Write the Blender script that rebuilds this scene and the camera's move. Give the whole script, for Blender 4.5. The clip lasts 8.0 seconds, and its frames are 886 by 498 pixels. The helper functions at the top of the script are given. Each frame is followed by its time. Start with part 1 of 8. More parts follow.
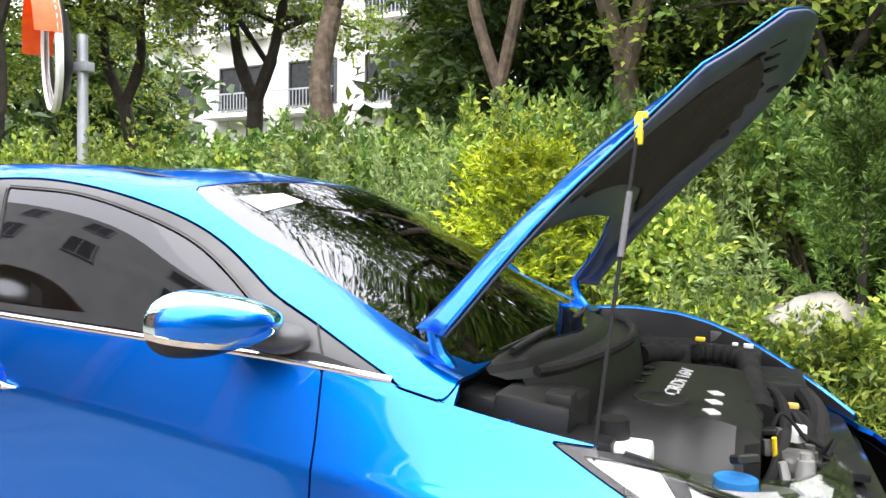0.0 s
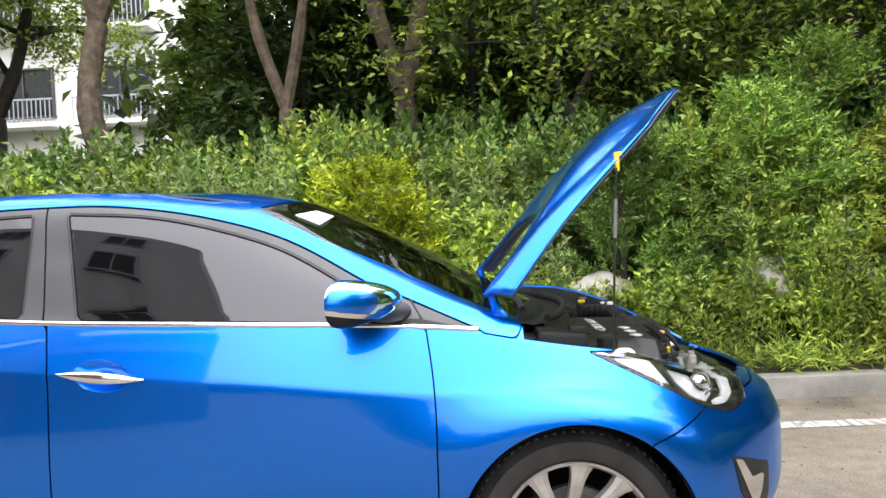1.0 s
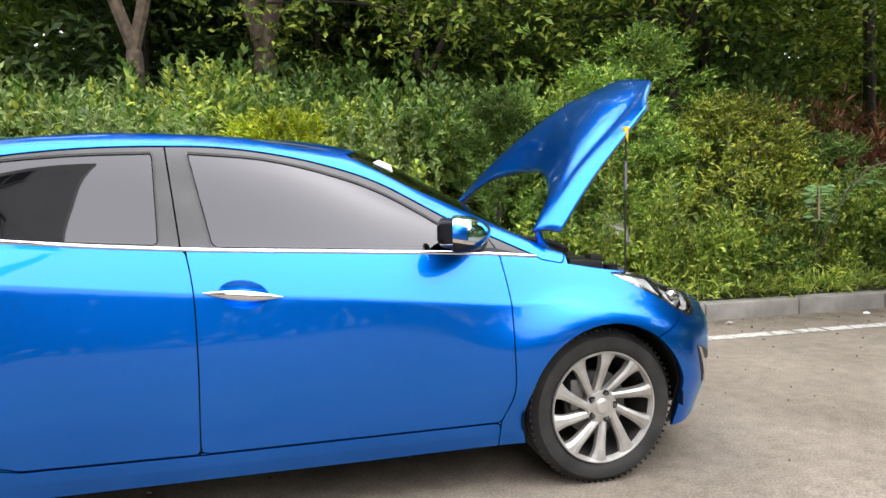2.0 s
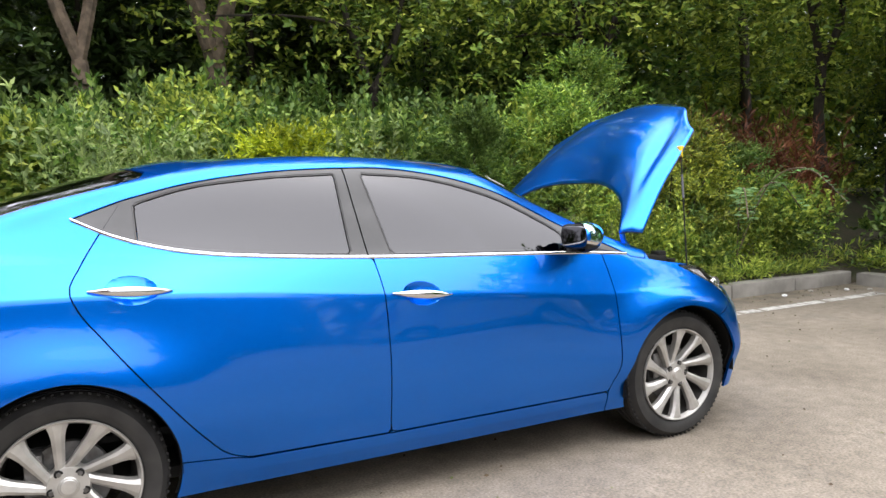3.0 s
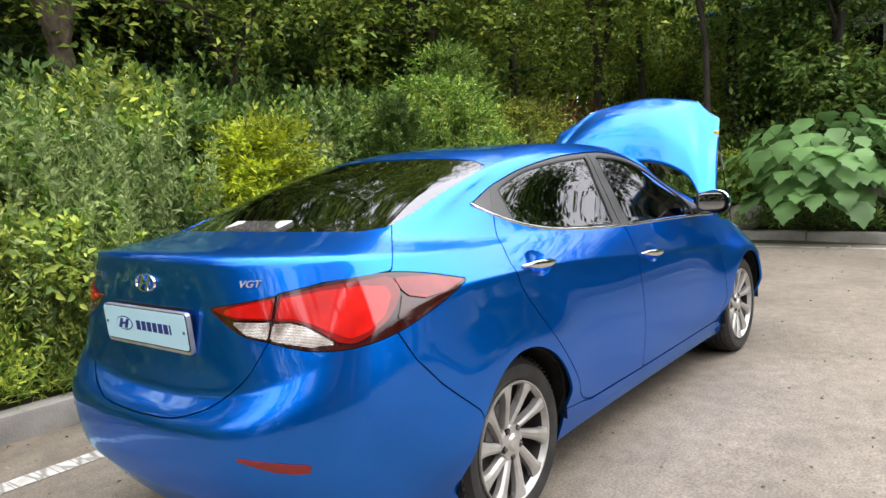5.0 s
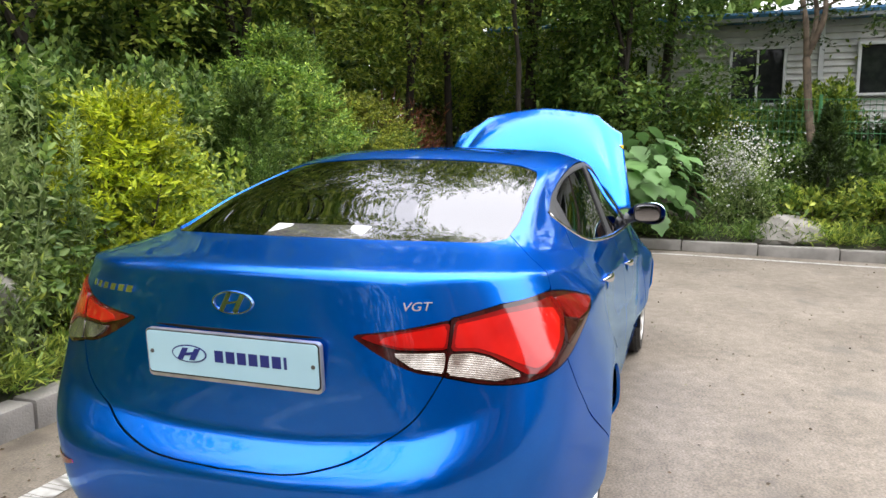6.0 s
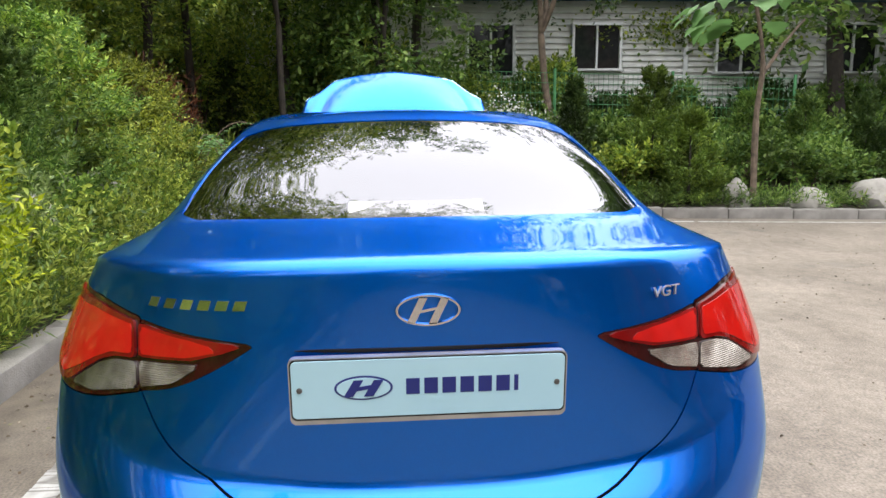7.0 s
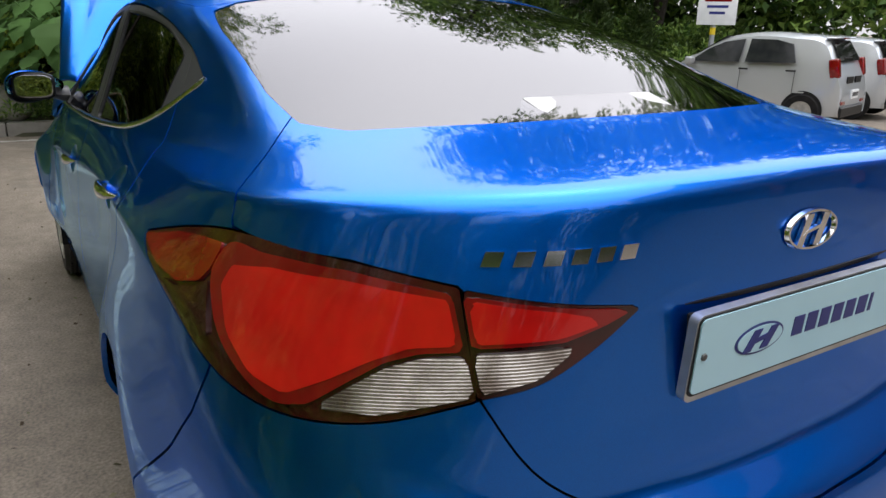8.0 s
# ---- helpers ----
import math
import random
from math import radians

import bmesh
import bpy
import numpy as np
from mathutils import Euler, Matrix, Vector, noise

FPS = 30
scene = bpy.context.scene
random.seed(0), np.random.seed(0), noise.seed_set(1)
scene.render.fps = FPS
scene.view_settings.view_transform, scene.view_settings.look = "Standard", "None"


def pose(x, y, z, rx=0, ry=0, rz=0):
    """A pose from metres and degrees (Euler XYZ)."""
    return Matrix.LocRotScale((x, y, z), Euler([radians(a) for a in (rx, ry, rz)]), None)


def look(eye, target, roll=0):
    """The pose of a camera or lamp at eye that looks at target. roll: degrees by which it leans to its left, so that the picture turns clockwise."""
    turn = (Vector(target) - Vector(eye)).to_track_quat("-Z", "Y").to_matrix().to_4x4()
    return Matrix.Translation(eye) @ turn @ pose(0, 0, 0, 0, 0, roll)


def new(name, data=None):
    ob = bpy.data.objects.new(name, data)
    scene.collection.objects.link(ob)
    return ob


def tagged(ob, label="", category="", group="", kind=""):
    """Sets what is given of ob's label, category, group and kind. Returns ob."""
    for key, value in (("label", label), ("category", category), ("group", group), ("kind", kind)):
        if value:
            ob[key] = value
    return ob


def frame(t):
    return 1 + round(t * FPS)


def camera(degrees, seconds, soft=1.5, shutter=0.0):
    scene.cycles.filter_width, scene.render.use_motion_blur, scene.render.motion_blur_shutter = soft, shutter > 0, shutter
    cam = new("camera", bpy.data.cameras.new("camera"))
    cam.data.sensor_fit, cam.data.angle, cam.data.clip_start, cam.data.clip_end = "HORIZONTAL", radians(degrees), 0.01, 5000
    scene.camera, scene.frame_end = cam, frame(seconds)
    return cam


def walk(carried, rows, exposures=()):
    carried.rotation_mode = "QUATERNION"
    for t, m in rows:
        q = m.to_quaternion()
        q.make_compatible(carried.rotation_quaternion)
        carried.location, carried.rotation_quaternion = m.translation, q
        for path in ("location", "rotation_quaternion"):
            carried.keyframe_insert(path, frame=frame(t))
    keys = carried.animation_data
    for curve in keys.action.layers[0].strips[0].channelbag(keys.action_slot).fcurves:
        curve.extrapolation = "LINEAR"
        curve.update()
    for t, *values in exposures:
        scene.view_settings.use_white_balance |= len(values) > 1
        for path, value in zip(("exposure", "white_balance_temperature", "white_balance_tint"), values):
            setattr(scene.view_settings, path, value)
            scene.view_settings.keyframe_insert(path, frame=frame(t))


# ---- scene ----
cam = camera(63.6, 8.0)
PATH = [
    (0, (3.095, -2.007, 1.241), (2.3, -0.173, 1.179), 0.7),
    (0.5, (2.839, -2.458, 1.208), (2.366, -0.515, 1.153), -0.0),
    (1, (2.406, -2.898, 1.22), (2.348, -0.899, 1.183), -2.5),
    (1.5, (1.907, -3.194, 1.132), (2.178, -1.214, 1.051), 0.4),
    (1.7, (1.664, -3.271, 1.176), (2.066, -1.318, 1.031), 0.1),
    (2.8, (0.345, -3.446, 1.236), (1.161, -1.628, 1.07), -1.4),
    (3.5, (-0.495, -3.345, 1.319), (0.573, -1.663, 1.143), -0.5),
    (4, (-1.129, -3.145, 1.304), (0.084, -1.568, 1.094), 2.8),
    (4.5, (-1.652, -2.752, 1.31), (-0.302, -1.299, 1.053), -0.5),
    (5.8, (-2.458, -1.358, 1.419), (-0.634, -0.571, 1.186), -2.4),
    (6, (-2.453, -1.111, 1.421), (-0.58, -0.465, 1.149), -0.2),
    (6.5, (-2.369, -0.51, 1.432), (-0.411, -0.203, 1.163), -0.9),
    (7, (-2.223, 0.075, 1.384), (-0.26, -0.081, 1.033), -0.5),
    (7.5, (-1.943, 0.614, 1.371), (-0.06, 0.083, 0.956), -0.9),
    (8, (-1.5, 1.017, 1.316), (0.122, 0.011, 0.718), 0.9),
]
walk(cam, [(t, look(e, g, r)) for t, e, g, r in PATH],
     exposures=[(0.0, 1.42), (0.5, 1.26), (1.0, 1.03), (1.5, 0.91), (2.0, 0.86), (3.0, 0.82), (6.5, 0.8), (7.2, 0.65), (7.6, 0.4), (8.0, 0.08)])

# ---- light: a bright overcast sky and a wide, weak sun ----
world = bpy.data.worlds.new("world")
scene.world = world
world.use_nodes = True
wn = world.node_tree
sky = wn.nodes.new("ShaderNodeTexSky")
sky.sky_type, sky.sun_disc = "NISHITA", False
sky.sun_elevation, sky.sun_rotation = radians(60), radians(144)
sky.air_density, sky.dust_density = 1.0, 4.0
grey = wn.nodes.new("ShaderNodeHueSaturation")
grey.inputs["Saturation"].default_value = 0.28
wn.links.new(sky.outputs[0], grey.inputs["Color"])
# cloud: a pale cover over the blue, three times as bright overhead as at the horizon
height = wn.nodes.new("ShaderNodeTexGradient")
height.texture_mapping.mapping_x = "Z"
lift = wn.nodes.new("ShaderNodeMapRange")
lift.inputs["From Min"].default_value, lift.inputs["From Max"].default_value = 0.0, 1.0
lift.inputs["To Min"].default_value, lift.inputs["To Max"].default_value = 0.36, 1.32
wn.links.new(height.outputs["Fac"], lift.inputs["Value"])
pale = wn.nodes.new("ShaderNodeMix")
pale.data_type, pale.blend_type = "RGBA", "MULTIPLY"
pale.inputs[0].default_value = 1.0
pale.inputs[6].default_value = (9.8, 9.75, 10.3, 1)
wn.links.new(lift.outputs[0], pale.inputs[7])
cloud = wn.nodes.new("ShaderNodeMix")
cloud.data_type = "RGBA"
cloud.inputs[0].default_value = 0.75
wn.links.new(grey.outputs[0], cloud.inputs[6]), wn.links.new(pale.outputs[2], cloud.inputs[7])
wn.links.new(cloud.outputs[2], wn.nodes["Background"].inputs[0])
wn.nodes["Background"].inputs[1].default_value = 0.26
sun = new("sun", bpy.data.lights.new("sun", "SUN"))
sun.data.energy, sun.data.angle, sun.data.color = 0.9, radians(100), (1.0, 0.96, 0.88)
sun.matrix_world = look((4.0, -5.5, 11.8), (0, 0, 0))


# ---- materials ----
def nodes_of(name):
    m = bpy.data.materials.new(name)
    m.use_nodes = True
    return m, m.node_tree.nodes, m.node_tree.links, m.node_tree.nodes["Principled BSDF"]


def noise_mix(N, L, a, b, scale, detail=4.0, lo=0.35, hi=0.65, coords=None, vec=None):
    """A colour that wanders between a and b."""
    tex = N.new("ShaderNodeTexNoise")
    tex.inputs["Scale"].default_value, tex.inputs["Detail"].default_value = scale, detail
    if vec is None:
        vec = N.new("ShaderNodeTexCoord").outputs["Object"]
    L.new(vec, tex.inputs["Vector"])
    ramp = N.new("ShaderNodeValToRGB")
    ramp.color_ramp.elements[0].position, ramp.color_ramp.elements[1].position = lo, hi
    ramp.color_ramp.elements[0].color, ramp.color_ramp.elements[1].color = (*a, 1), (*b, 1)
    L.new(tex.outputs["Fac"], ramp.inputs["Fac"])
    return ramp.outputs["Color"], tex


def bump(N, L, P, scale, strength, distance=0.01, detail=5.0):
    tex = N.new("ShaderNodeTexNoise")
    tex.inputs["Scale"].default_value, tex.inputs["Detail"].default_value = scale, detail
    L.new(N.new("ShaderNodeTexCoord").outputs["Object"], tex.inputs["Vector"])
    b = N.new("ShaderNodeBump")
    b.inputs["Strength"].default_value, b.inputs["Distance"].default_value = strength, distance
    L.new(tex.outputs["Fac"], b.inputs["Height"])
    L.new(b.outputs[0], P.inputs["Normal"])
    return b


def plain(name, a, b=None, rough=0.5, metal=0.0, scale=8.0, bumpy=0.0, bscale=60.0, coat=0.0, spec=0.5):
    m, N, L, P = nodes_of(name)
    b = b or tuple(c * 0.8 for c in a)
    col, _ = noise_mix(N, L, a, b, scale)
    L.new(col, P.inputs["Base Color"])
    P.inputs["Roughness"].default_value, P.inputs["Metallic"].default_value = rough, metal
    P.inputs["Coat Weight"].default_value, P.inputs["Specular IOR Level"].default_value = coat, spec
    P.inputs["Coat Roughness"].default_value = 0.04
    if bumpy:
        bump(N, L, P, bscale, bumpy)
    return m


def ribbed_lens():
    """Clear plastic with fine level ribs over a silvered, slightly brown bowl."""
    m, N, L, P = nodes_of("ribbed_clear_lens")
    col, _ = noise_mix(N, L, (0.50, 0.47, 0.43), (0.15, 0.12, 0.10), 16.0)
    wave = N.new("ShaderNodeTexWave")
    wave.bands_direction = "Z"
    wave.inputs["Scale"].default_value, wave.inputs["Distortion"].default_value = 75.0, 0.5
    L.new(N.new("ShaderNodeNewGeometry").outputs["Position"], wave.inputs["Vector"])
    relief = N.new("ShaderNodeBump")
    relief.inputs["Strength"].default_value, relief.inputs["Distance"].default_value = 0.45, 0.002
    L.new(wave.outputs["Fac"], relief.inputs["Height"])
    L.new(relief.outputs[0], P.inputs["Normal"])
    L.new(col, P.inputs["Base Color"])
    P.inputs["Metallic"].default_value, P.inputs["Roughness"].default_value = 0.8, 0.16
    P.inputs["Coat Weight"].default_value = 1.0
    return m


def paint_material(name, a, b, metal=1.0, gloss=(0.66, 0.90, 1.0)):
    """Metallic paint: two lobes of the flakes under a hard, glossy clear coat."""
    m, N, L, P = nodes_of(name)
    col, _ = noise_mix(N, L, a, b, 900.0, 2.0)
    co = N.new("ShaderNodeTexCoord").outputs["Object"]
    # a trace of dust and wipe marks on the clear coat
    tex = N.new("ShaderNodeTexNoise")
    tex.inputs["Scale"].default_value, tex.inputs["Detail"].default_value = 3.0, 6.0
    L.new(co, tex.inputs["Vector"])
    mr = N.new("ShaderNodeMapRange")
    mr.inputs["From Min"].default_value, mr.inputs["From Max"].default_value = 0.4, 0.8
    mr.inputs["To Min"].default_value, mr.inputs["To Max"].default_value = 0.03, 0.055
    L.new(tex.outputs["Fac"], mr.inputs["Value"])
    B = N.new("ShaderNodeBsdfPrincipled")
    for node, rough in ((P, 0.29), (B, 0.5)):
        L.new(col, node.inputs["Base Color"])
        node.inputs["Metallic"].default_value, node.inputs["Roughness"].default_value = metal, rough
        node.inputs["Specular Tint"].default_value = (0.1, 0.45, 1.0, 1)
    mix = N.new("ShaderNodeMixShader")
    mix.inputs[0].default_value = 0.22
    L.new(P.outputs[0], mix.inputs[1]), L.new(B.outputs[0], mix.inputs[2])
    clear, fr, top = (N.new(k) for k in ("ShaderNodeBsdfGlossy", "ShaderNodeFresnel", "ShaderNodeMixShader"))
    clear.inputs["Color"].default_value = (*gloss, 1)
    fr.inputs["IOR"].default_value = 1.56
    L.new(mr.outputs[0], clear.inputs["Roughness"])
    L.new(fr.outputs[0], top.inputs[0]), L.new(mix.outputs[0], top.inputs[1]), L.new(clear.outputs[0], top.inputs[2])
    L.new(top.outputs[0], N["Material Output"].inputs[0])
    return m


def glass_material(name, tint, ior, dirt=0.02, most=1.0):
    m, N, L, P = nodes_of(name)
    out = N["Material Output"]
    N.remove(P)
    tr, gl, mix, fr = (N.new(k) for k in ("ShaderNodeBsdfTransparent", "ShaderNodeBsdfGlossy", "ShaderNodeMixShader", "ShaderNodeFresnel"))
    tr.inputs[0].default_value = (*tint, 1)
    gl.inputs["Color"].default_value = (0.95, 0.95, 1.0, 1)
    gl.inputs["Roughness"].default_value = dirt
    fr.inputs["IOR"].default_value = ior
    cap = N.new("ShaderNodeMath")
    cap.operation = "MULTIPLY"
    cap.inputs[1].default_value = most
    L.new(fr.outputs[0], cap.inputs[0])
    L.new(cap.outputs[0], mix.inputs[0]), L.new(tr.outputs[0], mix.inputs[1]), L.new(gl.outputs[0], mix.inputs[2])
    L.new(mix.outputs[0], out.inputs[0])
    return m


def leaf_material(name, colours, trans=0.35, rough=0.5):
    """Leaves, each of its own shade, that let some light through."""
    m, N, L, P = nodes_of(name)
    geo = N.new("ShaderNodeNewGeometry")
    ramp = N.new("ShaderNodeValToRGB")
    els = ramp.color_ramp.elements
    els[0].color, els[1].color = (*colours[0], 1), (*colours[-1], 1)
    for i, c in enumerate(colours[1:-1]):
        els.new((i + 1) / (len(colours) - 1)).color = (*c, 1)
    L.new(geo.outputs["Random Per Island"], ramp.inputs["Fac"])
    # patches of lighter and darker growth
    tex = N.new("ShaderNodeTexNoise")
    tex.inputs["Scale"].default_value = 1.3
    L.new(geo.outputs["Position"], tex.inputs["Vector"])
    hs = N.new("ShaderNodeHueSaturation")
    mr = N.new("ShaderNodeMapRange")
    mr.inputs["From Min"].default_value, mr.inputs["From Max"].default_value = 0.3, 0.7
    mr.inputs["To Min"].default_value, mr.inputs["To Max"].default_value = 0.5, 1.45
    L.new(tex.outputs["Fac"], mr.inputs["Value"])
    L.new(mr.outputs[0], hs.inputs["Value"])
    L.new(ramp.outputs[0], hs.inputs["Color"])
    L.new(hs.outputs[0], P.inputs["Base Color"])
    P.inputs["Roughness"].default_value = rough
    P.inputs["Specular IOR Level"].default_value = 0.35
    tl = N.new("ShaderNodeBsdfTranslucent")
    L.new(hs.outputs[0], tl.inputs[0])
    mix = N.new("ShaderNodeMixShader")
    mix.inputs[0].default_value = trans
    L.new(P.outputs[0], mix.inputs[1]), L.new(tl.outputs[0], mix.inputs[2])
    L.new(mix.outputs[0], N["Material Output"].inputs[0])
    return m


PAINT = paint_material("blue_metallic_paint", (0.0003, 0.138, 0.67), (0.0005, 0.166, 0.77))
BLACK = plain("black_plastic", (0.007, 0.007, 0.008), (0.012, 0.012, 0.012), 0.42, bumpy=0.15, bscale=300)
MATT = plain("matt_black_plastic", (0.006, 0.006, 0.006), (0.012, 0.012, 0.012), 0.75, bumpy=0.2, bscale=200)
TRIM = plain("satin_grey_trim", (0.045, 0.045, 0.048), (0.06, 0.06, 0.063), 0.42, 0.1)
CHROME = plain("chrome", (0.78, 0.78, 0.79), (0.72, 0.72, 0.73), 0.10, 1.0)
ALLOY = plain("silver_alloy", (0.56, 0.55, 0.53), (0.42, 0.41, 0.39), 0.42, 0.7, scale=14)
STEEL = plain("grey_cast_metal", (0.22, 0.22, 0.22), (0.12, 0.115, 0.11), 0.5, 0.8, scale=25, bumpy=0.3)
RUBBER = plain("tyre_rubber", (0.007, 0.007, 0.0075), (0.016, 0.015, 0.0145), 0.85, scale=10, bumpy=0.2, bscale=150, spec=0.2)
SEAL = plain("window_rubber", (0.01, 0.01, 0.01), (0.016, 0.016, 0.016), 0.6)
REDLENS = plain("red_lamp_lens", (0.22, 0.005, 0.005), (0.14, 0.004, 0.004), 0.08, scale=14, coat=0.6)
REDCORE = plain("bright_red_lens", (0.56, 0.010, 0.007), (0.42, 0.007, 0.006), 0.08, scale=11, coat=0.6)
SMOKED = plain("smoked_lens", (0.045, 0.012, 0.008), (0.022, 0.006, 0.005), 0.07, scale=12, coat=0.6)
DARKRED = plain("smoked_red_lens", (0.022, 0.003, 0.003), (0.05, 0.005, 0.005), 0.1, scale=9, coat=0.5)
REFLECTOR = plain("lamp_reflector", (0.85, 0.85, 0.86), (0.6, 0.6, 0.62), 0.25, 0.35, scale=18, coat=0.5)
CLEARLENS = ribbed_lens()
LAMPDARK = plain("smoked_lamp_housing", (0.10, 0.105, 0.10), (0.06, 0.062, 0.06), 0.25, 0.6, scale=12)
GLASS_DARK = glass_material("tinted_window_glass", (0.10, 0.10, 0.105), 1.68)
GLASS_REAR = glass_material("tinted_rear_glass", (0.36, 0.34, 0.34), 2.05, 0.03)
GLASS_FRONT = glass_material("windscreen_glass", (0.60, 0.66, 0.62), 2.0)
GLASS_CLEAR = glass_material("clear_lamp_glass", (0.97, 0.97, 0.97), 1.4, most=0.3)
MIRROR = plain("mirror_glass", (0.35, 0.35, 0.37), (0.35, 0.35, 0.37), 0.02, 1.0)
WHITE = plain("white_plastic", (0.75, 0.76, 0.76), (0.68, 0.69, 0.69), 0.4)
FABRIC = plain("dark_seat_fabric", (0.03, 0.028, 0.027), (0.05, 0.047, 0.045), 0.9, scale=40, bumpy=0.3)
PLATE = plain("pale_blue_plate", (0.42, 0.66, 0.76), (0.46, 0.70, 0.79), 0.35, scale=6)
NAVY = plain("navy_print", (0.012, 0.02, 0.16), (0.014, 0.024, 0.18), 0.4)


# ---- building helpers ----
def mesh_object(name, V, F, material, parent=None, smooth=True, label=""):
    me = bpy.data.meshes.new(name)
    me.from_pydata([tuple(map(float, v)) for v in V], [], [tuple(map(int, f)) for f in F])
    me.materials.append(material)
    if smooth:
        me.polygons.foreach_set("use_smooth", [True] * len(me.polygons))
    me.update()
    ob = new(name, me)
    ob.parent = parent
    if label:
        ob["label"] = label
    return ob


def part(name, bm, material, parent, label="", smooth=True, angle=35):
    """One bmesh as one mesh object under a thing or a part."""
    bmesh.ops.recalc_face_normals(bm, faces=bm.faces)
    me = bpy.data.meshes.new(name)
    bm.to_mesh(me)
    bm.free()
    me.materials.append(material)
    if smooth:
        me.shade_smooth()
        me.set_sharp_from_angle(angle=radians(angle))
    ob = new(name, me)
    ob.parent = parent
    if label:
        ob["label"] = label
    return ob


def empty(name, label, category, group="", kind="", at=(0, 0, 0)):
    ob = new(name)
    ob.location = at
    return tagged(ob, label, category, group, kind)


def box(bm, c, s, bevel=0.0, seg=2, m=None):
    made = bmesh.ops.create_cube(bm, size=1.0)["verts"]
    bmesh.ops.scale(bm, vec=s, verts=made)
    if bevel:
        edges = list({e for v in made for e in v.link_edges})
        r = bmesh.ops.bevel(bm, geom=edges, offset=bevel, segments=seg, affect="EDGES", profile=0.6)
        made = list({v for f in r["faces"] for v in f.verts} | {v for v in made if v.is_valid})
    if m is not None:
        bmesh.ops.transform(bm, matrix=m, verts=made)
    bmesh.ops.translate(bm, vec=c, verts=made)
    return made


def rod(bm, a, b, r, r2=None, seg=12):
    a, b = Vector(a), Vector(b)
    made = bmesh.ops.create_cone(bm, cap_ends=True, segments=seg, radius1=r, radius2=r if r2 is None else r2, depth=(b - a).length)["verts"]
    m = Matrix.Translation((a + b) / 2) @ (b - a).to_track_quat("Z", "Y").to_matrix().to_4x4()
    bmesh.ops.transform(bm, matrix=m, verts=made)
    return made


def lathe(bm, profile, seg=48, axis="Y", at=(0, 0, 0)):
    """Turns a profile of (radius, along) round an axis."""
    rings = []
    for r, h in profile:
        ring = []
        for i in range(seg):
            c, s = math.cos(2 * math.pi * i / seg), math.sin(2 * math.pi * i / seg)
            p = {"Y": (r * c, h, r * s), "Z": (r * c, r * s, h), "X": (h, r * c, r * s)}[axis]
            ring.append(bm.verts.new(Vector(p) + Vector(at)))
        rings.append(ring)
    for a, b in zip(rings, rings[1:]):
        for i in range(seg):
            bm.faces.new((a[i], a[(i + 1) % seg], b[(i + 1) % seg], b[i]))
    return rings


def tube(bm, pts, r, seg=8, closed=False):
    """A round bar along a line of points, smoothed between them."""
    P = [Vector(p) for p in pts]
    fine = []
    n = len(P)
    for i in range(n - 1):
        p0, p1, p2, p3 = P[max(i - 1, 0)], P[i], P[i + 1], P[min(i + 2, n - 1)]
        k = max(2, min(10, int((p2 - p1).length / max(min(r) if isinstance(r, (list, tuple)) else r, 0.006) / 1.2)))
        for j in range(k):
            t = j / k
            fine.append(0.5 * (2 * p1 + (p2 - p0) * t + (2 * p0 - 5 * p1 + 4 * p2 - p3) * t * t + (3 * p1 - p0 - 3 * p2 + p3) * t ** 3))
    fine.append(P[-1])
    up = Vector((0.13, 0.21, 1)).normalized()
    rings = []
    for i, p in enumerate(fine):
        d = (fine[min(i + 1, len(fine) - 1)] - fine[max(i - 1, 0)]).normalized()
        a = d.cross(up)
        a = a.normalized() if a.length > 1e-4 else Vector((1, 0, 0))
        b = d.cross(a).normalized()
        rr = r[i * (len(r) - 1) // max(1, len(fine) - 1)] if isinstance(r, (list, tuple)) else r
        rings.append([bm.verts.new(p + rr * (math.cos(2 * math.pi * k / seg) * a + math.sin(2 * math.pi * k / seg) * b)) for k in range(seg)])
    for a, b in zip(rings, rings[1:]):
        for k in range(seg):
            bm.faces.new((a[k], a[(k + 1) % seg], b[(k + 1) % seg], b[k]))
    bm.faces.new(rings[0]), bm.faces.new(rings[-1])


def spline(points, n):
    """n points along a smooth line through the points (2D or 3D)."""
    P = np.array(points, float)
    d = np.r_[0, np.cumsum(np.linalg.norm(np.diff(P, axis=0), axis=1))]
    T = np.gradient(P, d, axis=0)
    q = np.linspace(0, d[-1], n)
    i = np.clip(np.searchsorted(d, q, side="right") - 1, 0, len(d) - 2)
    h = (d[i + 1] - d[i])[:, None]
    t = ((q - d[i]) / h[:, 0])[:, None]
    return (2 * t ** 3 - 3 * t ** 2 + 1) * P[i] + (t ** 3 - 2 * t ** 2 + t) * h * T[i] + (3 * t ** 2 - 2 * t ** 3) * P[i + 1] + (t ** 3 - t ** 2) * h * T[i + 1]


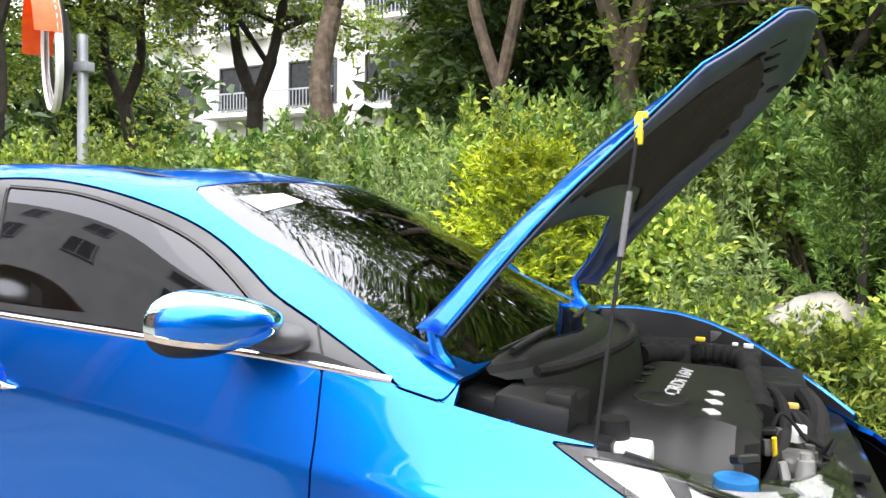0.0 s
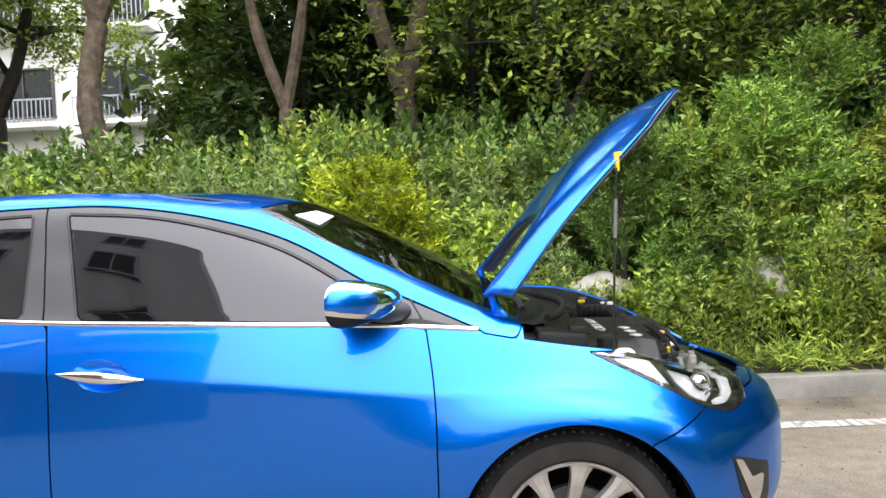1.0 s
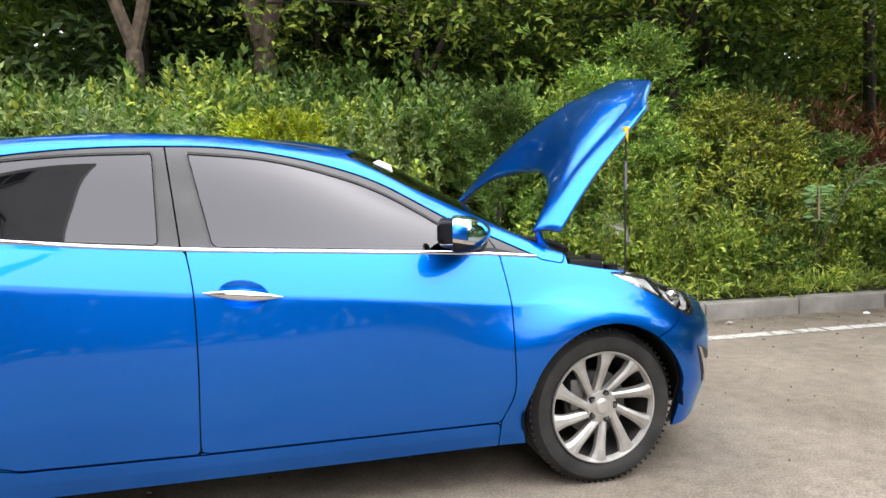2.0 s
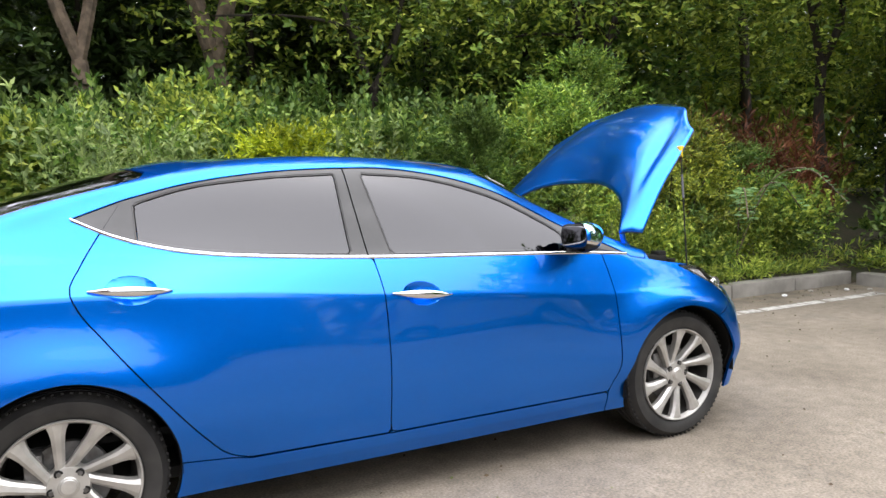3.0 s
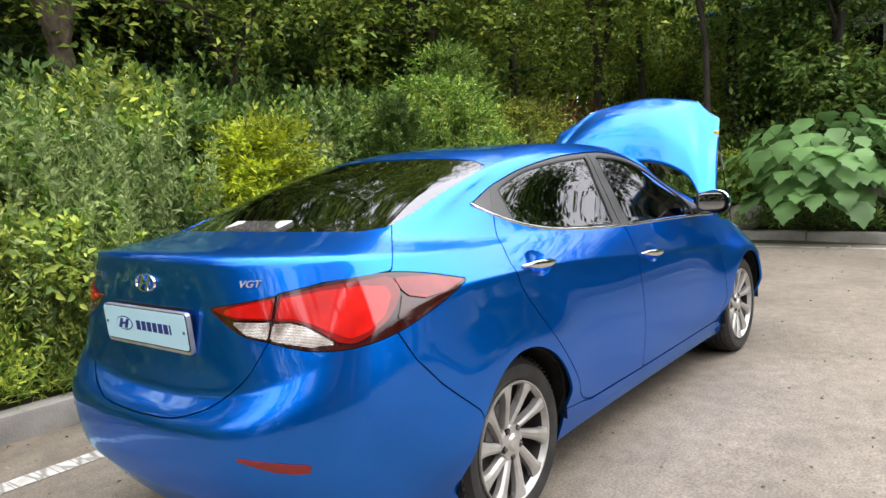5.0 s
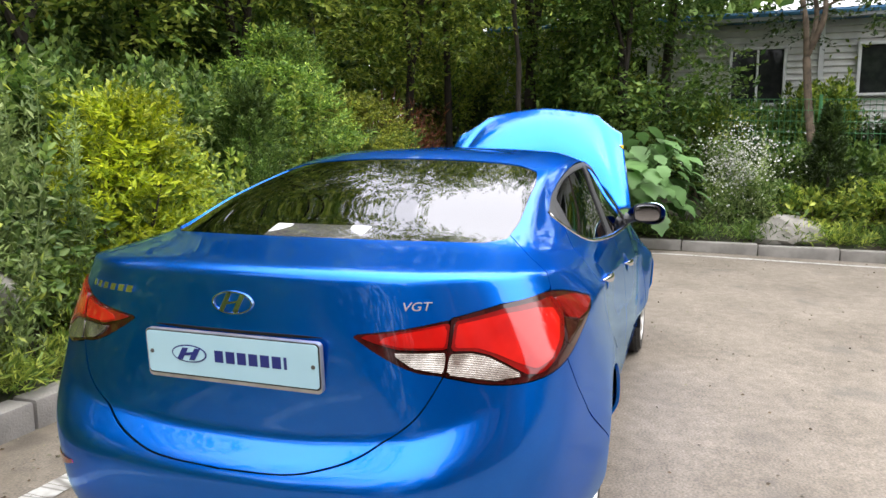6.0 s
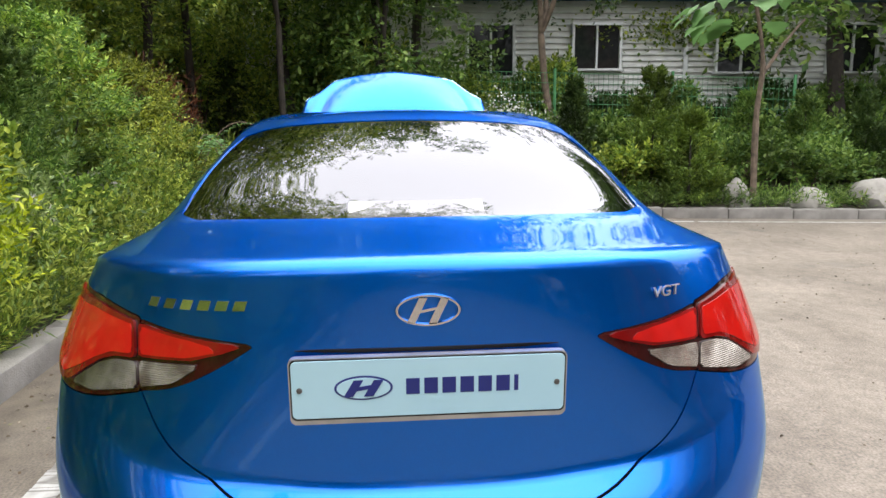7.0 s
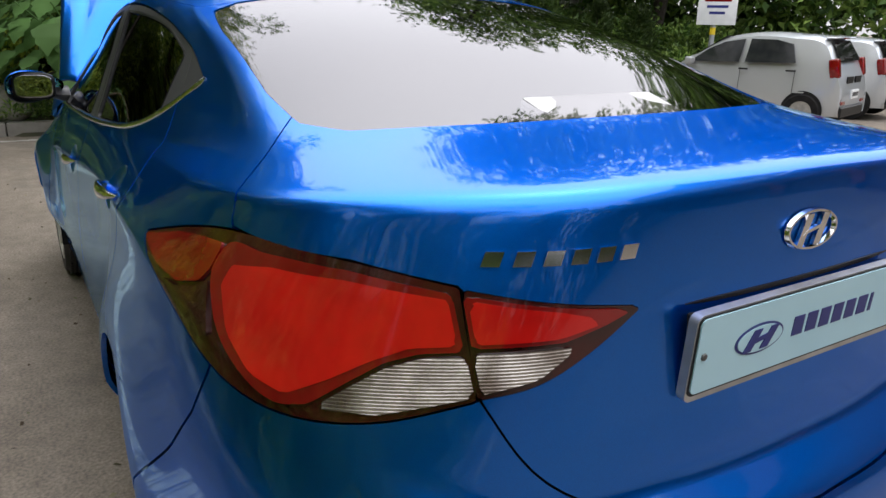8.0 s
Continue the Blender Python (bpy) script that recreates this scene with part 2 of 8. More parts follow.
# ---- the car's skin: lines along the body from the nose's centre to the tail's, lofted ----
LINES = [
    # lower edge
    [(3.47, 0, .20), (3.41, .42, .20), (3.20, .69, .20), (3.06, .79, .20), (2.7, .815, .20), (2.27, .785, .195), (1.7, .775, .19), (1.13, .775, .19),
     (.55, .785, .195), (0, .815, .21), (-.4, .80, .235), (-.66, .72, .25), (-.84, .52, .27), (-.90, .26, .28), (-.92, 0, .28)],
    # sill crease, bumper bulge
    [(3.54, 0, .40), (3.455, .45, .40), (3.235, .722, .40), (3.07, .82, .38), (2.7, .836, .36), (2.27, .818, .30), (1.7, .815, .29), (1.13, .815, .29),
     (.55, .822, .31), (0, .838, .36), (-.4, .850, .40), (-.74, .765, .43), (-.94, .555, .45), (-1.0, .27, .45), (-1.01, 0, .45)],
    # widest line of the doors
    [(3.54, 0, .55), (3.455, .45, .55), (3.235, .702, .56), (3.05, .818, .58), (2.7, .838, .645), (2.27, .838, .58), (1.7, .838, .57), (1.13, .838, .57),
     (.55, .846, .60), (0, .844, .67), (-.4, .862, .67), (-.74, .788, .64), (-.952, .565, .605), (-1.005, .27, .592), (-1.013, 0, .59)],
    # shoulder crease, below the tail lamps and the plate recess
    [(3.51, 0, .64), (3.42, .44, .645), (3.185, .668, .665), (3.0, .785, .712), (2.7, .822, .748), (2.27, .826, .757), (1.7, .824, .812), (1.13, .816, .858),
     (.55, .820, .916), (0, .842, .950), (-.4, .835, .942), (-.71, .765, .86), (-.885, .56, .745), (-.924, .27, .695), (-.931, 0, .685)],
    # belt, wing edge and boot lip
    [(3.45, 0, .69), (3.35, .42, .70), (3.145, .615, .755), (2.96, .715, .825), (2.7, .745, .872), (2.27, .752, .945), (1.7, .760, .978), (1.13, .760, 1.003),
     (.55, .757, 1.025), (0, .755, 1.052), (-.4, .755, 1.075), (-.66, .685, 1.10), (-.83, .48, 1.115), (-.885, .25, 1.122), (-.90, 0, 1.125)],
    # foot of the glass
    [(2.66, 0, .955), (2.60, .40, .95), (2.535, .63, .955), (2.50, .690, .968), (2.42, .718, .972), (2.22, .737, .982), (1.7, .742, 1.015), (1.13, .742, 1.04),
     (.55, .738, 1.06), (.0, .715, 1.085), (-.23, .68, 1.115), (-.40, .625, 1.142), (-.47, .47, 1.152), (-.52, .25, 1.157), (-.54, 0, 1.16)],
    # middle of the glass
    [(2.22, 0, 1.19), (2.18, .33, 1.185), (2.10, .50, 1.175), (2.06, .57, 1.17), (2.00, .61, 1.165), (1.9, .645, 1.165), (1.6, .672, 1.18), (1.13, .680, 1.20),
     (.6, .672, 1.205), (.25, .650, 1.215), (.07, .62, 1.235), (-.03, .59, 1.255), (-.10, .45, 1.275), (-.13, .24, 1.285), (-.14, 0, 1.288)],
    # roof rail and header
    [(1.80, 0, 1.378), (1.79, .28, 1.372), (1.755, .43, 1.357), (1.72, .50, 1.345), (1.68, .545, 1.336), (1.57, .572, 1.342), (1.4, .588, 1.357), (1.1, .600, 1.374),
     (.8, .600, 1.376), (.55, .592, 1.366), (.42, .578, 1.355), (.35, .55, 1.352), (.29, .40, 1.375), (.26, .2, 1.388), (.25, 0, 1.392)],
    # roof
    [(1.58, 0, 1.418), (1.57, .2, 1.414), (1.55, .33, 1.404), (1.52, .40, 1.396), (1.47, .44, 1.392), (1.42, .46, 1.399), (1.3, .475, 1.410), (1.05, .48, 1.420),
     (.85, .48, 1.420), (.7, .475, 1.413), (.6, .45, 1.407), (.53, .42, 1.404), (.47, .31, 1.413), (.44, .16, 1.421), (.43, 0, 1.423)],
    # roof's middle
    [(1.30, 0, 1.438), (1.28, 0, 1.438), (1.26, 0, 1.438), (1.22, 0, 1.439), (1.18, 0, 1.439), (1.14, 0, 1.44), (1.1, 0, 1.44), (1.0, 0, 1.44),
     (.92, 0, 1.44), (.86, 0, 1.44), (.82, 0, 1.439), (.78, 0, 1.439), (.74, 0, 1.439), (.72, 0, 1.438), (.70, 0, 1.438)],
]


def loft(lines, per=22, rows=(8, 14, 18, 34, 14, 16, 14, 10, 8), breaks=(3, 4)):
    """The half skin as points with their place along (U) and up (W) the lines, and triangles."""
    P = np.array(lines, float)
    ref = P[3]
    knots = np.r_[0, np.cumsum(np.linalg.norm(np.diff(ref[:, :2], axis=0), axis=1))]
    K, n = P.shape[:2]
    ext = np.concatenate([P[:, 1:2] * (1, -1, 1), P, P[:, -2:-1] * (1, -1, 1)], 1)
    kx = np.r_[-knots[1], knots, 2 * knots[-1] - knots[-2]]
    h0, h1 = (kx[1:-1] - kx[:-2])[None, :, None], (kx[2:] - kx[1:-1])[None, :, None]
    s0, s1 = (ext[:, 1:-1] - ext[:, :-2]) / h0, (ext[:, 2:] - ext[:, 1:-1]) / h1
    T = (s0 * h1 + s1 * h0) / (h0 + h1)
    cols, us = [], []
    for i in range(n - 1):
        h = knots[i + 1] - knots[i]
        for j in range(per + (i == n - 2)):
            t = j / per
            cols.append((2 * t ** 3 - 3 * t ** 2 + 1) * P[:, i] + (t ** 3 - 2 * t ** 2 + t) * h * T[:, i] + (3 * t ** 2 - 2 * t ** 3) * P[:, i + 1] + (t ** 3 - t ** 2) * h * T[:, i + 1])
            us.append(i + t)
    C = np.array(cols).transpose(1, 0, 2)
    C[:, :, 1] = np.maximum(C[:, :, 1], 0)
    us = np.array(us)
    d = np.linalg.norm(np.diff(C, axis=0), axis=2)[:, :, None] + 1e-6
    m = np.diff(C, axis=0) / d
    left, right = np.zeros_like(C), np.zeros_like(C)
    left[-1], right[0] = m[-1], m[0]
    for k in range(1, K - 1):
        if k in breaks:
            left[k], right[k] = m[k - 1], m[k]
            continue
        w1, w2 = 2 * d[k] + d[k - 1], d[k] + 2 * d[k - 1]
        with np.errstate(divide="ignore", invalid="ignore"):
            hm = (w1 + w2) / (w1 / m[k - 1] + w2 / m[k])
        t = np.where(m[k - 1] * m[k] > 0, hm, 0)
        left[k] = right[k] = np.nan_to_num(t)
    out, ws = [], []
    for k in range(K - 1):
        for j in range(rows[k] + (k == K - 2)):
            t = j / rows[k]
            out.append((2 * t ** 3 - 3 * t ** 2 + 1) * C[k] + (t ** 3 - 2 * t ** 2 + t) * d[k] * right[k] + (3 * t ** 2 - 2 * t ** 3) * C[k + 1] + (t ** 3 - t ** 2) * d[k] * left[k + 1])
            if k == 3:  # the shoulder swells a little between its crease and the belt
                out[-1] = out[-1] + np.array((0, .0015, .001)) * 4 * t * (1 - t) * np.clip(C[k, :, 1:2] / .5, 0, 1)
            ws.append(k + t)
    G = np.array(out)
    # flares swelling towards the wheel arches
    for wx in (2.705, .005):
        r = np.hypot(G[:, :, 0] - wx, G[:, :, 2] - .32)
        up = np.clip((3.4 - np.array(ws)) / .8, 0, 1)[:, None] * np.clip((G[:, :, 2] - .30) / .15, 0, 1) * (G[:, :, 1] > .5)
        G[:, :, 1] += .045 * np.exp(-((np.maximum(r, .36) - .36) / .125) ** 2) * up * up * (3 - 2 * up)
    R, M = G.shape[:2]
    A = np.concatenate([G.reshape(-1, 3), np.tile(us, R)[:, None], np.repeat(np.array(ws), M)[:, None]], 1)
    idx = np.arange(R * M).reshape(R, M)
    a, b, c, e = idx[:-1, :-1].ravel(), idx[:-1, 1:].ravel(), idx[1:, 1:].ravel(), idx[1:, :-1].ravel()
    return A, np.concatenate([np.c_[a, b, c], np.c_[a, c, e]])


def normals_of(A, T):
    N = np.zeros((len(A), 3))
    f = np.cross(A[T[:, 1], :3] - A[T[:, 0], :3], A[T[:, 2], :3] - A[T[:, 0], :3])
    for k in range(3):
        np.add.at(N, T[:, k], f)
    return N / (np.linalg.norm(N, axis=1)[:, None] + 1e-12)


SKIN, SKIN_T = loft(LINES)
_n = normals_of(SKIN, SKIN_T)
if (_n[:, 1] * SKIN[:, 1]).sum() < 0:
    SKIN_T = SKIN_T[:, ::-1]
    _n = -_n


def ironed(N, us, ws, hard):
    """Normals evened out along and up the skin, so that reflections run without ripples."""
    G = N.reshape(len(ws), len(us), 3)
    mirror = np.array((1, -1, 1))

    def along(G, times):
        for _ in range(times):
            E = np.concatenate([G[:, 1:2] * mirror, G, G[:, -2:-1] * mirror], 1)
            G = (E[:, :-2] + 2 * E[:, 1:-1] + E[:, 2:]) / 4
        return G

    def up(G, times):
        for _ in range(times):
            E = np.concatenate([G[:1], G, G[-1:]], 0)
            G = (E[:-2] + 2 * E[1:-1] + E[2:]) / 4
        return G
    G = along(G, 70)
    G = up(G, 2)
    low = (ws > 0.6) & (ws < 2.9)
    G[low] = up(G[low], 14)
    mid = (ws > 3.1) & (ws < 3.9)
    G[mid] = up(G[mid], 50)
    # the boot's deck
    deck = (ws > 4.05) & (ws < 4.98)
    w = np.clip((us - 11.2) / .9, 0, 1)[None, :, None]
    G[deck] = G[deck] * (1 - w) + along(G[deck], 400) * w
    if hard:
        top = (ws > 4.3) & (ws < 6.95)
        G[top] = up(along(G[top], 120), 60)
        for k in np.where((ws > 3.9) & (ws <= 4.3))[0]:
            G[k] = G[np.where(top)[0][0]]
    G = G.reshape(-1, 3)
    return G / (np.linalg.norm(G, axis=1)[:, None] + 1e-12)


_us, _ws = np.unique(SKIN[:, 3]), np.unique(SKIN[:, 4])
SKIN = np.concatenate([SKIN, ironed(_n, _us, _ws, False), ironed(_n, _us, _ws, True)], 1)  # x, half width, z, along, up, normal of panels, of glass


def cut(A, T, f):
    """Keeps the part of the mesh where the field f is above zero, with a clean edge."""
    f = np.where(np.abs(f) < 1e-7, 1e-7, f)
    s = f[T] > 0
    n = s.sum(1)
    keep = [T[n == 3]]
    base, edges, made = len(A), {}, []

    def mid(i, j):
        key = (i, j) if i < j else (j, i)
        if key not in edges:
            t = f[key[0]] / (f[key[0]] - f[key[1]])
            made.append(A[key[0]] * (1 - t) + A[key[1]] * t)
            edges[key] = base + len(made) - 1
        return edges[key]

    extra = []
    for row, flags in zip(T[(n == 1) | (n == 2)], s[(n == 1) | (n == 2)]):
        k = int(np.argmax(flags)) if flags.sum() == 1 else int(np.argmin(flags))
        a, b, c = int(row[k]), int(row[(k + 1) % 3]), int(row[(k + 2) % 3])
        if flags.sum() == 1:
            extra.append((a, mid(a, b), mid(a, c)))
        else:
            ab, ac = mid(a, b), mid(a, c)
            extra += [(ab, b, c), (ab, c, ac)]
    T2 = np.concatenate(keep + ([np.array(extra)] if extra else []))
    A2 = np.concatenate([A, np.array(made)]) if made else A
    used = np.unique(T2)
    remap = np.full(len(A2), -1)
    remap[used] = np.arange(len(used))
    return A2[used], remap[T2]


def within(poly, a, b):
    """How far each point (a, b) lies inside a polygon; negative outside."""
    P = np.array(poly, float)
    Q = np.roll(P, -1, 0)
    p = np.stack([a, b], 1)
    best = np.full(len(a), 1e9)
    inside = np.zeros(len(a), bool)
    for (x0, y0), (x1, y1) in zip(P, Q):
        e = np.array((x1 - x0, y1 - y0))
        w = p - (x0, y0)
        t = np.clip(w @ e / (e @ e + 1e-12), 0, 1)
        best = np.minimum(best, np.linalg.norm(w - t[:, None] * e, axis=1))
        if y0 != y1:
            hit = ((y0 > b) != (y1 > b)) & (a < (x1 - x0) * (b - y0) / (y1 - y0) + x0)
            inside ^= hit
    return np.where(inside, best, -best)


def side_in(poly, gap=0.002):
    return lambda A: within(poly, A[:, 0], A[:, 2]) - gap


def side_out(poly, gap=0.002):
    return lambda A: -within(poly, A[:, 0], A[:, 2]) - gap


def tail_in(poly, gap=0.002):
    return lambda A: np.where(A[:, 0] < 0.4, within(poly, A[:, 0] + A[:, 1], A[:, 2]) - gap, -1)


def tail_out(poly, gap=0.002):
    return lambda A: np.where(A[:, 0] < 0.4, -within(poly, A[:, 0] + A[:, 1], A[:, 2]) - gap, 1)


def band(lo, hi):
    """Between two of the lines."""
    return lambda A: np.minimum(A[:, 4] - lo, hi - A[:, 4])


def skin_in(poly, gap=0.0):
    return lambda A: within(poly, A[:, 3], A[:, 4]) - gap


def skin_out(poly, gap=0.0):
    return lambda A: -within(poly, A[:, 3], A[:, 4]) - gap


def arch_out(x, z, r):
    return lambda A: np.where(A[:, 1] > 0.4, np.hypot(A[:, 0] - x, A[:, 2] - z) - r, 1.0)


_side = SKIN[(SKIN[:, 4] > 1.0) & (SKIN[:, 4] < 7.2) & (SKIN[:, 1] > .3)]
_tail = SKIN[(SKIN[:, 4] < 5.0) & (SKIN[:, 0] < -.4)]


def skin_y(x, z):
    """Half width of the skin at a point of the side view."""
    d = (_side[:, 0] - x) ** 2 + (_side[:, 2] - z) ** 2
    i = np.argsort(d)[:4]
    w = 1 / (d[i] + 1e-6)
    return float((_side[i, 1] * w).sum() / w.sum())


def patch(name, fields, material, parent, side, offset=0.0, thick=0.012, label="", both=False, skin=None):
    """A panel of the skin: what all the fields leave, moved out by offset, with a rim and a back."""
    A, T = skin or (SKIN, SKIN_T)
    for f in fields:
        v = f(A)
        A, T = cut(A, T, v)
    off = offset(A)[:, None] if callable(offset) else offset
    P, Nn, Gn = A[:, :3] + off * A[:, 5:8], A[:, 5:8], A[:, 8:11]
    if both:
        m = P * (1, -1, 1)
        n0 = len(P)
        P, Nn, Gn, T = np.concatenate([P, m]), np.concatenate([Nn, Nn * (1, -1, 1)]), np.concatenate([Gn, Gn * (1, -1, 1)]), np.concatenate([T, T[:, ::-1] + n0])
        # weld along the middle
        near = np.where(np.abs(P[:n0, 1]) < 1e-5)[0]
        remap = np.arange(len(P))
        remap[near + n0] = near
        T = remap[T]
        side = 1
    if side < 0:
        P, Nn, Gn, T = P * (1, -1, 1), Nn * (1, -1, 1), Gn * (1, -1, 1), T[:, ::-1]
    E = np.concatenate([T[:, [0, 1]], T[:, [1, 2]], T[:, [2, 0]]])
    code, back = E[:, 0] * len(P) + E[:, 1], E[:, 1] * len(P) + E[:, 0]
    rim = E[~np.isin(code, back)]
    n = len(P)
    B = P - thick * Nn
    V = np.concatenate([P, B, P, B])
    F = np.concatenate([T, T[:, ::-1] + n])
    R = np.c_[rim[:, 1] + 2 * n, rim[:, 0] + 2 * n, rim[:, 0] + 3 * n, rim[:, 1] + 3 * n]
    faces = [tuple(t) for t in F.tolist()] + [tuple(t) for t in R.tolist()]
    used = np.unique(np.concatenate([F.ravel(), R.ravel()]))
    remap = np.full(len(V), -1)
    remap[used] = np.arange(len(used))
    faces = [tuple(int(remap[i]) for i in f) for f in faces]
    ob = mesh_object(name, V[used], faces, material, parent, True, label)
    # shading follows the skin's own normals; the rim keeps those of its faces
    Rn = np.zeros((len(V), 3))
    fn = np.cross(V[R[:, 1]] - V[R[:, 0]], V[R[:, 2]] - V[R[:, 0]])
    for k in range(4):
        np.add.at(Rn, R[:, k], fn)
    Rn[:n], Rn[n:2 * n] = (Gn, -Gn) if "glass" in material.name else (Nn, -Nn)
    Rn = Rn[used]
    Rn = Rn / (np.linalg.norm(Rn, axis=1)[:, None] + 1e-12)
    if not callable(offset):
        ob.data.normals_split_custom_set_from_vertices(Rn.tolist())
    return ob


# outlines in the side view (x, z)
DOOR_EDGE = [(2.262, .298), (2.287, .36), (2.305, .60), (2.300, .80), (2.281, .947)]
SPLIT = [(1.126, 1.005), (1.147, .89), (1.158, .67), (1.155, .297)]
BELT_LINE = [(.058, 1.198), (.15, 1.150), (.32, 1.092), (.49, 1.058), (.70, 1.036), (1.126, 1.005), (1.7, .978), (2.281, .947), (2.44, .933)]
DLO_TOP = [(2.44, .936), (2.24, 1.027), (2.08, 1.097), (2.02, 1.132), (1.82, 1.238), (1.62, 1.303), (1.43, 1.343), (1.23, 1.366), (1.06, 1.368), (.72, 1.353), (.42, 1.310), (.23, 1.262)]
REAR_EDGE = [(.15, 1.150), (.08, 1.04), (.045, .97), (.068, .90), (.13, .81), (.29, .60), (.45, .405), (.50, .35), (.545, .322), (.60, .308)]


def smooth2(points, n):
    return [tuple(p) for p in spline(points, n)]


DLO = smooth2(BELT_LINE, 60) + smooth2(DLO_TOP, 60) + [(.058, 1.2)]
BELT_F = [p for p in smooth2(BELT_LINE, 60) if 1.126 < p[0] < 2.281]
BELT_R = [p for p in smooth2(BELT_LINE, 60) if .155 < p[0] < 1.126]
DOOR_F = smooth2(DOOR_EDGE, 30) + BELT_F[::-1] + smooth2(SPLIT, 24)
DOOR_R = smooth2(SPLIT, 24)[::-1] + BELT_R[::-1] + smooth2(REAR_EDGE, 40) + [(.60, .306)]
SILL = [(.30, .1), (.30, .34), (.54, .315), (.60, .302), (1.155, .294), (2.262, .295), (2.262, .1)]
WING = smooth2(DOOR_EDGE, 30) + [(2.44, .936), (2.452, .922), (2.555, .901), (2.60, .99), (3.7, .99), (3.7, .70), (3.26, .68), (3.12, .672), (3.02, .642), (2.925, .610), (2.88, .575), (2.85, .1), (2.262, .1)]
NOSE = [(2.85, .1), (2.88, .575), (2.925, .610), (3.02, .642), (3.12, .672), (3.26, .68), (3.7, .70), (3.8, .1)]
HEADLAMP = smooth2([(2.770, .853), (2.9, .845), (3.05, .815), (3.2, .765), (3.31, .715), (3.30, .665), (3.22, .640), (3.12, .672), (3.0, .735), (2.88, .797), (2.770, .853)], 60)[:-1]
BUMPER = [(-.2, .1), (-.30, .545), (-.445, .68), (-.53, .775), (-.575, .86), (-.60, .98), (-1.4, .98), (-1.4, .1)]
GLASS_F = smooth2([(1.135, 1.343), (1.42, 1.318), (1.62, 1.271), (1.82, 1.202), (2.0, 1.103), (2.075, 1.055)], 30) + [(2.10, 1.0), (2.09, .966)] + [(1.7, .988), (1.215, 1.010)]
GLASS_R = smooth2([(.265, 1.105), (.40, 1.076), (.69, 1.046), (1.04, 1.022)], 20) + smooth2([(1.02, 1.343), (.72, 1.33), (.42, 1.292), (.262, 1.245)], 20)
# outlines at the tail (x + half width, z)
LAMP_OUT = smooth2([(-.245, 1.008), (-.05, 1.032), (.2, 1.040), (.40, 1.014), (.587, .975)], 24) + smooth2([(.585, .970), (.42, .912), (.25, .868), (.05, .845), (-.12, .846), (-.292, .872)], 24)
LAMP_IN = smooth2([(-.29, .872), (-.40, .888), (-.50, .930), (-.56, .965)], 16) + smooth2([(-.56, .968), (-.42, .985), (-.25, 1.006)], 12)
BOOT = [(-1.3, .618), (-1.02, .618)] + smooth2([(-1.02, .618), (-.74, .635), (-.54, .69), (-.40, .77), (-.296, .872)], 24) + [(-.248, 1.009), (-.05, 1.034), (.238, 1.043), (.27, 1.2), (-1.3, 1.2)]
ARCHES = [arch_out(2.705, .318, .352), arch_out(0.005, .322, .355)]
SCREEN = [(-1, 5.0), (1.78, 5.0), (1.97, 5.22), (2.22, 5.5), (2.72, 5.88), (3.2, 6.27), (3.45, 6.7), (3.3, 6.9), (3.0, 6.97), (-1, 6.97)]
BACKLIGHT = [(15, 5.02), (11.6, 5.04), (11.2, 5.16), (11.05, 5.5), (11.0, 6.4), (11.1, 6.85), (11.5, 6.98), (15, 6.98)]
SEAM = .0025


def dish_out(x, z, tilt):
    """Outside the shallow dish behind a door handle."""
    def f(A):
        dx, dz = A[:, 0] - x, A[:, 2] - z - tilt * (A[:, 0] - x)
        r = np.hypot(dx, dz * 1.75)
        return np.where((A[:, 4] > 2) & (A[:, 4] < 5), r - .085, 1.0)
    return f


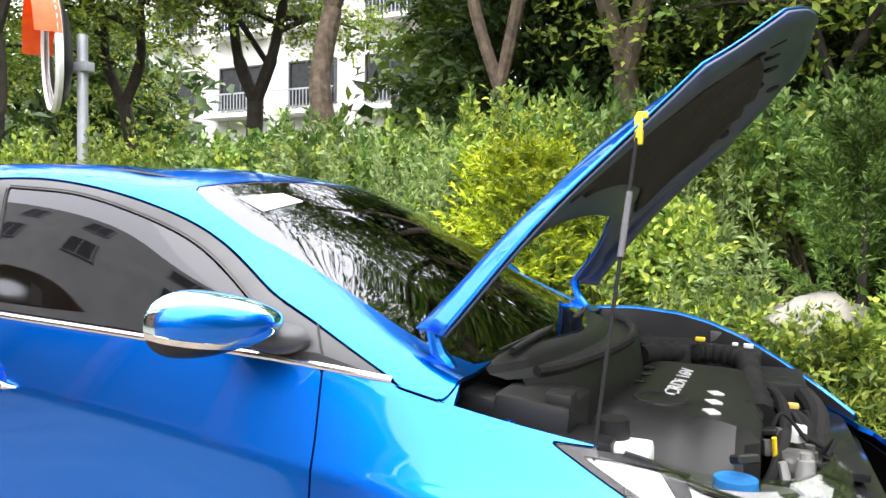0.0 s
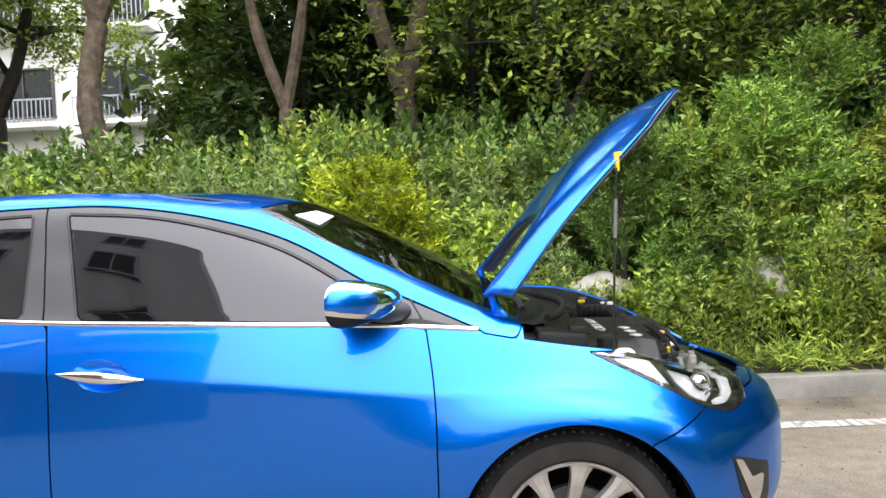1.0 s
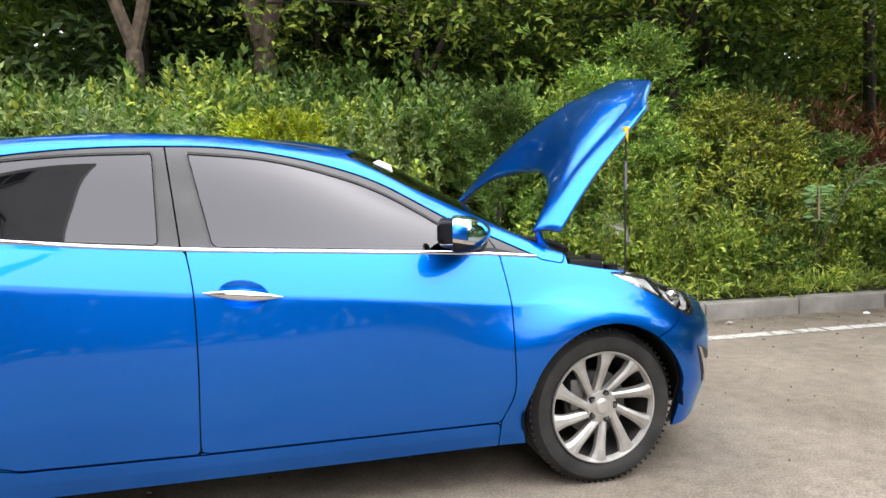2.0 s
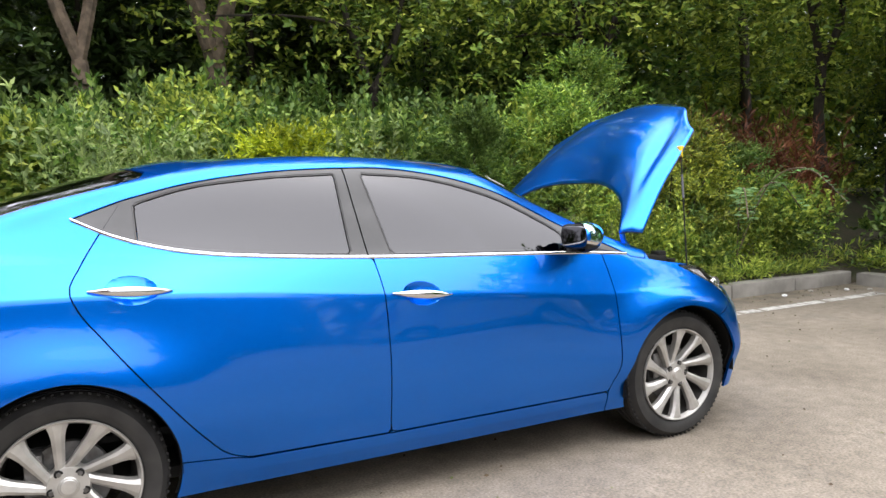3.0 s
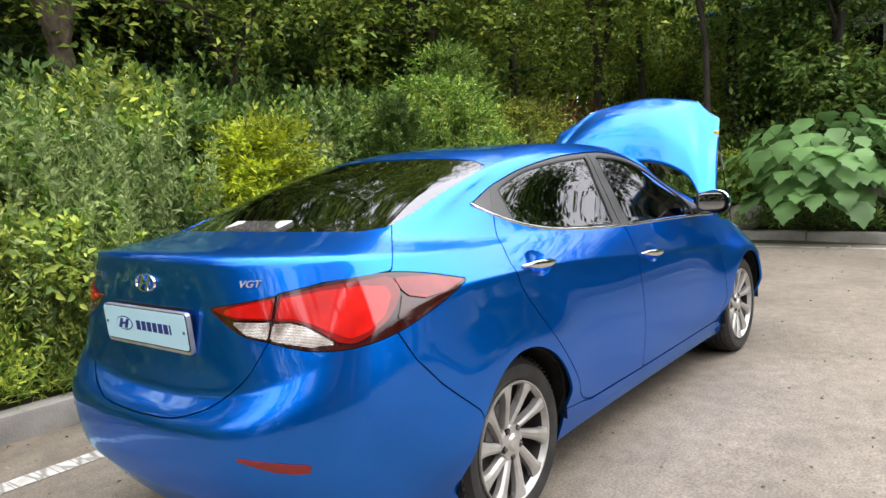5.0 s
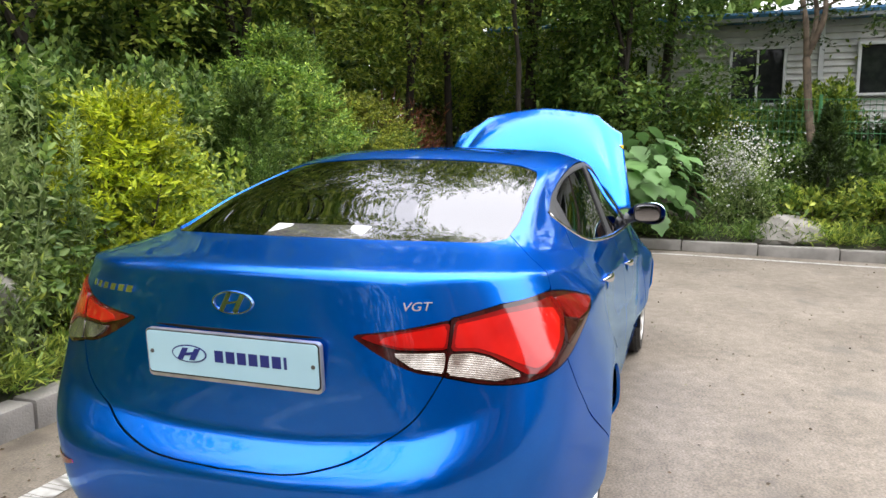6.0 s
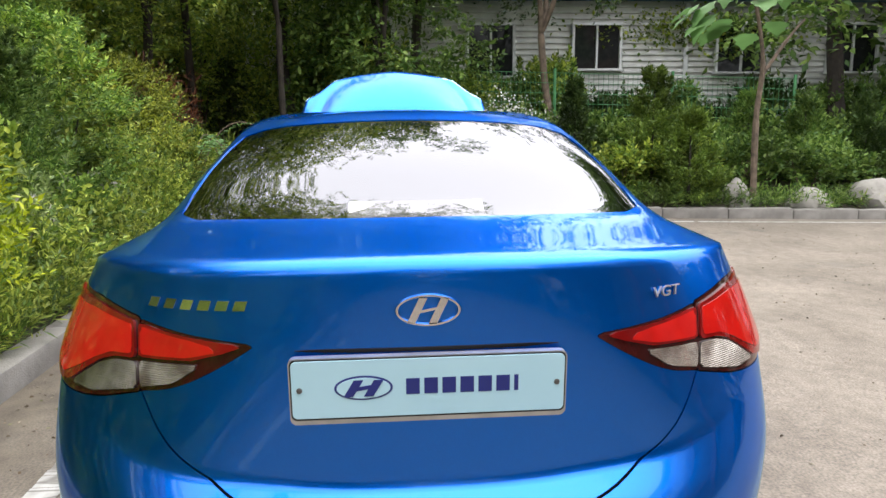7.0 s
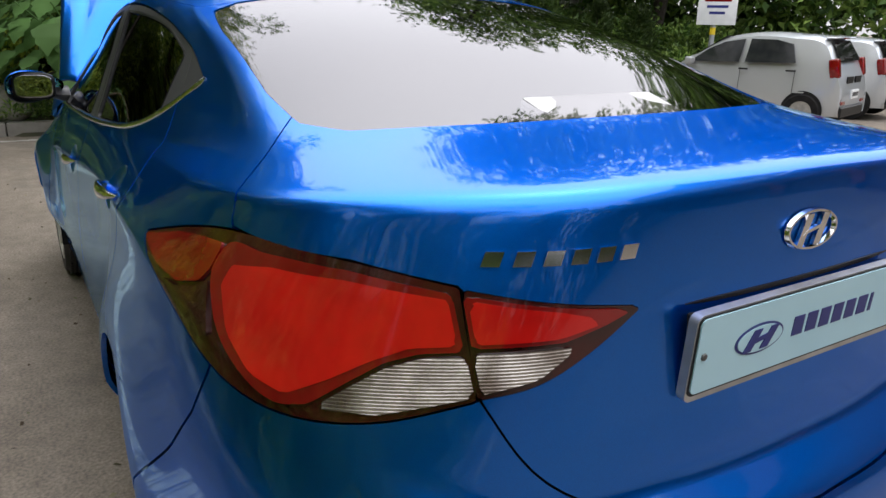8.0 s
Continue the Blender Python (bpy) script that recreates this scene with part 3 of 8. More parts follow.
car = empty("parked_car", "metallic blue four-door saloon with its bonnet propped open by the kerb", "car")
for s in (-1, 1):
    patch("front_wing", [side_in(WING, SEAM), band(-1, 4.9), lambda A: np.where(A[:, 4] > 4.0, 2.575 - A[:, 0], 1), side_out(HEADLAMP, .003), *ARCHES], PAINT, car, s)
    fd = patch("front_door", [side_in(DOOR_F, SEAM), dish_out(1.315, .848, -.10)], PAINT, car, s)
    rd = patch("rear_door", [side_in(DOOR_R, SEAM), ARCHES[1], dish_out(.232, .955, -.07)], PAINT, car, s)
    for door, hx, hz, tilt in ((fd, 1.315, .848, -.10), (rd, .232, .955, -.07)):
        patch("handle_dish", [lambda A: -dish_out(hx, hz, tilt)(A)], PAINT, door, s, lambda A: -.018 * np.clip(1 - (dish_out(hx, hz, tilt)(A) + .085) / .085, 0, 1) ** .7, .003)
    patch("side_sill", [side_in(SILL, SEAM), band(-1, 2.5), *ARCHES], PAINT, car, s)
    patch("body_side", [band(-1, 7.0), side_out(DLO, .001), side_out(DOOR_F, SEAM), side_out(DOOR_R, SEAM), side_out(SILL, SEAM), side_out(WING, SEAM), side_out(NOSE, SEAM),
          side_out(BUMPER, SEAM), tail_out(LAMP_OUT, .003), tail_out(BOOT, .003), skin_out(SCREEN, .012), skin_out(BACKLIGHT, .012), ARCHES[1],
          lambda A: np.where(A[:, 4] < 5, 2.575 - A[:, 0], 1)], PAINT, car, s)
    # window frames, split at the pillar between the doors
    front_half = [(1.128, .9), (1.055, 1.42), (3, 1.42), (3, .9)]
    rear_half = [(1.124, .9), (1.051, 1.42), (.225, 1.42), (.225, 1.262), (.148, 1.148), (.148, .9)]
    patch("window_frame", [side_in(DLO, .003), side_in(front_half, .001), side_out(GLASS_F, 0)], TRIM, fd, s, -.004, label="satin grey window frame")
    patch("window_frame", [side_in(DLO, .003), side_in(rear_half, .001), side_out(GLASS_R, 0)], TRIM, rd, s, -.004, label="satin grey window frame")
    patch("window_glass", [side_in(GLASS_F, .004)], GLASS_DARK, fd, s, -.008, .004, label="tinted glass")
    patch("window_glass", [side_in(GLASS_R, .004)], GLASS_DARK, rd, s, -.008, .004, label="tinted glass")
    patch("window_seal", [side_in(GLASS_F, -.005), side_out(GLASS_F, .004)], SEAL, fd, s, -.002, .006)
    patch("window_seal", [side_in(GLASS_R, -.005), side_out(GLASS_R, .004)], SEAL, rd, s, -.002, .006)
    patch("sail_trim", [side_in([(2.11, .976), (2.26, .973), (2.425, .936), (2.285, .944), (2.11, .955)], 0), side_in(DLO, .003)], BLACK, fd, s, -.001, .004)
    patch("quarter_panel_trim", [side_in(DLO, .003), side_in([(.228, 1.4), (.228, 1.262), (.150, 1.148), (.150, .9), (0, .9), (0, 1.4)], .002)], TRIM, car, s, -.004)
    tl = patch("tail_lamp", [tail_in(LAMP_OUT, 0), band(2.4, 4.9)], DARKRED, car, s, .000, .02, label="red tail lamp with a clear reversing section")
    tin = patch("boot_lamp", [tail_in(LAMP_IN, 0), band(2.4, 4.9)], DARKRED, car, s, .001, .02, label="red tail lamp on the boot lid")
    LOUT = [(-.234, 1.001)] + smooth2([(-.05, 1.022), (.12, 1.026), (.235, 1.016), (.262, .985), (.235, .935), (.15, .884), (.06, .858), (.0, .862)], 40) + [(-.07, .893), (-.13, .918), (-.19, .930), (-.262, .932)]
    patch("red_lens", [tail_in(LOUT, 0), band(2.4, 4.9)], REDLENS, tl, s, .006, .006)
    core = [(-.228, .994), (-.05, 1.010), (.10, 1.012), (.20, 1.000), (.222, .972), (.19, .922), (.12, .884), (.045, .870), (-.03, .892), (-.10, .917), (-.17, .936), (-.250, .939)]
    patch("bright_lens", [tail_in(core, 0), band(2.4, 4.9)], REDCORE, tl, s, .0075, .003)
    patch("red_lens", [tail_in([(.243, 1.020), (.33, 1.014), (.42, 1.004), (.572, .974), (.47, .952), (.38, .946), (.30, .962), (.268, .985)], 0), band(2.4, 4.9)], REDLENS, tl, s, .005, .005)
    patch("smoked_lens", [tail_in([(.272, .974), (.30, .956), (.38, .940), (.455, .942), (.37, .915), (.29, .893), (.245, .905), (.262, .94)], 0), band(2.4, 4.9)], SMOKED, tl, s, .005, .005, "smoked brown-red lens")
    patch("clear_lens", [tail_in([(-.266, .926), (-.19, .924), (-.13, .911), (-.07, .886), (-.01, .859), (-.12, .855), (-.285, .877)], 0), band(2.4, 4.9)], CLEARLENS, tl, s, .006, .006)
    patch("red_lens", [tail_in([(-.252, 1.000), (-.274, .936), (-.43, .938), (-.50, .953), (-.545, .967), (-.42, .981)], 0), band(2.4, 4.9)], REDLENS, tin, s, .006, .005)
    patch("bright_lens", [tail_in([(-.262, .994), (-.280, .941), (-.42, .943), (-.505, .958), (-.42, .976)], 0), band(2.4, 4.9)], REDCORE, tin, s, .0075, .003)
    patch("clear_lens", [tail_in([(-.277, .929), (-.296, .880), (-.39, .894), (-.455, .931)], 0), band(2.4, 4.9)], CLEARLENS, tin, s, .006, .005)
    hl = patch("headlamp", [side_in(HEADLAMP, 0), band(2.2, 4.2)], GLASS_CLEAR, car, s, .001, .004, label="clear glass headlamp with a chrome bowl")
    patch("bezel", [side_in(HEADLAMP, .001), lambda A: .012 - within(HEADLAMP, A[:, 0], A[:, 2]), band(2.2, 4.2)], BLACK, hl, s, -.004, .008, label="black lamp bezel")
    patch("lamp_housing", [side_in(HEADLAMP, .010), band(2.2, 4.2)], LAMPDARK, hl, s, -.034, .004, label="smoked grey lamp housing")
    for name, poly, deep in (("cheek_reflector", [(2.815, .843), (2.90, .836), (2.985, .818), (3.030, .748), (2.985, .762), (2.90, .797)], -.014),
                             ("lamp_bowl", [(3.005, .805), (3.10, .785), (3.185, .750), (3.180, .700), (3.135, .678), (3.075, .712), (3.045, .742)], -.026),
                             ("light_frame", [(3.03, .818), (3.12, .797), (3.245, .748), (3.262, .730), (3.250, .682), (3.215, .664), (3.165, .668), (3.165, .683), (3.205, .684), (3.215, .700), (3.214, .738), (3.11, .783), (3.03, .806)], -.010)):
        patch(name, [side_in(poly, 0), side_in(HEADLAMP, .011), band(2.2, 4.2)], REFLECTOR, hl, s, deep, .008, label="bright silver " + name.replace("_", " "))
    bm = bmesh.new()
    bx, bz = 3.125, .722
    lathe(bm, [(.0005, .012), (.018, .010), (.028, .002), (.034, -.012), (.036, -.012), (.038, .004), (.040, -.014)], 28, "Y")
    bmesh.ops.transform(bm, matrix=Matrix.Translation((bx, s * (skin_y(bx, bz) - .022), bz)) @ Matrix.Rotation(math.pi if s < 0 else 0, 4, "Z"), verts=bm.verts)
    part("projector", bm, CHROME, hl, "round chrome projector lens")
    patch("divider", [side_in([(2.96, .822), (2.992, .820), (3.035, .748), (3.085, .700), (3.145, .664), (3.12, .664), (3.06, .700), (3.02, .745)], 0), side_in(HEADLAMP, .010), band(2.2, 4.2)], BLACK, hl, s, -.008, .010, label="black divider")

boot = patch("boot_lid", [tail_in(BOOT, .0015), band(1.5, 5.35), skin_out(BACKLIGHT, .012), tail_out(LAMP_IN, .001), lambda A: -.2 - A[:, 0]], PAINT, car, 1, both=True)
patch("rear_bumper", [side_in(BUMPER, SEAM), band(-1, 4), tail_out(BOOT, .002), tail_out(LAMP_OUT, .003), tail_out(LAMP_IN, .003), ARCHES[1]], PAINT, car, 1, both=True)
patch("front_bumper", [side_in(NOSE, SEAM), band(-1, 4), side_out(HEADLAMP, .003), ARCHES[0]], PAINT, car, 1, both=True)
patch("roof", [band(7.012, 10)], PAINT, car, 1, both=True)
patch("windscreen", [skin_in(SCREEN)], GLASS_FRONT, car, 1, -.002, .004, "windscreen reflecting the trees", both=True)
patch("rear_window", [skin_in(BACKLIGHT)], GLASS_REAR, car, 1, -.002, .004, "tinted rear window reflecting trees and sky", both=True).visible_shadow = False
bm = bmesh.new()
up = Vector((.40, -.25, .88))
card = [bm.verts.new(Vector(p) + up * .0015) for p in ((1.838, -.481, 1.3105), (1.919, -.478, 1.2735), (1.942, -.333, 1.305), (1.885, -.354, 1.3265))]
top = [bm.verts.new(v.co + up * .002) for v in card]
bm.faces.new(top), bm.faces.new(card[::-1])
for k in range(4):
    bm.faces.new((card[k], card[(k + 1) % 4], top[(k + 1) % 4], top[k]))
bmesh.ops.recalc_face_normals(bm, faces=bm.faces)
part("screen_card", bm, WHITE, car, "white card lying against the windscreen", smooth=False)
heater = new("heater_lines")
heater.parent = car
heater["label"] = "thin dark heater lines on the rear glass"
for w in np.linspace(5.25, 6.8, 15):
    k = int(np.argmin(np.abs(_ws - w)))
    row = SKIN.reshape(len(_ws), len(_us), 11)[k]
    row = row[(_us > 11.25)]
    P = row[:, :3] - .0075 * row[:, 5:8]
    line = np.concatenate([P, (P * (1, -1, 1))[-2::-1]])[::4]
    bm = bmesh.new()
    tube(bm, [tuple(p) for p in line], .0011, 4)
    part("heater_line", bm, SEAL, heater)
patch("rear_window_surround", [skin_in(BACKLIGHT, -.03), skin_out(BACKLIGHT, .04)], SEAL, car, 1, -.004, .004, both=True)
COARSE, COARSE_T = loft(LINES, 6, (3, 4, 5, 6, 4, 4, 4, 3, 2))
_c = normals_of(COARSE, COARSE_T)
if (_c[:, 1] * COARSE[:, 1]).sum() < 0:
    COARSE_T, _c = COARSE_T[:, ::-1], -_c
COARSE = np.concatenate([COARSE, _c, _c], 1)
patch("inner_shell", [band(-1, 4.6), *[arch_out(x, .32, .352) for x in (2.705, .005)], lambda A: np.where(A[:, 4] > 3.6, 2.4 - A[:, 0], 1), lambda A: np.where(A[:, 0] > 2.5, 3.7 - A[:, 4], 1)], MATT, car, 1, -.03, .004, both=True, skin=(COARSE, COARSE_T))


# ---- the car's trim, mirrors, handles ----
def skin_x(y, z):
    """Where the tail lies at a point of the rear view."""
    d = (_tail[:, 1] - abs(y)) ** 2 + (_tail[:, 2] - z) ** 2
    i = np.argsort(d)[:4]
    w = 1 / (d[i] + 1e-6)
    return float((_tail[i, 0] * w).sum() / w.sum())


def handle_bar(parent, x0, z0, x1, z1, s):
    """A chrome door handle: a flat bow, pointed at both ends, with a lock escutcheon end."""
    bm = bmesh.new()
    rows = []
    for i in range(15):
        t = i / 14
        x, z = x0 + (x1 - x0) * t, z0 + (z1 - z0) * t
        w = max(.002, .0185 * math.sin(math.pi * min(max(t, .01), .99)) ** .8)
        y = skin_y(x, z) + .004 + .022 * math.sin(math.pi * t) ** .6
        th = .004 + .006 * math.sin(math.pi * t)
        rows.append([bm.verts.new((x, s * (y + th * math.cos(a)), z + w * math.sin(a))) for a in np.linspace(0, 2 * math.pi, 12, endpoint=False)])
    for A, B in zip(rows, rows[1:]):
        for k in range(12):
            bm.faces.new((A[k], A[(k + 1) % 12], B[(k + 1) % 12], B[k]))
    bm.faces.new(rows[0]), bm.faces.new(rows[-1])
    return part("handle", bm, CHROME, parent, "chrome door handle", angle=60)


def chrome_strip(parent, s):
    bm = bmesh.new()
    rows = []
    for x, z in smooth2(BELT_LINE, 70):
        y = skin_y(x, z)
        rows.append([bm.verts.new((x, s * (y + dy), z + dz)) for dy, dz in ((-.004, -.008), (.003, -.0075), (.0055, -.003), (.0045, .003), (.001, .0075), (-.006, .008))])
    for A, B in zip(rows, rows[1:]):
        for k in range(5):
            bm.faces.new((A[k], A[k + 1], B[k + 1], B[k]))
    bm.faces.new(rows[0]), bm.faces.new(rows[-1])
    part("chrome_strip", bm, CHROME, parent, "bright chrome strip under the windows", angle=80)


def superball(bm, m, e=.75, nu=28, nv=18):
    """A rounded box-like ball, one unit in radius, moved by m."""
    def sp(v, p):
        return math.copysign(abs(v) ** p, v)
    rings = []
    for j in range(nv + 1):
        v = -math.pi / 2 + math.pi * j / nv
        rings.append([bm.verts.new(m @ Vector((sp(math.cos(v), e) * sp(math.cos(u), e), sp(math.cos(v), e) * sp(math.sin(u), e), sp(math.sin(v), e)))) for u in np.linspace(0, 2 * math.pi, nu, endpoint=False)])
    for A, B in zip(rings, rings[1:]):
        for k in range(nu):
            bm.faces.new((A[k], A[(k + 1) % nu], B[(k + 1) % nu], B[k]))
    bmesh.ops.remove_doubles(bm, verts=bm.verts, dist=1e-5)


def door_mirror(s):
    """A wing mirror: painted cap, black lower shell, chrome flash, stalk and glass."""
    mir = new("door_mirror")
    mir.parent = car
    mir["label"] = "blue wing mirror with a black lower shell"

    def shell(name, material, zlo, zhi, grow, label=""):
        bm = bmesh.new()
        superball(bm, Matrix.Identity(4), .82)
        for v in bm.verts:
            p = v.co.copy()
            t = (p.y + 1) / 2  # 0 at the car, 1 at the tip
            x = p.x * (.118 + .045 * (1 - t) if p.x > 0 else .05) * (1 - .30 * t)
            z = p.z * (.058 + .014 * t) - .004 * t
            if p.x > 0:
                z *= 1 - .10 * p.x
            v.co = Vector((x - .050 * t * t, p.y * .106, z * (1 - .45 * (1 - t) ** 3))) * grow * 1.07
        for zz, keep_above in ((zlo, True), (zhi, False)):
            geom = list(bm.verts) + list(bm.edges) + list(bm.faces)
            bmesh.ops.bisect_plane(bm, geom=geom, plane_co=(0, 0, zz), plane_no=(.18, 0, 1), clear_outer=not keep_above, clear_inner=keep_above)
        geom = list(bm.verts) + list(bm.edges) + list(bm.faces)
        bmesh.ops.bisect_plane(bm, geom=geom, plane_co=(-.030, 0, 0), plane_no=(1, .30, 0), clear_inner=True)
        for v in bm.verts:
            v.co = Vector((v.co.x + 2.085, s * (v.co.y + .868), v.co.z + 1.043))
        if s > 0:
            pass
        return part(name, bm, material, mir, label)

    shell("cap", PAINT, -.022, 1, 1.0)
    shell("lower_shell", BLACK, -1, -.034, .99, "black plastic lower shell")
    shell("chrome_flash", CHROME, -.036, -.023, 1.002, "chrome indicator strip")
    bm = bmesh.new()
    superball(bm, Matrix.Translation((2.046, s * .873, 1.043)) @ Matrix.Rotation(-s * .25, 4, "Z") @ Matrix.Diagonal((.012, .084, .056, 1)), .5)
    part("mirror_rim", bm, BLACK, mir)
    bm = bmesh.new()
    superball(bm, Matrix.Translation((2.033, s * .874, 1.043)) @ Matrix.Rotation(-s * .25, 4, "Z") @ Matrix.Diagonal((.003, .074, .047, 1)), .5)
    part("mirror_glass", bm, MIRROR, mir, "mirror glass")
    bm = bmesh.new()
    rings = []
    for y, x, z, a, b in ((.845, 2.105, 1.012, .026, .018), (.815, 2.125, 1.006, .032, .020), (.785, 2.150, 1.001, .046, .025), (.760, 2.165, .998, .062, .033), (.735, 2.170, .997, .070, .037)):
        rings.append([bm.verts.new((x + a * math.cos(q), s * y, z + b * math.sin(q))) for q in np.linspace(0, math.tau, 17)[:-1]])
    for A, B in zip(rings, rings[1:]):
        for k in range(16):
            bm.faces.new((A[k], A[(k + 1) % 16], B[(k + 1) % 16], B[k]))
    bmesh.ops.recalc_face_normals(bm, faces=bm.faces)
    part("stalk", bm, TRIM, mir, "satin dark mirror foot")
    bm = bmesh.new()
    superball(bm, Matrix.Translation((2.165, s * .738, .992)) @ Matrix.Rotation(-.42, 4, "Y") @ Matrix.Diagonal((.055, .012, .024, 1)), .6)
    part("mirror_foot", bm, TRIM, mir)


for s in (-1, 1):
    chrome_strip(car, s)
    bm = bmesh.new()
    tube(bm, [(2.2335 + .052 * t, s * (skin_y(2.2335 + .052 * t, 1.030 - .084 * t) - .004), 1.030 - .084 * t) for t in np.linspace(0, 1, 6)], .0028, 6)
    part("shut_line", bm, SEAL, car)
    door_mirror(s)
    for d, (x0, z0, x1, z1) in ((0, (1.18, .860, 1.447, .834)), (1, (.096, .964, .363, .945))):
        door = [o for o in car.children if o.name.startswith(("front_door", "rear_door")[d]) and (np.sign(o.data.vertices[0].co.y) == s)][0]
        handle_bar(door, x0, z0, x1, z1, s)

# ---- boot lid: badges, plate, lip ----
def text_mesh(words, size, depth, shear=0.0):
    """Letters in the built-in font as a mesh, middle at the origin."""
    cu = bpy.data.curves.new("letters", "FONT")
    cu.body, cu.size, cu.extrude, cu.shear, cu.align_x, cu.align_y = words, size, depth, shear, "CENTER", "CENTER"
    ob = new("letters", cu)
    me = bpy.data.meshes.new_from_object(ob.evaluated_get(bpy.context.evaluated_depsgraph_get()))
    bpy.data.objects.remove(ob)
    bpy.data.curves.remove(cu)
    return me


def letters(name, words, size, depth, material, parent, m, label="", shear=0.0, stretch=1.0):
    me = text_mesh(words, size, depth, shear)
    me.materials.clear()
    me.materials.append(material)
    ob = new(name, me)
    ob.parent = parent
    ob.matrix_basis = m @ Matrix.Diagonal((stretch, 1, 1, 1))
    if label:
        ob["label"] = label
    return ob


def bar_prism(bm, pts, depth, m):
    """A flat shape (list of 2D points) with thickness, in the plane of m."""
    lo, hi = [bm.verts.new(m @ Vector((a, b, 0))) for a, b in pts], [bm.verts.new(m @ Vector((a, b, depth))) for a, b in pts]
    bm.faces.new(hi), bm.faces.new(lo[::-1])
    for i in range(len(pts)):
        j = (i + 1) % len(pts)
        bm.faces.new((lo[i], lo[j], hi[j], hi[i]))


def tail_frame(y, z, lift=.003):
    """A plane on the tail at (y, z): first axis to the car's right, second up, third out."""
    h = .01
    p = Vector((skin_x(y, z), y, z))
    pz = Vector((skin_x(y, z + .04), y, z + .04)) - Vector((skin_x(y, z - .04), y, z - .04))
    py = Vector((skin_x(y - .05, z), y - .05, z)) - Vector((skin_x(y + .05, z), y + .05, z))
    n = py.cross(pz).normalized()
    u = py.normalized()
    w = n.cross(u).normalized()
    m = Matrix((u, w, n)).transposed().to_4x4()
    m.translation = p + n * lift
    return m


EMB = tail_frame(0, 1.032, .002)
badge = new("badge")
badge.parent = boot
badge["label"] = "oval chrome badge"
bm = bmesh.new()
n = 56
for (ra, rb, ha), (rc, rd_, hb) in (((.064, .032, .0), (.0615, .030, .006)), ((.0615, .030, .006), (.0575, .0265, .006)), ((.0575, .0265, .006), (.055, .0245, .0))):
    A = [bm.verts.new(EMB @ Vector((ra * math.cos(t), rb * math.sin(t), ha))) for t in np.linspace(0, 2 * math.pi, n, endpoint=False)]
    B = [bm.verts.new(EMB @ Vector((rc * math.cos(t), rd_ * math.sin(t), hb))) for t in np.linspace(0, 2 * math.pi, n, endpoint=False)]
    for i in range(n):
        bm.faces.new((A[i], A[(i + 1) % n], B[(i + 1) % n], B[i]))
part("ring", bm, CHROME, badge)
for dx in (-.021, .021):
    bm = bmesh.new()
    bar_prism(bm, [(dx - .020, -.024), (dx - .004, -.024), (dx + .020, .024), (dx + .004, .024)], .006, EMB)
    part("slanted_bar", bm, CHROME, badge)
bm = bmesh.new()
bar_prism(bm, [(-.026, -.007), (.016, .001), (.026, .008), (-.016, .0)], .0062, EMB)
part("cross_bar", bm, CHROME, badge)
# model name on the boot: plain slanted bars in place of letters
name_badge = new("name_badge")
name_badge.parent = boot
name_badge["label"] = "row of slanted chrome bars"
for i in range(6):
    y = .527 - .0345 * i
    m = tail_frame(y, 1.043, .001)
    bm = bmesh.new()
    bar_prism(bm, [(-.0150, -.0095), (.0085, -.0095), (.0150, .0095), (-.0085, .0095)], .004, m)
    part("bar", bm, CHROME, name_badge)
letters("engine_badge", "VGT", .030, .002, ALLOY, boot, tail_frame(-.485, 1.040, .003), "chrome letters VGT", .25, 1.25)

plate = new("plate_holder")
plate.parent = boot
plate["label"] = "pale blue dealer plate in a silver frame"
PL = Matrix.Translation((-.923, 0, .886)) @ Matrix(((0, -.06, -.998), (-1, 0, 0), (0, .998, -.06))).to_4x4()


def rounded(w, h, r, cy=0.0):
    """A rectangle with round corners, as an outline."""
    return [(sx * (w / 2 - r) + r * math.cos(a0 + t), cy + sy * (h / 2 - r) + r * math.sin(a0 + t))
            for sx, sy, a0 in ((1, 1, 0), (-1, 1, math.pi / 2), (-1, -1, math.pi), (1, -1, 1.5 * math.pi)) for t in np.linspace(0, math.pi / 2, 6)]


bm = bmesh.new()
bar_prism(bm, rounded(.530, .134, .013, -.001), .015, PL @ Matrix.Translation((0, 0, -.008)))
part("frame", bm, ALLOY, plate, "silver frame")
bm = bmesh.new()
bar_prism(bm, rounded(.525, .122, .011, .003), .0015, PL @ Matrix.Translation((0, 0, .0072)))
part("gasket", bm, BLACK, plate, "dark seam round the plate")
bm = bmesh.new()
box(bm, (0, 0, -.022), (.50, .112, .036), .004, 2)
bmesh.ops.transform(bm, matrix=PL, verts=bm.verts)
part("backing", bm, MATT, plate, "black backing plate")
bm = bmesh.new()
bar_prism(bm, rounded(.519, .115, .010, .004), .0022, PL @ Matrix.Translation((0, 0, .0088)))
part("plate", bm, PLATE, plate, "pale blue plate")
bm = bmesh.new()
bar_prism(bm, [(.055 * math.cos(t), .0245 * math.sin(t)) for t in np.linspace(0, 2 * math.pi, 48, endpoint=False)], .0012, PL @ Matrix.Translation((-.125, .006, .0108)))
part("oval_print", bm, NAVY, plate)
bm = bmesh.new()
bar_prism(bm, [(.0505 * math.cos(t), .0208 * math.sin(t)) for t in np.linspace(0, 2 * math.pi, 48, endpoint=False)], .0012, PL @ Matrix.Translation((-.125, .006, .0122)))
part("oval_field", bm, PLATE, plate)
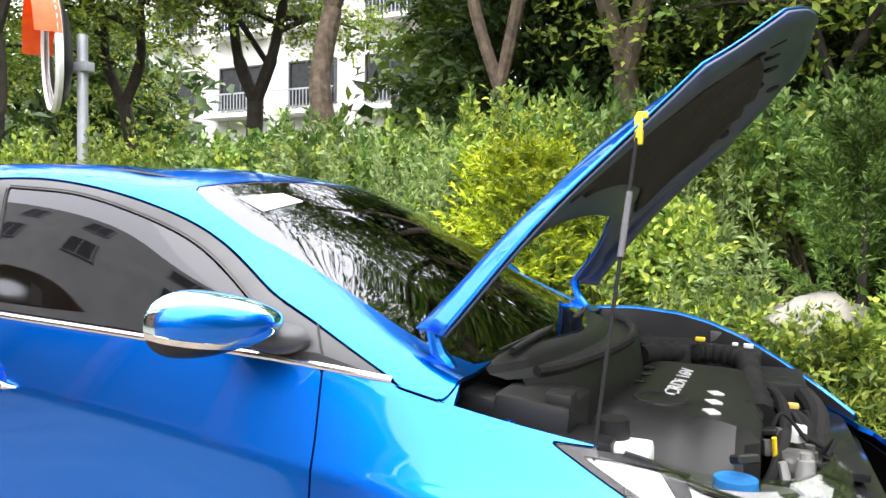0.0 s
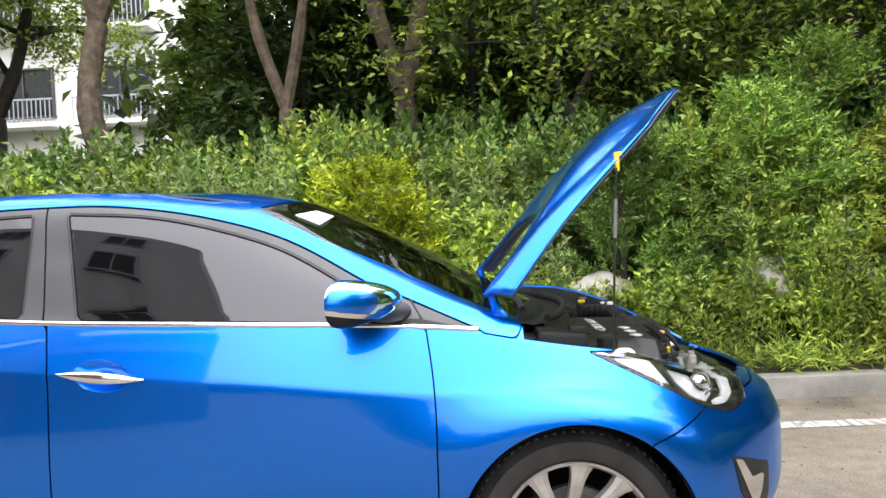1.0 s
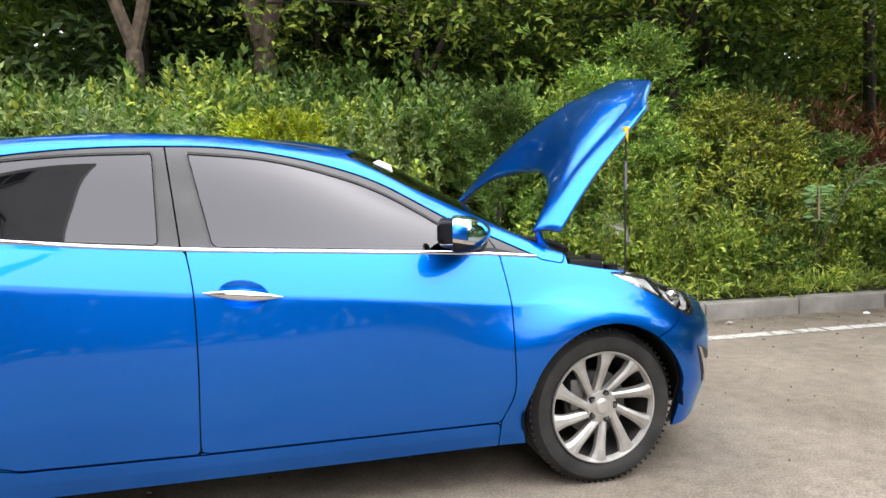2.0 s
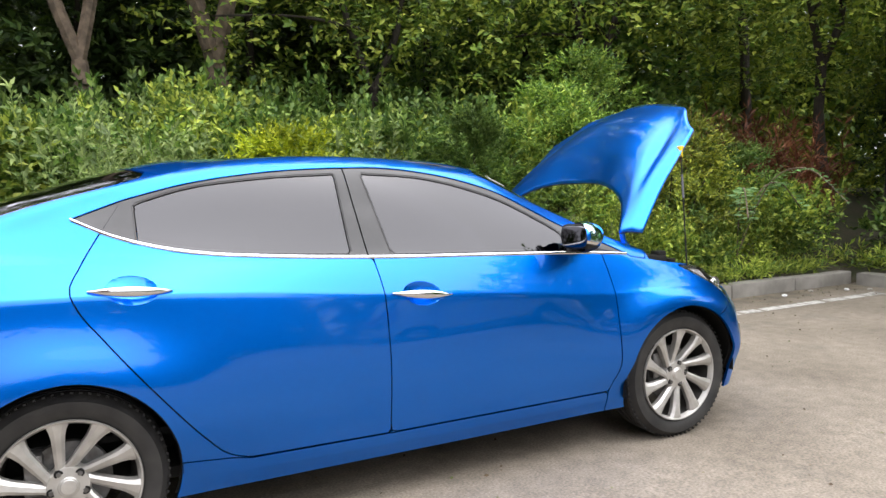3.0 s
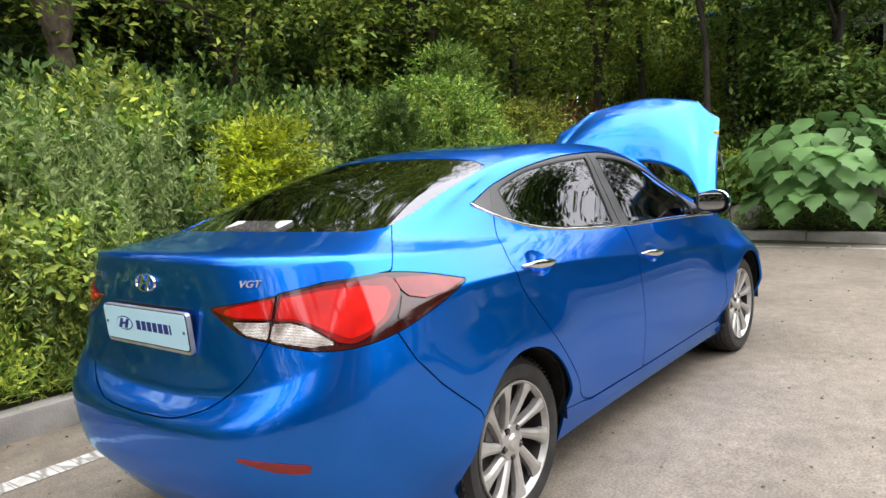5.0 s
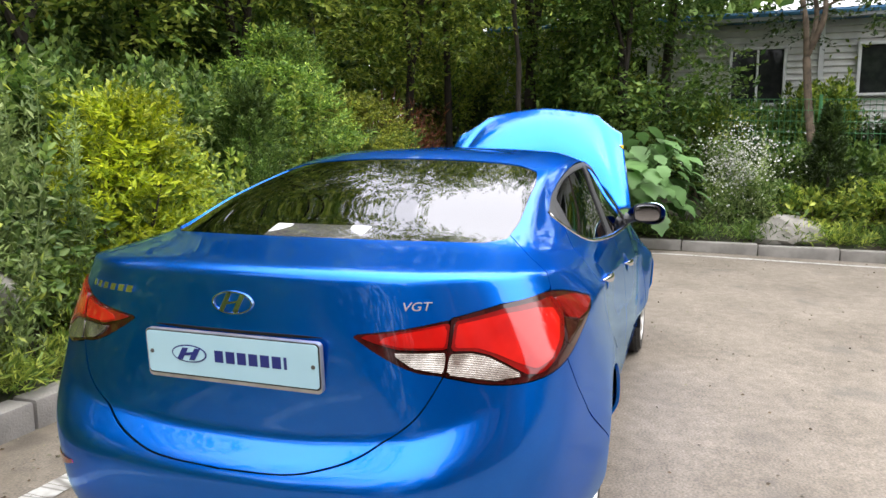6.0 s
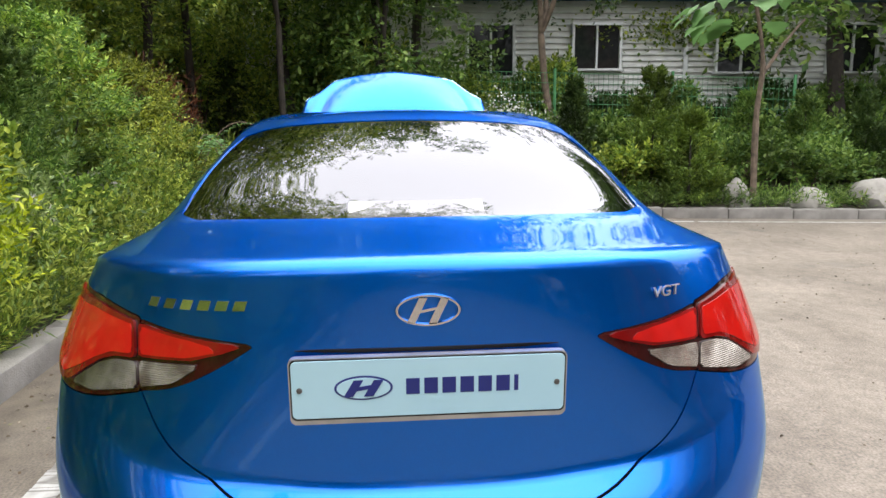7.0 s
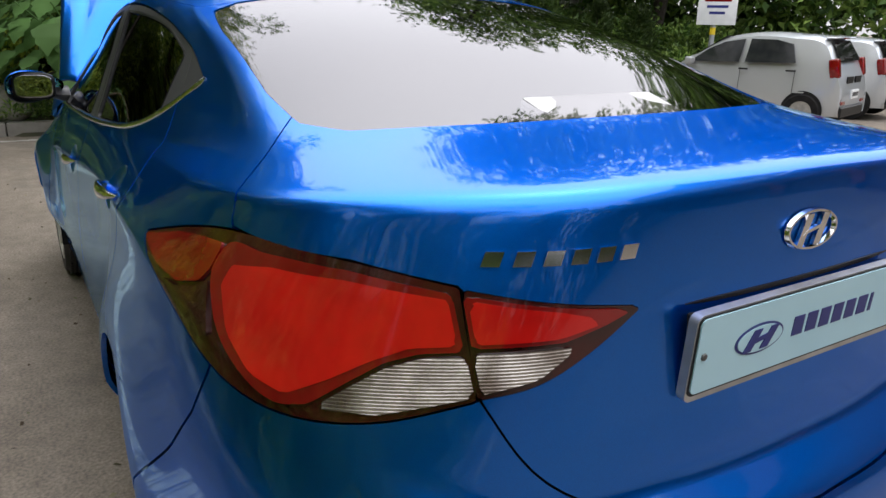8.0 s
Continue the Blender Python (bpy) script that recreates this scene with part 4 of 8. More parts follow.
for dx in (-.019, .019):
    bm = bmesh.new()
    bar_prism(bm, [(dx - .019, -.0165), (dx - .001, -.0165), (dx + .019, .0165), (dx + .001, .0165)], .0012, PL @ Matrix.Translation((-.125, .006, .0136)))
    part("slanted_print", bm, NAVY, plate)
bm = bmesh.new()
bar_prism(bm, [(-.024, -.007), (.014, -.001), (.024, .008), (-.014, .002)], .0014, PL @ Matrix.Translation((-.125, .006, .0136)))
part("cross_print", bm, NAVY, plate)
for i in range(7):
    bm = bmesh.new()
    w = .026 if i < 6 else .008
    bar_prism(bm, [(-w / 2, -.016), (w / 2, -.016), (w / 2, .016), (-w / 2, .016)], .0012, PL @ Matrix.Translation((-.032 + .0345 * i - (.009 if i == 6 else 0), .006, .0108)))
    part("print_bar", bm, NAVY, plate)
for dy in (-.245, .245):
    bm = bmesh.new()
    lathe(bm, [(.0001, .004), (.005, .0035), (.006, 0)], 12, "Z")
    bmesh.ops.transform(bm, matrix=PL @ Matrix.Translation((dy, .004, .010)), verts=bm.verts)
    part("screw", bm, STEEL, plate)
# black strip above the plate, drawn as the shadow under the lid's overhang
bm = bmesh.new()
rows = []
for y in np.linspace(-.255, .255, 25):
    x = skin_x(y, .957)
    w = .0045 * (1 - (y / .26) ** 6)
    rows.append([bm.verts.new((x - d, y, .957 + z * w)) for d, z in ((-.002, 1), (.002, .8), (.002, -.8), (-.002, -1))])
for A, B in zip(rows, rows[1:]):
    for k in range(3):
        bm.faces.new((A[k], A[k + 1], B[k + 1], B[k]))
part("boot_grip", bm, BLACK, boot, "black strip drawn as the shadow line above the plate")
# lower reflectors, tow cover line
for s in (-1, 1):
    patch("reflector", [tail_in([(-.145, .514), (-.16, .500), (-.23, .502), (-.30, .511), (-.46, .546), (-.455, .556), (-.30, .542), (-.23, .533), (-.165, .527)], 0), band(-1, 3)], REDLENS, car, s, .003, .006, "narrow red reflector on the bumper")
# fog-lamp recess with a chrome blade
for s in (-1, 1):
    fog = patch("fog_recess", [side_in([(3.175, .53), (3.23, .51), (3.34, .465), (3.34, .33), (3.24, .35), (3.20, .42)], 0), band(-1, 4)], BLACK, car, s, .002, .004, "dark fog-lamp recess")
    patch("chrome_blade", [side_in([(3.180, .520), (3.212, .508), (3.248, .448), (3.305, .445), (3.29, .385), (3.262, .350), (3.242, .385), (3.215, .440)], 0), band(-1, 4)], CHROME, fog, s, .007, .006, "chrome blade beside the fog lamp")
# ---- bonnet, propped open ----
bonnet = new("bonnet")
bonnet.parent = car
bonnet["label"] = "open blue bonnet with a dark underside"
SECTIONS = [  # half width at the rear and the front, then (x, z) from rear to front
    (0.0, 0.0, [(2.705, 1.285), (2.838, 1.478), (3.010, 1.637), (3.215, 1.750)]),
    (.20, .15, [(2.690, 1.280), (2.828, 1.475), (3.005, 1.633), (3.215, 1.738)]),
    (.37, .27, [(2.646, 1.250), (2.801, 1.450), (2.988, 1.606), (3.200, 1.720)]),
    (.53, .36, [(2.586, 1.178), (2.765, 1.400), (2.965, 1.560), (3.180, 1.702)]),
    (.67, .43, [(2.456, 1.031), (2.686, 1.284), (2.914, 1.482), (3.142, 1.682)]),
    (.70, .545, [(2.484, 1.038), (2.684, 1.272), (2.874, 1.444), (3.048, 1.590)]),
    (.742, .622, [(2.545, 1.030), (2.734, 1.268), (2.892, 1.432), (3.002, 1.545)]),
]


def bonnet_grid(inset=0.0):
    rows = []
    for y0, y1, pts in SECTIONS:
        P = spline(pts, 26)
        rows.append(np.c_[P[:, 0], np.linspace(y0, y1, 26), P[:, 1]])
    R = np.array(rows)
    # smooth across, but for the crease at the fifth line
    fine = []
    for j in range(26):
        a = spline([(-R[1, j, 0] * 0 + R[1, j, 0], -R[1, j, 1], R[1, j, 2])] + [tuple(R[k, j]) for k in range(5)], 30)
        a = a[a[:, 1] >= -1e-6]
        a = np.concatenate([[R[0, j]], a[a[:, 1] > .01]])
        d = np.r_[0, np.cumsum(np.linalg.norm(np.diff(a, axis=0), axis=1))]
        q = np.linspace(0, d[-1], 22)
        a = np.stack([np.interp(q, d, a[:, k]) for k in range(3)], 1)
        b = spline([tuple(R[k, j]) for k in (4, 5, 6)], 9)[1:]
        fine.append(np.concatenate([a, b]))
    return np.array(fine)  # along, across, xyz


G = bonnet_grid()
full = np.concatenate([G[:, :0:-1] * (1, -1, 1), G], 1)
nr, nc = full.shape[:2]
idx = np.arange(nr * nc).reshape(nr, nc)
Q = np.stack([idx[:-1, :-1], idx[:-1, 1:], idx[1:, 1:], idx[1:, :-1]], -1).reshape(-1, 4)
T = np.concatenate([Q[:, [0, 1, 2]], Q[:, [0, 2, 3]]])
Nn = normals_of(full.reshape(-1, 3), T)
if Nn[:, 2].sum() < 0:
    Nn, Q = -Nn, Q[:, ::-1]
outer = full.reshape(-1, 3)


def sheet(P, B, quads, name, material, parent, label=""):
    n = len(P)
    E = np.concatenate([quads[:, [i, (i + 1) % 4]] for i in range(4)])
    rim = E[~np.isin(E[:, 0] * n + E[:, 1], E[:, 1] * n + E[:, 0])]
    F = [tuple(q) for q in quads.tolist()] + [tuple(q) for q in (quads[:, ::-1] + n).tolist()] + [(b, a, a + n, b + n) for a, b in rim.tolist()]
    return mesh_object(name, np.concatenate([P, B]), F, material, parent, True, label)


sheet(outer, outer - .004 * Nn, Q, "outer_skin", PAINT, bonnet)
# rolled blue edge, then the inner pressing and the pad
edge_dist = np.minimum.reduce([np.arange(nr)[:, None] * np.ones(nc), (nr - 1 - np.arange(nr))[:, None] * np.ones(nc), np.arange(nc)[None] * np.ones((nr, 1)), (nc - 1 - np.arange(nc))[None] * np.ones((nr, 1))]).ravel()
depth = np.where(edge_dist < 1, .014, np.where(edge_dist < 2, .022, np.where(edge_dist < 5, .034, .026)))
INNER = plain("bonnet_inner_pressing", (0.03, 0.05, 0.10), (0.045, 0.06, 0.10), 0.45, 0.3)
PAD = plain("bonnet_insulation", (0.018, 0.016, 0.014), (0.03, 0.026, 0.022), 0.95, scale=30, bumpy=0.6, bscale=80)
sheet(outer - (depth - .006)[:, None] * Nn, outer - depth[:, None] * Nn, Q, "inner_pressing", INNER, bonnet, "dark blue-grey inner pressing with ribs and holes")
Qr = Q.reshape(nr - 1, nc - 1, 4)
cc = (nc - 1) // 2
sel = np.zeros((nr - 1, nc - 1), bool)
for i in range(nr - 1):
    for j in range(nc - 1):
        a, b = (i - 11.5) / 8.2, (j - cc + .5) / 17.0
        sel[i, j] = abs(a) ** 3.2 + abs(b) ** 3.2 < 1
sheet(outer - .032 * Nn, outer - .044 * Nn, Qr[sel], "insulation_pad", PAD, bonnet, "black insulation pad")
for i, j in ((20, 8), (20, -8), (22, 12), (22, -12), (21, 3), (21, -3), (18, 17), (18, -17)):
    k = i * nc + cc + j
    p, nn = Vector(outer[k]), Vector(Nn[k])
    bm = bmesh.new()
    rod(bm, p - nn * .030, p - nn * .0365, .021, .018, 20)
    part("stiffener_hole", bm, MATT, bonnet)
for s in (-1, 1):
    bm = bmesh.new()
    pts = [(2.485, s * .655, 1.045), (2.50, s * .655, .985), (2.53, s * .655, .945), (2.535, s * .655, .88)]
    tube(bm, pts, [.014, .016, .015, .012], 8)
    part("hinge_arm", bm, PAINT, bonnet, "blue hinge arm")

prop = empty("bonnet_prop", "thin steel prop rod with a yellow clip holding up the bonnet", "prop rod")
bm = bmesh.new()
tube(bm, [(2.845, -.735, .80), (2.846, -.73, .87), (2.876, -.675, 1.22), (2.893, -.645, 1.41)], .0038, 8)
part("rod", bm, MATT, prop)
bm = bmesh.new()
rod(bm, (2.8735, -.680, 1.19), (2.8845, -.660, 1.31), .0064, .006, 10)
part("grip_sleeve", bm, plain("grey_sleeve", (0.14, 0.145, 0.155), (0.10, 0.10, 0.11), 0.6), prop, "grey grip sleeve")
bm = bmesh.new()
box(bm, (2.896, -.640, 1.425), (.016, .016, .055), .004)
box(bm, (2.902, -.632, 1.452), (.022, .03, .014), .004)
part("clip", bm, plain("yellow_plastic", (0.75, 0.55, 0.02), (0.65, 0.48, 0.02), 0.45), prop, "yellow plastic clip")

# ---- engine bay ----
bay = new("engine_bay")
bay.parent = car
bay["label"] = "black engine bay with covers, hoses and boxes"
COVER = plain("engine_cover_plastic", (0.009, 0.009, 0.009), (0.015, 0.015, 0.0145), 0.42, scale=6, bumpy=0.03, bscale=200)
for dull in (COVER, BLACK, MATT):
    dull.node_tree.nodes["Principled BSDF"].inputs["Specular IOR Level"].default_value = 0.28
WHITEPRINT = plain("pale_print", (0.55, 0.55, 0.55), (0.45, 0.45, 0.45), 0.5)
bm = bmesh.new()
box(bm, (2.84, 0, .50), (.70, 1.10, .02), .004)
part("tray", bm, MATT, bay)
bm = bmesh.new()
box(bm, (2.50, 0, .70), (.03, 1.30, .42), .006)
part("bulkhead", bm, MATT, bay)
for s in (-1, 1):
    bm = bmesh.new()
    rows = []
    for x in np.linspace(2.47, 3.16, 14):
        i = np.argmin(np.abs(SKIN[:, 0] - x) + 10 * np.abs(SKIN[:, 4] - 4.0))
        y, z = SKIN[i, 1], SKIN[i, 2]
        rows.append([bm.verts.new((x, s * yy, zz)) for yy, zz in ((y - .004, z - .012), (y - .030, z - .020), (y - .055, z - .026), (y - .062, z - .05), (y - .085, z - .14), (y - .10, .50))])
    for A, B in zip(rows, rows[1:]):
        for k in range(5):
            bm.faces.new((A[k], A[k + 1], B[k + 1], B[k]))
    part("inner_wing", bm, BLACK, bay, "black inner wing flange")
    bm = bmesh.new()
    lathe(bm, [(.001, .835), (.03, .84), (.055, .832), (.075, .80), (.085, .74), (.13, .70), (.14, .52)], 28, "Z", (2.64, s * .54, 0))
    part("strut_tower", bm, PAINT, bay, "blue strut tower with a black cap")
# the wing's raised edge on the hedge side, black inside
for name, material, section in (("wing_crest", PAINT, ((.050, None), (.028, -.022), (.012, -.006), (0, 0), (-.014, -.001), (-.026, -.008))), ("wing_rim", BLACK, ((-.026, -.010), (-.031, -.018), (-.036, -.05), (-.06, -.14), (-.075, -.27)))):
    bm = bmesh.new()
    rows = []
    for x in np.linspace(2.48, 3.38, 25):
        y = float(np.interp(x, (2.44, 2.7, 2.96, 3.17, 3.28, 3.38), (.735, .738, .705, .61, .52, .41)))
        crest = float(np.interp(x, (2.48, 2.56, 2.7, 2.85, 2.96, 3.07, 3.17, 3.28, 3.38), (.935, .950, .956, .945, .920, .882, .832, .772, .712)))
        low = float(np.interp(x, (2.44, 2.7, 2.96, 3.17, 3.38), (.90, .85, .80, .72, .66)))
        rows.append([bm.verts.new((x + max(0, dy) * .5 * max(0, (x - 3.0) / .4), y + dy, low if dz is None else crest + dz)) for dy, dz in section])
    for A, B in zip(rows, rows[1:]):
        for k in range(len(section) - 1):
            bm.faces.new((A[k], A[k + 1], B[k + 1], B[k]))
    bmesh.ops.recalc_face_normals(bm, faces=bm.faces)
    part(name, bm, material, bay)
# cowl: stepped black plastic under the windscreen
bm = bmesh.new()
prof = [(-.045, .012), (.0, .006), (.04, -.004), (.055, -.02), (.10, -.028), (.14, -.022), (.155, -.05), (.165, -.10), (.17, -.20)]
rows = []
for y in np.linspace(-.56, .56, 41):
    a = abs(y)
    x = 2.655 - .05 * (a / .4) ** 2 if a < .4 else 2.605 - .17 * ((a - .4) / .3) ** 1.4
    z = .948 - .006 * (a / .7) ** 2
    rows.append([bm.verts.new((x + d * (1 - .25 * a), y, z + h)) for d, h in prof])
for A, B in zip(rows, rows[1:]):
    for k in range(len(prof) - 1):
        bm.faces.new((A[k], A[k + 1], B[k + 1], B[k]))
part("cowl", bm, BLACK, bay, "black plastic cowl below the windscreen")
bm = bmesh.new()
pts = []
for y in np.linspace(-.52, .56, 17):
    a = abs(y)
    x = 2.655 - .05 * (a / .4) ** 2 if a < .4 else 2.605 - .17 * ((a - .4) / .3) ** 1.4
    pts.append((x + .135 * (1 - .25 * a), y, .938 - .012 * a))
tube(bm, pts, .013, 8)
part("cowl_seal", bm, RUBBER, bay, "thick rubber weather seal")
for s in (-1, 1):
    bm = bmesh.new()
    box(bm, (2.585, s * .56, .845), (.13, .12, .09), .015, 2, Matrix.Rotation(.12, 4, "Y"))
    part("cowl_end_cover", bm, COVER, bay)
bm = bmesh.new()
box(bm, (2.70, -.565, .855), (.16, .20, .10), .018, 2, Matrix.Rotation(.10, 4, "Y"))
box(bm, (2.755, -.625, .905), (.055, .06, .03), .008, 2)
part("resonator_box", bm, COVER, bay)
# wiper arms
for y0, y1 in ((-.46, .12), (.08, .44)):
    bm = bmesh.new()
    tube(bm, [(2.60, y0, .962), (2.60, (y0 + y1) / 2, .972), (2.575, y1, .970)], [.008, .005, .004], 8)
    tube(bm, [(2.585, y0 - .05, .968), (2.59, (y0 + y1) / 2, .972), (2.56, y1 + .02, .968)], .004, 6)
    part("wiper", bm, MATT, car, "black wiper arm and blade")
# engine cover with ribs, oil cap and print
bm = bmesh.new()
V = []
nx_, ny_ = 17, 31
for i in range(nx_):
    for j in range(ny_):
        a, b = i / (nx_ - 1), j / (ny_ - 1)
        x, y = 2.755 + .375 * a, -.46 + .86 * b
        ex = abs(2 * a - 1) ** 6
        ey = abs(2 * b - 1) ** 8
        x = x + .03 * (b - .5) - (.03 if a > .9 and b < .15 else 0)
        z = .838 - .012 * a - .045 * ex - .03 * ey - .10 * max(0, (.12 - b) / .12)
        if a > .62 and a < .68 and b < .30 or .10 < b < .145 and a < .62:
            z -= .006
        V.append(bm.verts.new((x, y, z)))
for i in range(nx_ - 1):
    for j in range(ny_ - 1):
        bm.faces.new((V[i * ny_ + j], V[(i + 1) * ny_ + j], V[(i + 1) * ny_ + j + 1], V[i * ny_ + j + 1]))
edge = [e for e in bm.edges if e.is_boundary]
r = bmesh.ops.extrude_edge_only(bm, edges=edge)
for v in r["geom"]:
    if isinstance(v, bmesh.types.BMVert):
        v.co.z = .68
cover = part("engine_cover", bm, COVER, bay, "dark grey plastic engine cover", angle=30)
for word, dx in (("CRDi", -.085), ("16V", .115)):
    letters("cover_print", word, .052, .0012, WHITEPRINT, cover, pose(2.925, .0, .8350, -.3, 0, 0) @ pose(0, 0, 0, 0, 2.0, 0) @ pose(0, 0, 0, 0, 0, 88) @ pose(dx, 0, 0), "pale printed letters " + word, .15, 1.75)
for k in range(3):
    bm = bmesh.new()
    box(bm, (3.018, -.09 - .10 * k, .830), (.028, .038, .006), .002, 2, Matrix.Rotation(.5, 4, "Z"))
    part("rib", bm, WHITEPRINT, cover)
    bm = bmesh.new()
    box(bm, (2.825, .14 - .10 * k, .838), (.036, .022, .006), .002)
    part("rib", bm, COVER, cover)
bm = bmesh.new()
lathe(bm, [(.001, .004), (.050, .004), (.056, .006), (.062, .008), (.066, .006), (.068, 0)], 32, "Z", (2.90, -.225, .830))
part("oil_cap", bm, BLACK, cover, "round black oil cap")
# intake hose, corrugated
bm = bmesh.new()
pts = [Vector((2.78 + .30 * t, .30 + .42 * math.sin(1.35 * t) * (1 - .55 * t), .845 - .02 * t)) for t in np.linspace(0, 1, 20)] + [Vector((3.09 + .035 * t, .46 - .50 * t, .82 - .05 * t)) for t in np.linspace(.1, 1, 12)]
tube(bm, pts, [.030, .036] * 16, 12)
part("intake_hose", bm, RUBBER, bay, "corrugated black intake hose")
for pts, r in (
    ([(3.10, .30, .80), (3.16, .15, .82), (3.18, -.05, .80), (3.16, -.22, .74), (3.12, -.30, .66)], .017),
    ([(3.05, .42, .78), (3.20, .36, .80), (3.27, .22, .76), (3.26, .10, .66)], .034),
    ([(3.15, .25, .77), (3.24, .12, .74), (3.22, -.05, .66)], .024),
    ([(2.66, -.36, .82), (2.74, -.44, .83), (2.80, -.50, .80), (2.86, -.55, .74)], .012),
    ([(3.20, .02, .80), (3.24, -.05, .74), (3.25, -.12, .68)], .008),
    ([(2.60, .30, .86), (2.70, .40, .88), (2.80, .55, .86), (2.95, .58, .82)], .010),
    ([(3.06, -.52, .72), (3.15, -.50, .70), (3.22, -.40, .68), (3.26, -.25, .64)], .014),
    ([(2.95, .50, .80), (3.10, .52, .78), (3.22, .46, .74)], .012),
):
    bm = bmesh.new()
    tube(bm, [(x, y, z - .025) for x, y, z in pts], r * .85, 10)
    part("hose", bm, RUBBER, bay)
# reservoirs, boxes, caps
def bay_box(name, c, s, material, label="", bev=.012, rz=0.0):
    bm = bmesh.new()
    box(bm, c, s, bev, 2, Matrix.Rotation(rz, 4, "Z"))
    return part(name, bm, material, bay, label)


bay_box("washer_tank", (2.875, -.62, .795), (.11, .08, .08), WHITE, "white plastic washer tank")
bay_box("bracket", (2.80, -.62, .82), (.13, .12, .05), BLACK)
bay_box("relay_box", (3.02, .56, .80), (.22, .14, .10), BLACK)
bay_box("battery", (2.80, .52, .80), (.24, .18, .13), BLACK, "black battery")
bay_box("air_filter_box", (3.15, .42, .72), (.20, .26, .16), BLACK)
GLOSSBLACK = plain("gloss_black_plastic", (0.012, 0.012, 0.013), (0.02, 0.02, 0.02), 0.14, scale=6)
bay_box("wing_bracket", (3.03, .655, .862), (.13, .012, .05), STEEL, "pale grey bracket inside the wing", .004, -.18)
bay_box("front_panel", (3.33, 0, .64), (.10, .70, .05), GLOSSBLACK, "black slam panel behind the nose")
bay_box("front_cover", (3.27, .12, .69), (.16, .60, .02), GLOSSBLACK, "black radiator cover", .006)
bay_box("sensor_block", (3.20, -.22, .69), (.07, .10, .10), STEEL)
bay_box("pump", (3.17, -.40, .66), (.10, .10, .09), STEEL)
bay_box("yellow_tag", (2.945, .46, .885), (.03, .025, .012), bpy.data.materials["yellow_plastic"], "", .003)
bay_box("white_tag", (3.09, .52, .865), (.03, .03, .012), WHITE, "", .003)
bay_box("white_tag", (3.05, .50, .87), (.018, .02, .010), WHITE, "", .003)
bm = bmesh.new()
rod(bm, (3.155, -.21, .70), (3.15, -.225, .77), .006, .006, 8)
part("dipstick", bm, bpy.data.materials["yellow_plastic"], bay, "yellow dipstick handle")
bm = bmesh.new()
rod(bm, (3.20, -.03, .72), (3.20, -.03, .755), .03, .03, 18)
part("sensor_cap", bm, WHITE, bay)
BLUECAP = plain("blue_plastic_cap", (0.02, 0.22, 0.62), (0.02, 0.18, 0.5), 0.4)
bm = bmesh.new()
rod(bm, (3.075, -.47, .715), (3.075, -.47, .745), .045, .042, 20)
part("washer_cap", bm, BLUECAP, bay, "blue cap")
bm = bmesh.new()
rod(bm, (2.852, -.60, .83), (2.852, -.60, .872), .034, .032, 20)
part("coolant_cap", bm, BLACK, bay)
bm = bmesh.new()
box(bm, (3.20, .06, .785), (.032, .022, .014), .005)
part("amber_cap", bm, plain("amber_plastic", (0.7, 0.45, 0.12), (0.6, 0.4, 0.1), 0.4), bay)
for k, (x, y, z) in enumerate(((3.23, -.12, .70), (3.26, -.28, .68), (3.25, .0, .66), (3.21, -.30, .73), (3.28, -.18, .66))):
    bm = bmesh.new()
    rod(bm, (x, y, z - .05), (x, y, z + .02), .022, .018, 12)
    rod(bm, (x, y, z + .02), (x, y, z + .035), .012, .012, 10)
    part("fitting", bm, ALLOY if k % 2 else STEEL, bay)

# small connectors, bolts and wires over the front of the engine
crng = random.Random(5)
for k in range(34):
    x, y = crng.uniform(3.06, 3.30), crng.uniform(-.46, .50)
    z = .80 - .45 * (x - 3.06) - .04 * abs(y) + crng.uniform(-.03, .02)
    bm = bmesh.new()
    a = Matrix.Rotation(crng.uniform(0, 3), 4, "Z") @ Matrix.Rotation(crng.uniform(-.5, .5), 4, "X")
    if k % 3 == 0:
        box(bm, (x, y, z), (crng.uniform(.02, .05), crng.uniform(.02, .04), crng.uniform(.015, .03)), .004, 1, a)
        part("connector", bm, (BLACK, COVER, STEEL, WHITE)[crng.randrange(4)], bay)
    elif k % 3 == 1:
        rod(bm, (x, y, z - .02), (x + crng.uniform(-.01, .01), y, z + .015), .011, .009, 6)
        part("bolt", bm, STEEL if k % 2 else ALLOY, bay)
    else:
        p = Vector((x, y, z))
        tube(bm, [p, p + Vector((crng.uniform(-.06, .06), crng.uniform(-.08, .08), .03)), p + Vector((crng.uniform(-.08, .08), crng.uniform(-.14, .14), -.03))], crng.uniform(.004, .008), 6)
        part("wire", bm, RUBBER, bay)
for k, (x, y) in enumerate(((2.56, .60), (2.62, .66), (2.70, .655), (2.80, .665), (2.92, .66), (3.02, .64), (2.66, -.665), (2.75, -.69), (2.96, -.66), (3.03, -.63))):
    bm = bmesh.new()
    lathe(bm, [(.0005, .010), (.008, .010), (.009, .006), (.013, .004), (.013, 0)], 10, "Z", (x, y, .875 - .22 * (x - 2.55)))
    part("wing_bolt", bm, STEEL if k % 2 else PAINT, bay)

